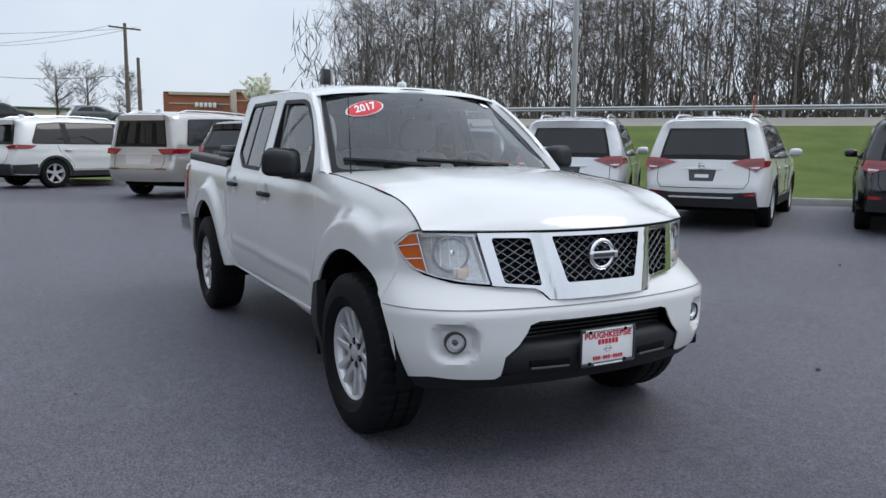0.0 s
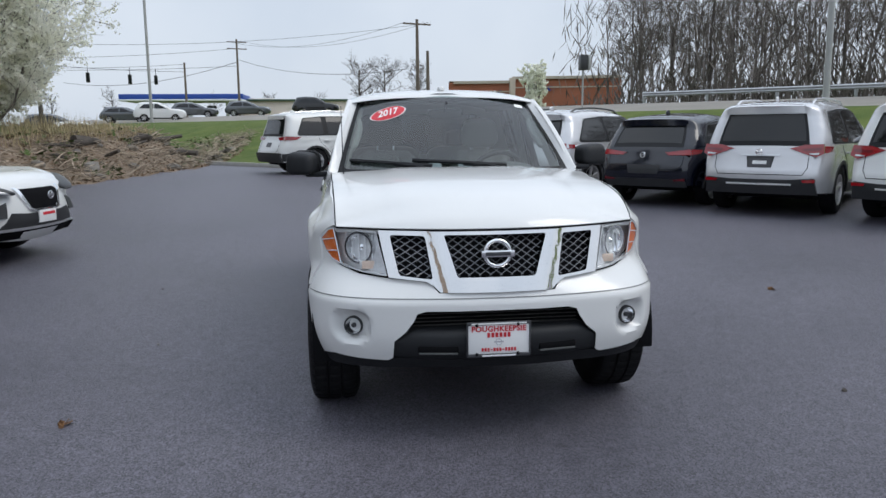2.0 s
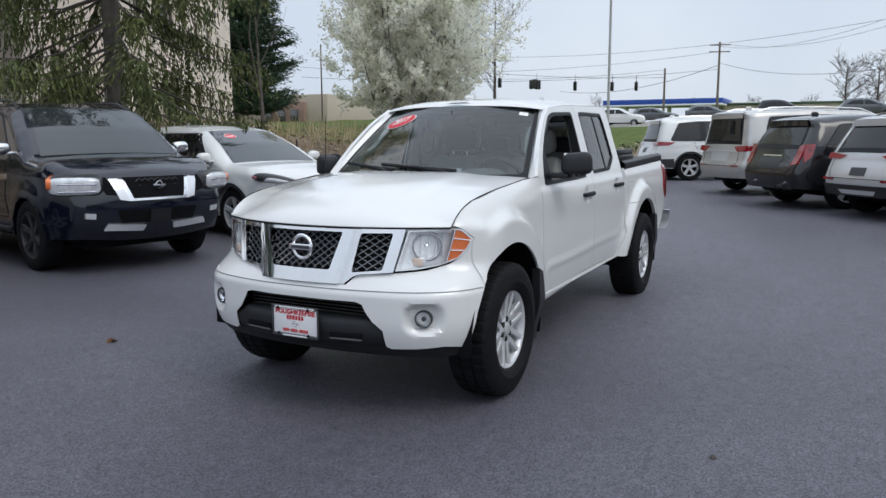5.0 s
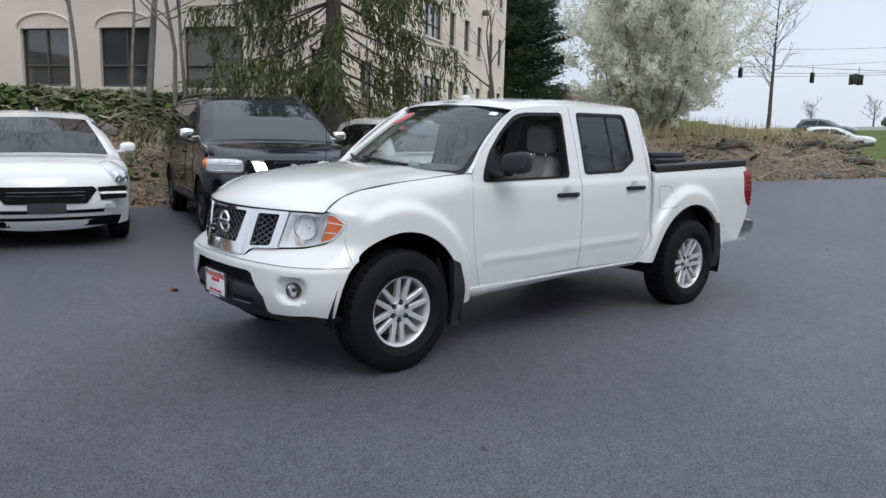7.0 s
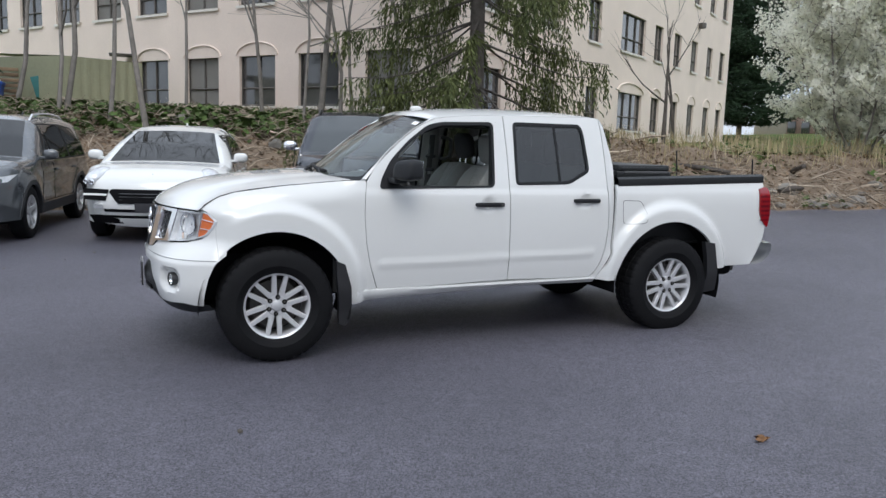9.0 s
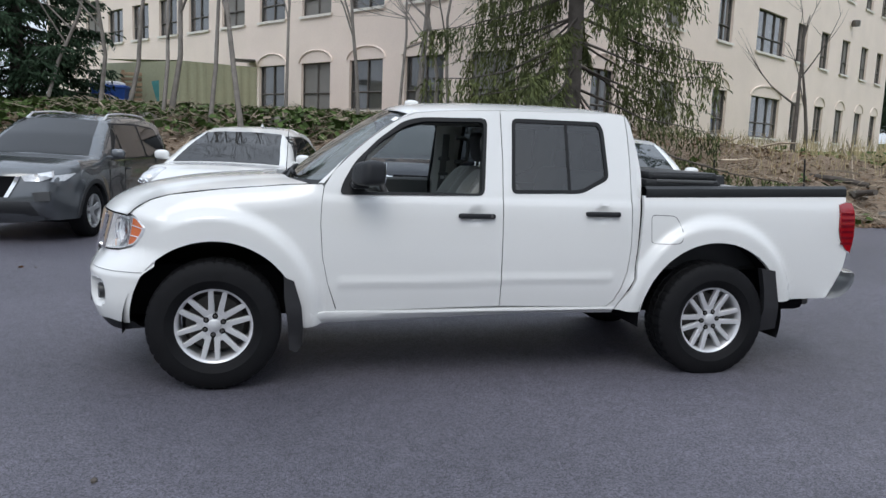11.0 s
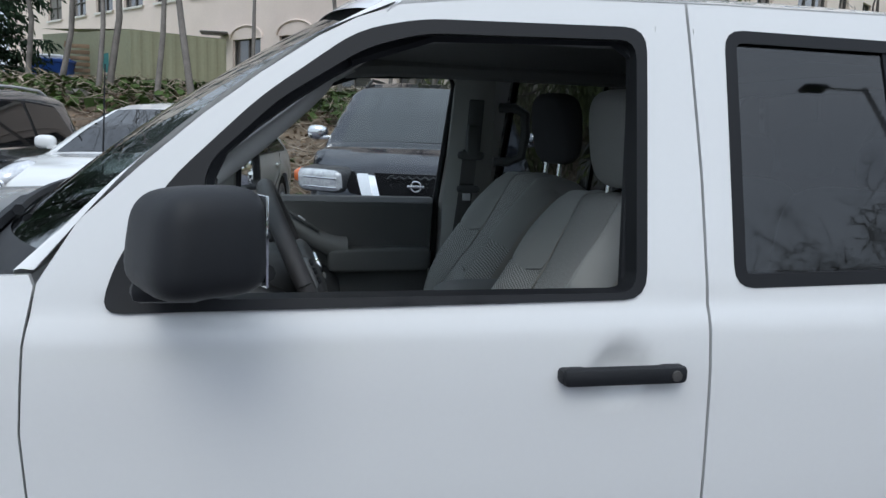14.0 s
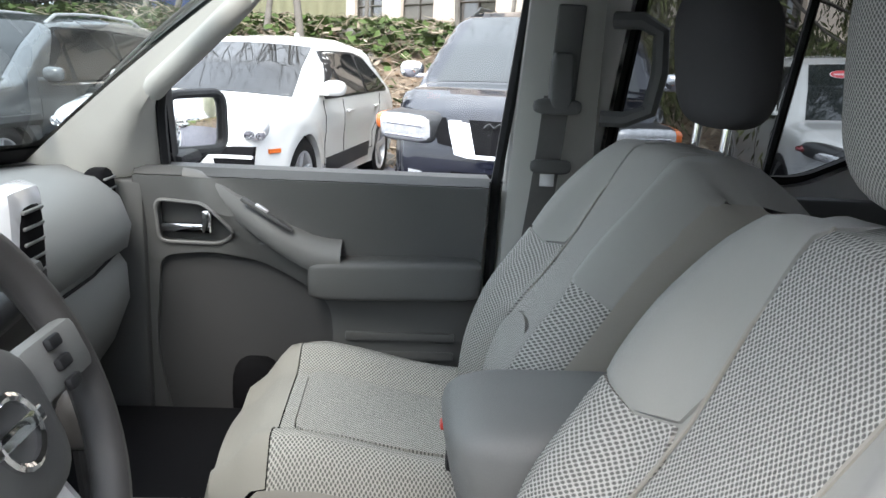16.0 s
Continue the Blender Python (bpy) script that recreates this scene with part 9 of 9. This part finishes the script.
# stakes on the bank
for x, y in ((-10.2, -10.6), (-12.4, -10.4), (-14.2, -9.6)):
    z = ground_z(x, y)
    tagged(part("stake", tube([(x, y, z - 0.05), (x + 0.06, y, z + 0.75)], 0.022, 5), M_BLACK), "thin dark metal stake leaning in the bank", "stake", "stakes on the bank")

# the bare woods across the road
rng = random.Random(12)
woods, haze = Acc(), Acc()
for k in range(350):
    s, d = rng.uniform(-29, 82), 31 + abs(rng.gauss(0, 11))
    if s < -4:
        d += (-4 - s) * 0.5
    p = KERB_P + KERB_D * s + KERB_N * d
    h = rng.uniform(10, 19) * (0.85 if d < 36 else 1.0)
    r = rng.uniform(0.04, 0.10) * (1.7 if k % 8 == 0 else 1)
    lx, ly = rng.gauss(0, 0.06), rng.gauss(0, 0.06)
    line = [Vector((p.x + lx * h * t + rng.gauss(0, 0.10) * (t > 0), p.y + ly * h * t + rng.gauss(0, 0.10) * (t > 0), 2.35 + h * t)) for t in (0, 0.2, 0.4, 0.6, 0.8, 1)]
    woods.tube(line, [r, r * 0.88, r * 0.72, r * 0.52, r * 0.3, 0.012], 5)
    for q in range(rng.randint(10, 15)):
        t = rng.uniform(0.22, 0.98)
        i = min(4, int(t * 5))
        c = line[i].lerp(line[i + 1], t * 5 - i)
        b = rng.uniform(0, 2 * math.pi)
        v = Vector((math.cos(b), math.sin(b), rng.uniform(0.3, 1.1))).normalized()
        l = h * rng.uniform(0.12, 0.28) * (1.25 - 0.5 * t)
        pts = [c, c + v * l * 0.5 + Vector((0, 0, rng.gauss(0.05, 0.1))), c + v * l + Vector((rng.gauss(0, 0.15), rng.gauss(0, 0.15), l * 0.15))]
        woods.tube(pts, [r * 0.36 * (1 - 0.5 * t), r * 0.22, 0.008], 3)
        for e in range(13):
            m = pts[0].lerp(pts[2], rng.uniform(0.25, 1.0))
            v2 = (v + Vector((rng.gauss(0, 0.6), rng.gauss(0, 0.6), rng.gauss(0.2, 0.4)))).normalized()
            l2 = l * rng.uniform(0.2, 0.55)
            haze.leaf(m, m + v2 * l2, v2.cross(Vector((rng.gauss(0, 1), rng.gauss(0, 1), 0.2))).normalized() * 0.017)
            for _ in range(3):
                m2 = m + v2 * l2 * rng.uniform(0.3, 0.9)
                v3 = (v2 + Vector((rng.gauss(0, 0.7), rng.gauss(0, 0.7), rng.gauss(0.1, 0.4)))).normalized()
                haze.leaf(m2, m2 + v3 * l2 * 0.5, v3.cross(Vector((rng.gauss(0, 1), rng.gauss(0, 1), 0.2))).normalized() * 0.013)
for k in range(420):
    s, d = rng.uniform(-19, 80), 31 + abs(rng.gauss(0, 7))
    p = KERB_P + KERB_D * s + KERB_N * d
    b = Vector((p.x, p.y, 2.35))
    h = rng.uniform(2, 7)
    woods.tube([b, b + Vector((rng.gauss(0, 0.3), rng.gauss(0, 0.3), h * 0.5)), b + Vector((rng.gauss(0, 0.6), rng.gauss(0, 0.6), h))], [0.03, 0.02, 0.006], 3)
tagged(woods.done("woods", M_WOODS), "bare grey-brown winter woods across the road", "woods", kind="stuff")
for k in range(34000):
    s, d = rng.uniform(-28, 84), rng.uniform(34, 62)
    p = KERB_P + KERB_D * s + KERB_N * d
    z = 2.4 + rng.uniform(0, 1) ** 1.7 * 8.5
    v = Vector((rng.gauss(0, 0.5), rng.gauss(0, 0.5), 1)).normalized() * rng.uniform(0.4, 1.3)
    b = Vector((p.x, p.y, z))
    haze.leaf(b - v, b + v, Vector((rng.gauss(0, 1), rng.gauss(0, 1), 0)).normalized() * (0.075 - 0.0045 * (z - 2.4)))
tagged(haze.done("thicket", M_WOODS), "dense brown twigs and undergrowth of the bare woods", "undergrowth", kind="stuff")

# ---- far things: poles, wires, bank branch, filling station, far cars ----
M_POLE = mat("utility_pole_wood", (0.16, 0.13, 0.105), 0.9, var=0.2, scale=1.5, fine=20)
M_LAMPPOST = mat("grey_lamp_post", (0.40, 0.40, 0.39), 0.6, metal=0.3, var=0.1, scale=1)
M_BRICK = mat("far_brick", (0.36, 0.13, 0.075), 0.9, var=0.12, scale=0.8, fine=12)
M_BANDSTONE = mat("pale_cornice", (0.50, 0.43, 0.35), 0.85, var=0.08)
M_SIGNWHITE = mat("sign_white", (0.8, 0.8, 0.8), 0.5, var=0.02)
M_SIGNBLUE = mat("sign_blue", (0.02, 0.08, 0.35), 0.5, var=0.05)
M_CANOPY = mat("canopy_blue", (0.02, 0.07, 0.36), 0.45, var=0.05)
M_SIGNRED = mat("sign_red", (0.48, 0.10, 0.06), 0.6, var=0.05)
M_WIRE = mat("wire", (0.03, 0.03, 0.035), 0.7, var=0.1)
M_YELLOWG = mat("signal_dark", (0.02, 0.024, 0.02), 0.6, var=0.1)


def gz(x, y):
    return ground_z(x, y)


def utility_pole(x, y, h, arms=1, label="brown wooden utility pole with cross arm and wires", r=0.17):
    p = thing("utility_pole", label, "utility pole", "poles along the road")
    z = gz(x, y)
    part("pole", tube([(x, y, z - 0.2), (x, y, h)], [r, r * 0.65], 8), M_POLE, p)
    for k in range(arms):
        part("cross_arm", box((x, y, h - 0.35 - 0.8 * k), (0.12, 2.4, 0.12), 0.02, m=Matrix.Translation((x, y, 0)) @ Matrix.Rotation(radians(20), 4, "Z") @ Matrix.Translation((-x, -y, 0))), M_POLE, p)
        for s in (-1.05, -0.5, 0.5, 1.05):
            part("insulator", lathe([(0.05, 0), (0.05, 0.01)], 6, (x, y + s, h - 0.22 - 0.8 * k)), M_WIRE, p)
    return p


far_poles = [utility_pole(-57.6, 5.6, 10.0), utility_pole(-94.9, -12.9, 12.6, 2), utility_pole(-93.7, -19.0, 9.7, 0, "grey pole at the crossing")]
utility_pole(-44.3, -33.2, 8.4, 0, "thin distant dark wooden pole", 0.07)
far_poles.append(utility_pole(-57.5, 6.4, 7.6, 0, "thin second wooden pole behind"))


def wire(a, b, sag, r=0.022):
    r *= 0.6
    a, b = Vector(a), Vector(b)
    pts = [a.lerp(b, k / 16) - Vector((0, 0, sag * 4 * (k / 16) * (1 - k / 16))) for k in range(17)]
    return tagged(part("overhead_wire", tube(pts, r, 4), M_WIRE), "thin black overhead wire", "wire", "wires along the road")


for dy in (-0.9, 0.9):
    wire((-57.6, 5.6 + dy, 9.8), (-94.9, -12.9 + dy, 12.3), 1.2)
wire((-94.9, -12.9, 9.9), (-130, -45, 9.5), 1.4, 0.05)
wire((-94.9, -12.9, 10.2), (-60, 5, 6.4), 1.0, 0.035)
wire((-94.9, -12.9, 9.4), (-75, -60, 9.0), 1.0, 0.035)
wire((-94.9, -12.9, 11.5), (-80, -66, 11.0), 1.6, 0.03)
wire((-57.6, 5.6, 9.6), (-64, -40, 10.0), 1.5, 0.02)
wire((-93.7, -19.0, 9.5), (-80, -50, 9.2), 0.8, 0.03)
# span wire with signals
SA, SB = Vector((-93.7, -19.0, 8.6)), Vector((-70, -42, 9.2))
wire(SA, SB, 0.5, 0.035)
for t, big in ((0.12, 0), (0.22, 0), (0.37, 0), (0.52, 1), (0.66, 0), (0.88, 0)):
    q = SA.lerp(SB, t) - Vector((0, 0, 0.5 * 4 * t * (1 - t)))
    s = thing("traffic_signal", "dark traffic signal hanging from a span wire", "traffic light", "signals over the crossing")
    part("hanger", tube([q + Vector((0, 0, 0.30)), q - Vector((0, 0, 0.5))], 0.035, 4), M_WIRE, s)
    part("housing", box(q - Vector((0, 0, 1.0)), (0.35, 0.35, 1.05), 0.04), M_YELLOWG, s)
    for k in range(3):
        part("visor", tube([q + Vector((0.15, 0.05, -0.68 - 0.33 * k)), q + Vector((0.36, 0.1, -0.70 - 0.33 * k))], 0.13, 8, cap=False), M_YELLOWG, s)
    if big:
        part("cross_bar", box(q - Vector((0, 0, 0.45)), (1.5, 0.06, 0.06), 0.01), M_YELLOWG, s)
        part("cross_bar", box(q - Vector((0, 0.35, 0.45)), (0.06, 0.75, 0.06), 0.01), M_YELLOWG, s)
        for dx, dy in ((0.7, 0), (-0.7, 0), (0, 0.7)):
            part("housing", box(q - Vector((dx, dy, 0.95)), (0.35, 0.35, 1.05), 0.04), M_YELLOWG, s)


def lamp_post(x, y, h):
    p = thing("lamp_post", "tall pale grey lot lamp post", "lamp post", "lamp posts of the lot")
    z = gz(x, y)
    part("base", tube([(x, y, z - 0.1), (x, y, z + 0.7)], 0.28, 12), M_CONCRETE, p)
    part("pole", tube([(x, y, z + 0.6), (x, y, h)], [0.085, 0.06], 10), M_LAMPPOST, p)
    part("lamp_arm", tube([(x, y, h - 0.1), (x + 0.9, y + 0.2, h + 0.1)], 0.03, 6), M_LAMPPOST, p)
    part("lamp_head", box((x + 1.1, y + 0.25, h + 0.1), (0.6, 0.35, 0.12), 0.03), M_SATIN, p)
    return p


lamp_post(-14.0, 11.4, 10.5)
far_post = lamp_post(-39.3, -10.6, 13.0)

# brick bank branch
chase = thing("bank_branch", "low red brick bank branch with pale cornice and white sign", "building")
CA, CB, CC = Vector((-58.5, 8.6)), Vector((-57.5, 13.2)), Vector((-55.5, 21.6))
CZ = 2.3


def wall_seg(parent, a, b, z0, z1, m, nm="wall", t=0.4, wins=()):
    d = (b - a).normalized()
    n = Vector((-d.y, d.x))
    n = n if n.x > 0 else -n
    f = lambda s, z: (a.x + d.x * s, a.y + d.y * s, z)
    L = (b - a).length
    holes = [[(s, lo), (s + w, lo), (s + w, hi), (s, hi)] for s, w, lo, hi in wins]
    part(nm, panel([(0, z0), (L, z0), (L, z1), (0, z1)], f, holes, 1.5, t, lambda u, v: (-n.x, -n.y, 0)), m, parent)
    for s, w, lo, hi in wins:
        g = lambda k, z: (a.x + d.x * k - n.x * 0.15, a.y + d.y * k - n.y * 0.15, z)
        win = part("window", loft([[g(s, lo), g(s + w, lo)], [g(s, hi), g(s + w, hi)]]), M_PANE, parent)
        bm = bmesh.new()
        for k in range(4):
            tube([(a.x + d.x * (s + w * k / 3) - n.x * 0.1, a.y + d.y * (s + w * k / 3) - n.y * 0.1, z) for z in (lo, hi)], 0.05, 4, bm)
        part("window_frame", bm, M_SIGNWHITE, win)
    return d, n


CA2 = Vector((-64.0, 9.6))
d1, n1 = wall_seg(chase, CA, CB, CZ, 5.2, M_BRICK, wins=[(1.0, 1.6, CZ + 0.3, CZ + 1.2)])
wall_seg(chase, CA2, CA, CZ, 5.2, M_BRICK)
d2, n2 = wall_seg(chase, CB, CC, CZ, 5.5, M_BRICK, wins=[(3.6, 2.4, CZ + 0.1, CZ + 1.0), (1.2, 1.2, CZ + 0.2, CZ + 1.0)])
wall_seg(chase, CC, CC + Vector((-8, 1.5)), CZ, 5.5, M_BRICK)
for a, b, z in ((CA, CB, 5.2), (CB, CC, 5.5), (CA2, CA, 5.2)):
    for dz, th, pr in ((0.0, 0.22, 0.18), (-0.75, 0.10, 0.06)):
        rows = []
        d = (b - a).normalized()
        n = Vector((-d.y, d.x))
        n = n if n.x > 0 else -n
        part("cornice", loft([[(p.x + n.x * k, p.y + n.y * k, z + dz + h) for k, h in ((0, -th / 2), (pr, -th / 2), (pr, th / 2), (-0.4, th / 2))] for p in (a, b)]), M_BANDSTONE, chase)
part("pier", box((CB.x + 0.1, CB.y, 3.9), (0.35, 0.45, 3.2), 0.02), M_BANDSTONE, chase)
part("roof", loft([[(CA.x, CA.y, 5.15), (CC.x, CC.y, 5.4)], [(CA2.x, CA2.y, 5.15), (CC.x - 8, CC.y + 1.5, 5.4)]]), M_CONCRETE, chase)
for a, d, n, s0, z in ((CA, d1, n1, 2.0, 4.35), (CB, d2, n2, 1.3, 4.65)):
    for k in range(5):
        q = a + d * (s0 + k * 0.33) + n * 0.1
        part("sign_block", box((q.x, q.y, z), (0.12, 0.24, 0.36), 0.02), M_SIGNWHITE, chase, "white sign letter as plain block")
    q = a + d * (s0 + 5 * 0.33 + 0.12) + n * 0.1
    part("sign_mark", moved(lathe([(0.22, 0), (0.22, 0.1), (0.08, 0.1)], 8), Matrix.Translation((q.x, q.y, z)) @ Matrix.Rotation(radians(90), 4, "Z")), M_SIGNBLUE, chase, "blue octagonal mark")
twiggy_tree("pear_tree", "white-flowering street tree before the bank branch", -49.3, 13.0, 4.4, 1.25, 31, M_BLOSSOM, 16, 0.05, 7, 0.12, 14, 9, 0.04, z=2.2)
for x, y in ((-52.5, 9.3), (-52.5, 11.6)):
    twiggy_tree("shrub_tree", "low budding tree before the bank branch", x, y, 2.0, 0.75, 32, M_LEAFBUD, 4, 0.03, 3, 0.15, 10, 6, 0.03, z=2.2)
for k, (x, y, h, lf) in enumerate(((-62.1, 1.1, 5.2, None), (-61.5, 3.2, 5.0, None), (-60.0, 5.9, 4.9, M_REDBUD))):
    twiggy_tree("street_tree", "rounded bare street tree with fine twigs" if not lf else "street tree with reddish buds", x, y, h, 2.5 - 0.4 * k, 61 + k, lf, 3, 0.035, 1, 0.28, 30, 11, 0.14, z=2.0, group="street trees", tw=0.014)
for k in range(9):
    x, y = -118 - 3 * (k % 3), -52 + 8 * k
    twiggy_tree("distant_tree", "hazy bare tree on the horizon", x, y, 4 + (k * 37 % 3), 2.4, 80 + k, limbs=16, twigs=8, r=0.16, z=2.6, group="trees on the horizon", tw=0.02)

# box sign on a pole
sp = thing("pole_sign", "grey box sign on a tall thin pole seen edge-on", "sign")
part("pole", tube([(-34.2, 11.5, gz(-34.2, 11.5)), (-34.2, 11.5, 5.1)], 0.05, 6), M_LAMPPOST, sp)
part("panel", box((-34.2, 11.5, 4.75), (0.5, 0.36, 0.75), 0.02), M_SATIN, sp)
part("panel_edge", box((-34.2, 11.78, 4.75), (0.4, 0.14, 0.75), 0.02), M_LAMPPOST, sp)
# red and white lawn sign
ls = thing("lawn_sign", "red and white board sign on two white posts in the grass", "sign")
zz = gz(-40.0, -15.4)
for y in (-16.1, -14.7):
    part("post", box((-40.0, y, zz + 0.6), (0.09, 0.09, 1.3), 0.01), M_SIGNWHITE, ls)
part("board", box((-39.95, -15.4, zz + 1.0), (0.06, 1.5, 0.62), 0.01), M_SIGNRED, ls)
part("lower_board", box((-39.95, -15.4, zz + 0.58), (0.06, 1.5, 0.2), 0.01), M_SIGNWHITE, ls)
for k in range(2):
    part("writing_bar", box((-39.91, -15.4, zz + 1.1 - 0.2 * k), (0.01, 1.2 - 0.3 * k, 0.08), 0), M_SIGNWHITE, ls)
# orange marker post beside the road
tagged(part("marker_post", tube([(-18.6, 24.3, gz(-18.6, 24.3)), (-18.6, 24.3, gz(-18.6, 24.3) + 1.25)], 0.035, 6), M_SIGNRED), "orange-red marker post in the verge", "marker post")

# filling station
gas = thing("filling_station", "far filling station with a blue and white canopy", "filling station")
part("canopy", box((-108, -21.5, 6.1), (9, 16, 0.7), 0.05, m=None), M_CANOPY, gas)
part("canopy_edge", box((-107.9, -21.5, 5.65), (9, 16, 0.22), 0.03), M_SIGNWHITE, gas)
for y in (-27, -21, -16):
    part("column", box((-107, y, 4.6), (0.5, 0.5, 2.2), 0.03), M_SIGNWHITE, gas)
for y in (-25, -18):
    part("pump", box((-106, y, 4.1), (0.7, 1.2, 1.7), 0.05), M_SATIN, gas)
shop = thing("low_shop", "low pale shop with a dark green roof behind the road", "building")
part("wall", box((-112, -5, 3.6), (8, 18, 4.2), 0.05), M_STUCCO, shop)
part("roof", box((-112, -5, 5.75), (9, 19, 0.25), 0.05), mat("green_roof", (0.06, 0.10, 0.07), 0.8, var=0.15), shop)
part("wall_wing", box((-113, -13, 3.8), (6, 6, 4.6), 0.05), M_SILL, shop)
# low brick block far behind the pine
low = thing("low_brick_building", "low brown brick building in the distance", "building")
part("wall", box((-62, -48, 4.0), (10, 12, 3.2), 0.05), M_BANDSTONE, low)
part("front", box((-56.8, -47, 3.7), (0.4, 5, 2.4), 0.05), mat("dusty_brick", (0.33, 0.22, 0.18), 0.9, var=0.15), low)
for k in range(3):
    part("window", box((-56.5, -48.8 + k * 1.6, 3.6), (0.1, 0.9, 1.1), 0.02), M_PANE, low)

# cars standing along the road
FARP = profile(0.9, 2.7, 0.9, 1.5, 0.95, 0.98, 2.4, 1.5, -0.75, -0.4)


def far_car(label, paint, x, y, deg, k=1.0):
    make_car("roadside_car", label, "car", paint, [(a, b * k) for a, b in FARP], 2.7, 1.8, Matrix.Translation((x, y, gz(x, y))) @ Matrix.Rotation(radians(deg), 4, "Z"), (0.33, 0.21, 5, 0.035), None,
             [[(a, b * k) for a, b in g] for g in sg_windows(-0.75, -0.4, 1.5, 2.4, 0.95, 1.5, (0.9,))], belt=0.95 * k, mirror_z=1.0 * k, group="cars on the far road", fin=False, near_by=False)


for lab, pa, x, y, dg, k in (("white minivan on the far road", M_WHITE2, -70, -18.5, 100, 1.18), ("dark sedan on the far road", M_CHARCOAL, -72, -22, 95, 1.0), ("dark wagon on the far road", M_CHARCOAL, -78, -11.5, 92, 1.05),
                             ("black pickup-sized car on the far road", M_BLACKP, -74, -4.5, 92, 1.2), ("dark sedan beside the street trees", M_CHARCOAL, -68, 2.4, 92, 1.0),
                             ("dark grey sedan on the far road", M_CHARCOAL, -76, -16.5, 95, 1.0), ("dark car on the far road", M_CHARCOAL, -62, -25.0, 100, 1.05), ("dark sedan on the side street", M_CHARCOAL, -66, -40.0, 120, 1.0),
                             ("grey car on the side street", M_CHARCOAL, -74, -55.0, 120, 1.1), ("white car beside the lawn", M_WHITE2, -50, -19.0, 110, 1.0)):
    far_car(lab, pa, x, y, dg, k)

# the crossing, its poles and the bank branch stand half as far again beyond the lot
spread = Matrix.Translation((4.2, -0.2, 1.48)) @ Matrix.Scale(1.5, 4) @ Matrix.Translation((-4.2, 0.2, -1.48))
far_kinds = ("overhead_wire", "traffic_signal", "bank_branch", "street_tree", "shrub_tree", "distant_tree", "filling_station", "low_shop", "pear_tree.001")
for ob in list(scene.objects):
    if ob.parent is None and (ob.name.startswith(far_kinds) or ob in far_poles or ob == far_post):
        ob.matrix_world = spread @ ob.matrix_world

# litter on the asphalt
M_LEAF = mat("dry_leaf", (0.17, 0.085, 0.035), 0.85, var=0.3, scale=30)
rng = random.Random(9)
for x, y, s in ((-2.07, 3.08, 0.034), (0.27, -2.17, 0.036), (2.3, -3.4, 0.024)):
    a = Acc()
    for k in range(9):
        u = Vector((rng.gauss(0, 1), rng.gauss(0, 1), rng.gauss(0, 0.6))).normalized()
        w = u.cross(Vector((rng.gauss(0, 1), rng.gauss(0, 1), 1))).normalized()
        a.quad(Vector((x + rng.gauss(0, s * 0.4), y + rng.gauss(0, s * 0.4), lot_z(x, y) + s * 0.35)), u * s * 0.6, w * s * 0.35)
    tagged(a.done("leaf_clump", M_LEAF), "small curled brown leaf clump on the asphalt", "leaves", "litter on the asphalt")
for k in range(30):
    x, y = rng.uniform(-12, 5), rng.uniform(-4.5, 6)
    if -4.6 < x < 1.1 and abs(y) < 1.2:
        continue
    bm = bmesh.new()
    bmesh.ops.create_icosphere(bm, subdivisions=1, radius=rng.uniform(0.006, 0.018))
    moved(bm, Matrix.Translation((x, y, lot_z(x, y) + 0.006)))
    tagged(part("pebble", bm, M_ROCK if k % 2 else M_BARK), "tiny loose stone on the asphalt", "pebble", "litter on the asphalt")
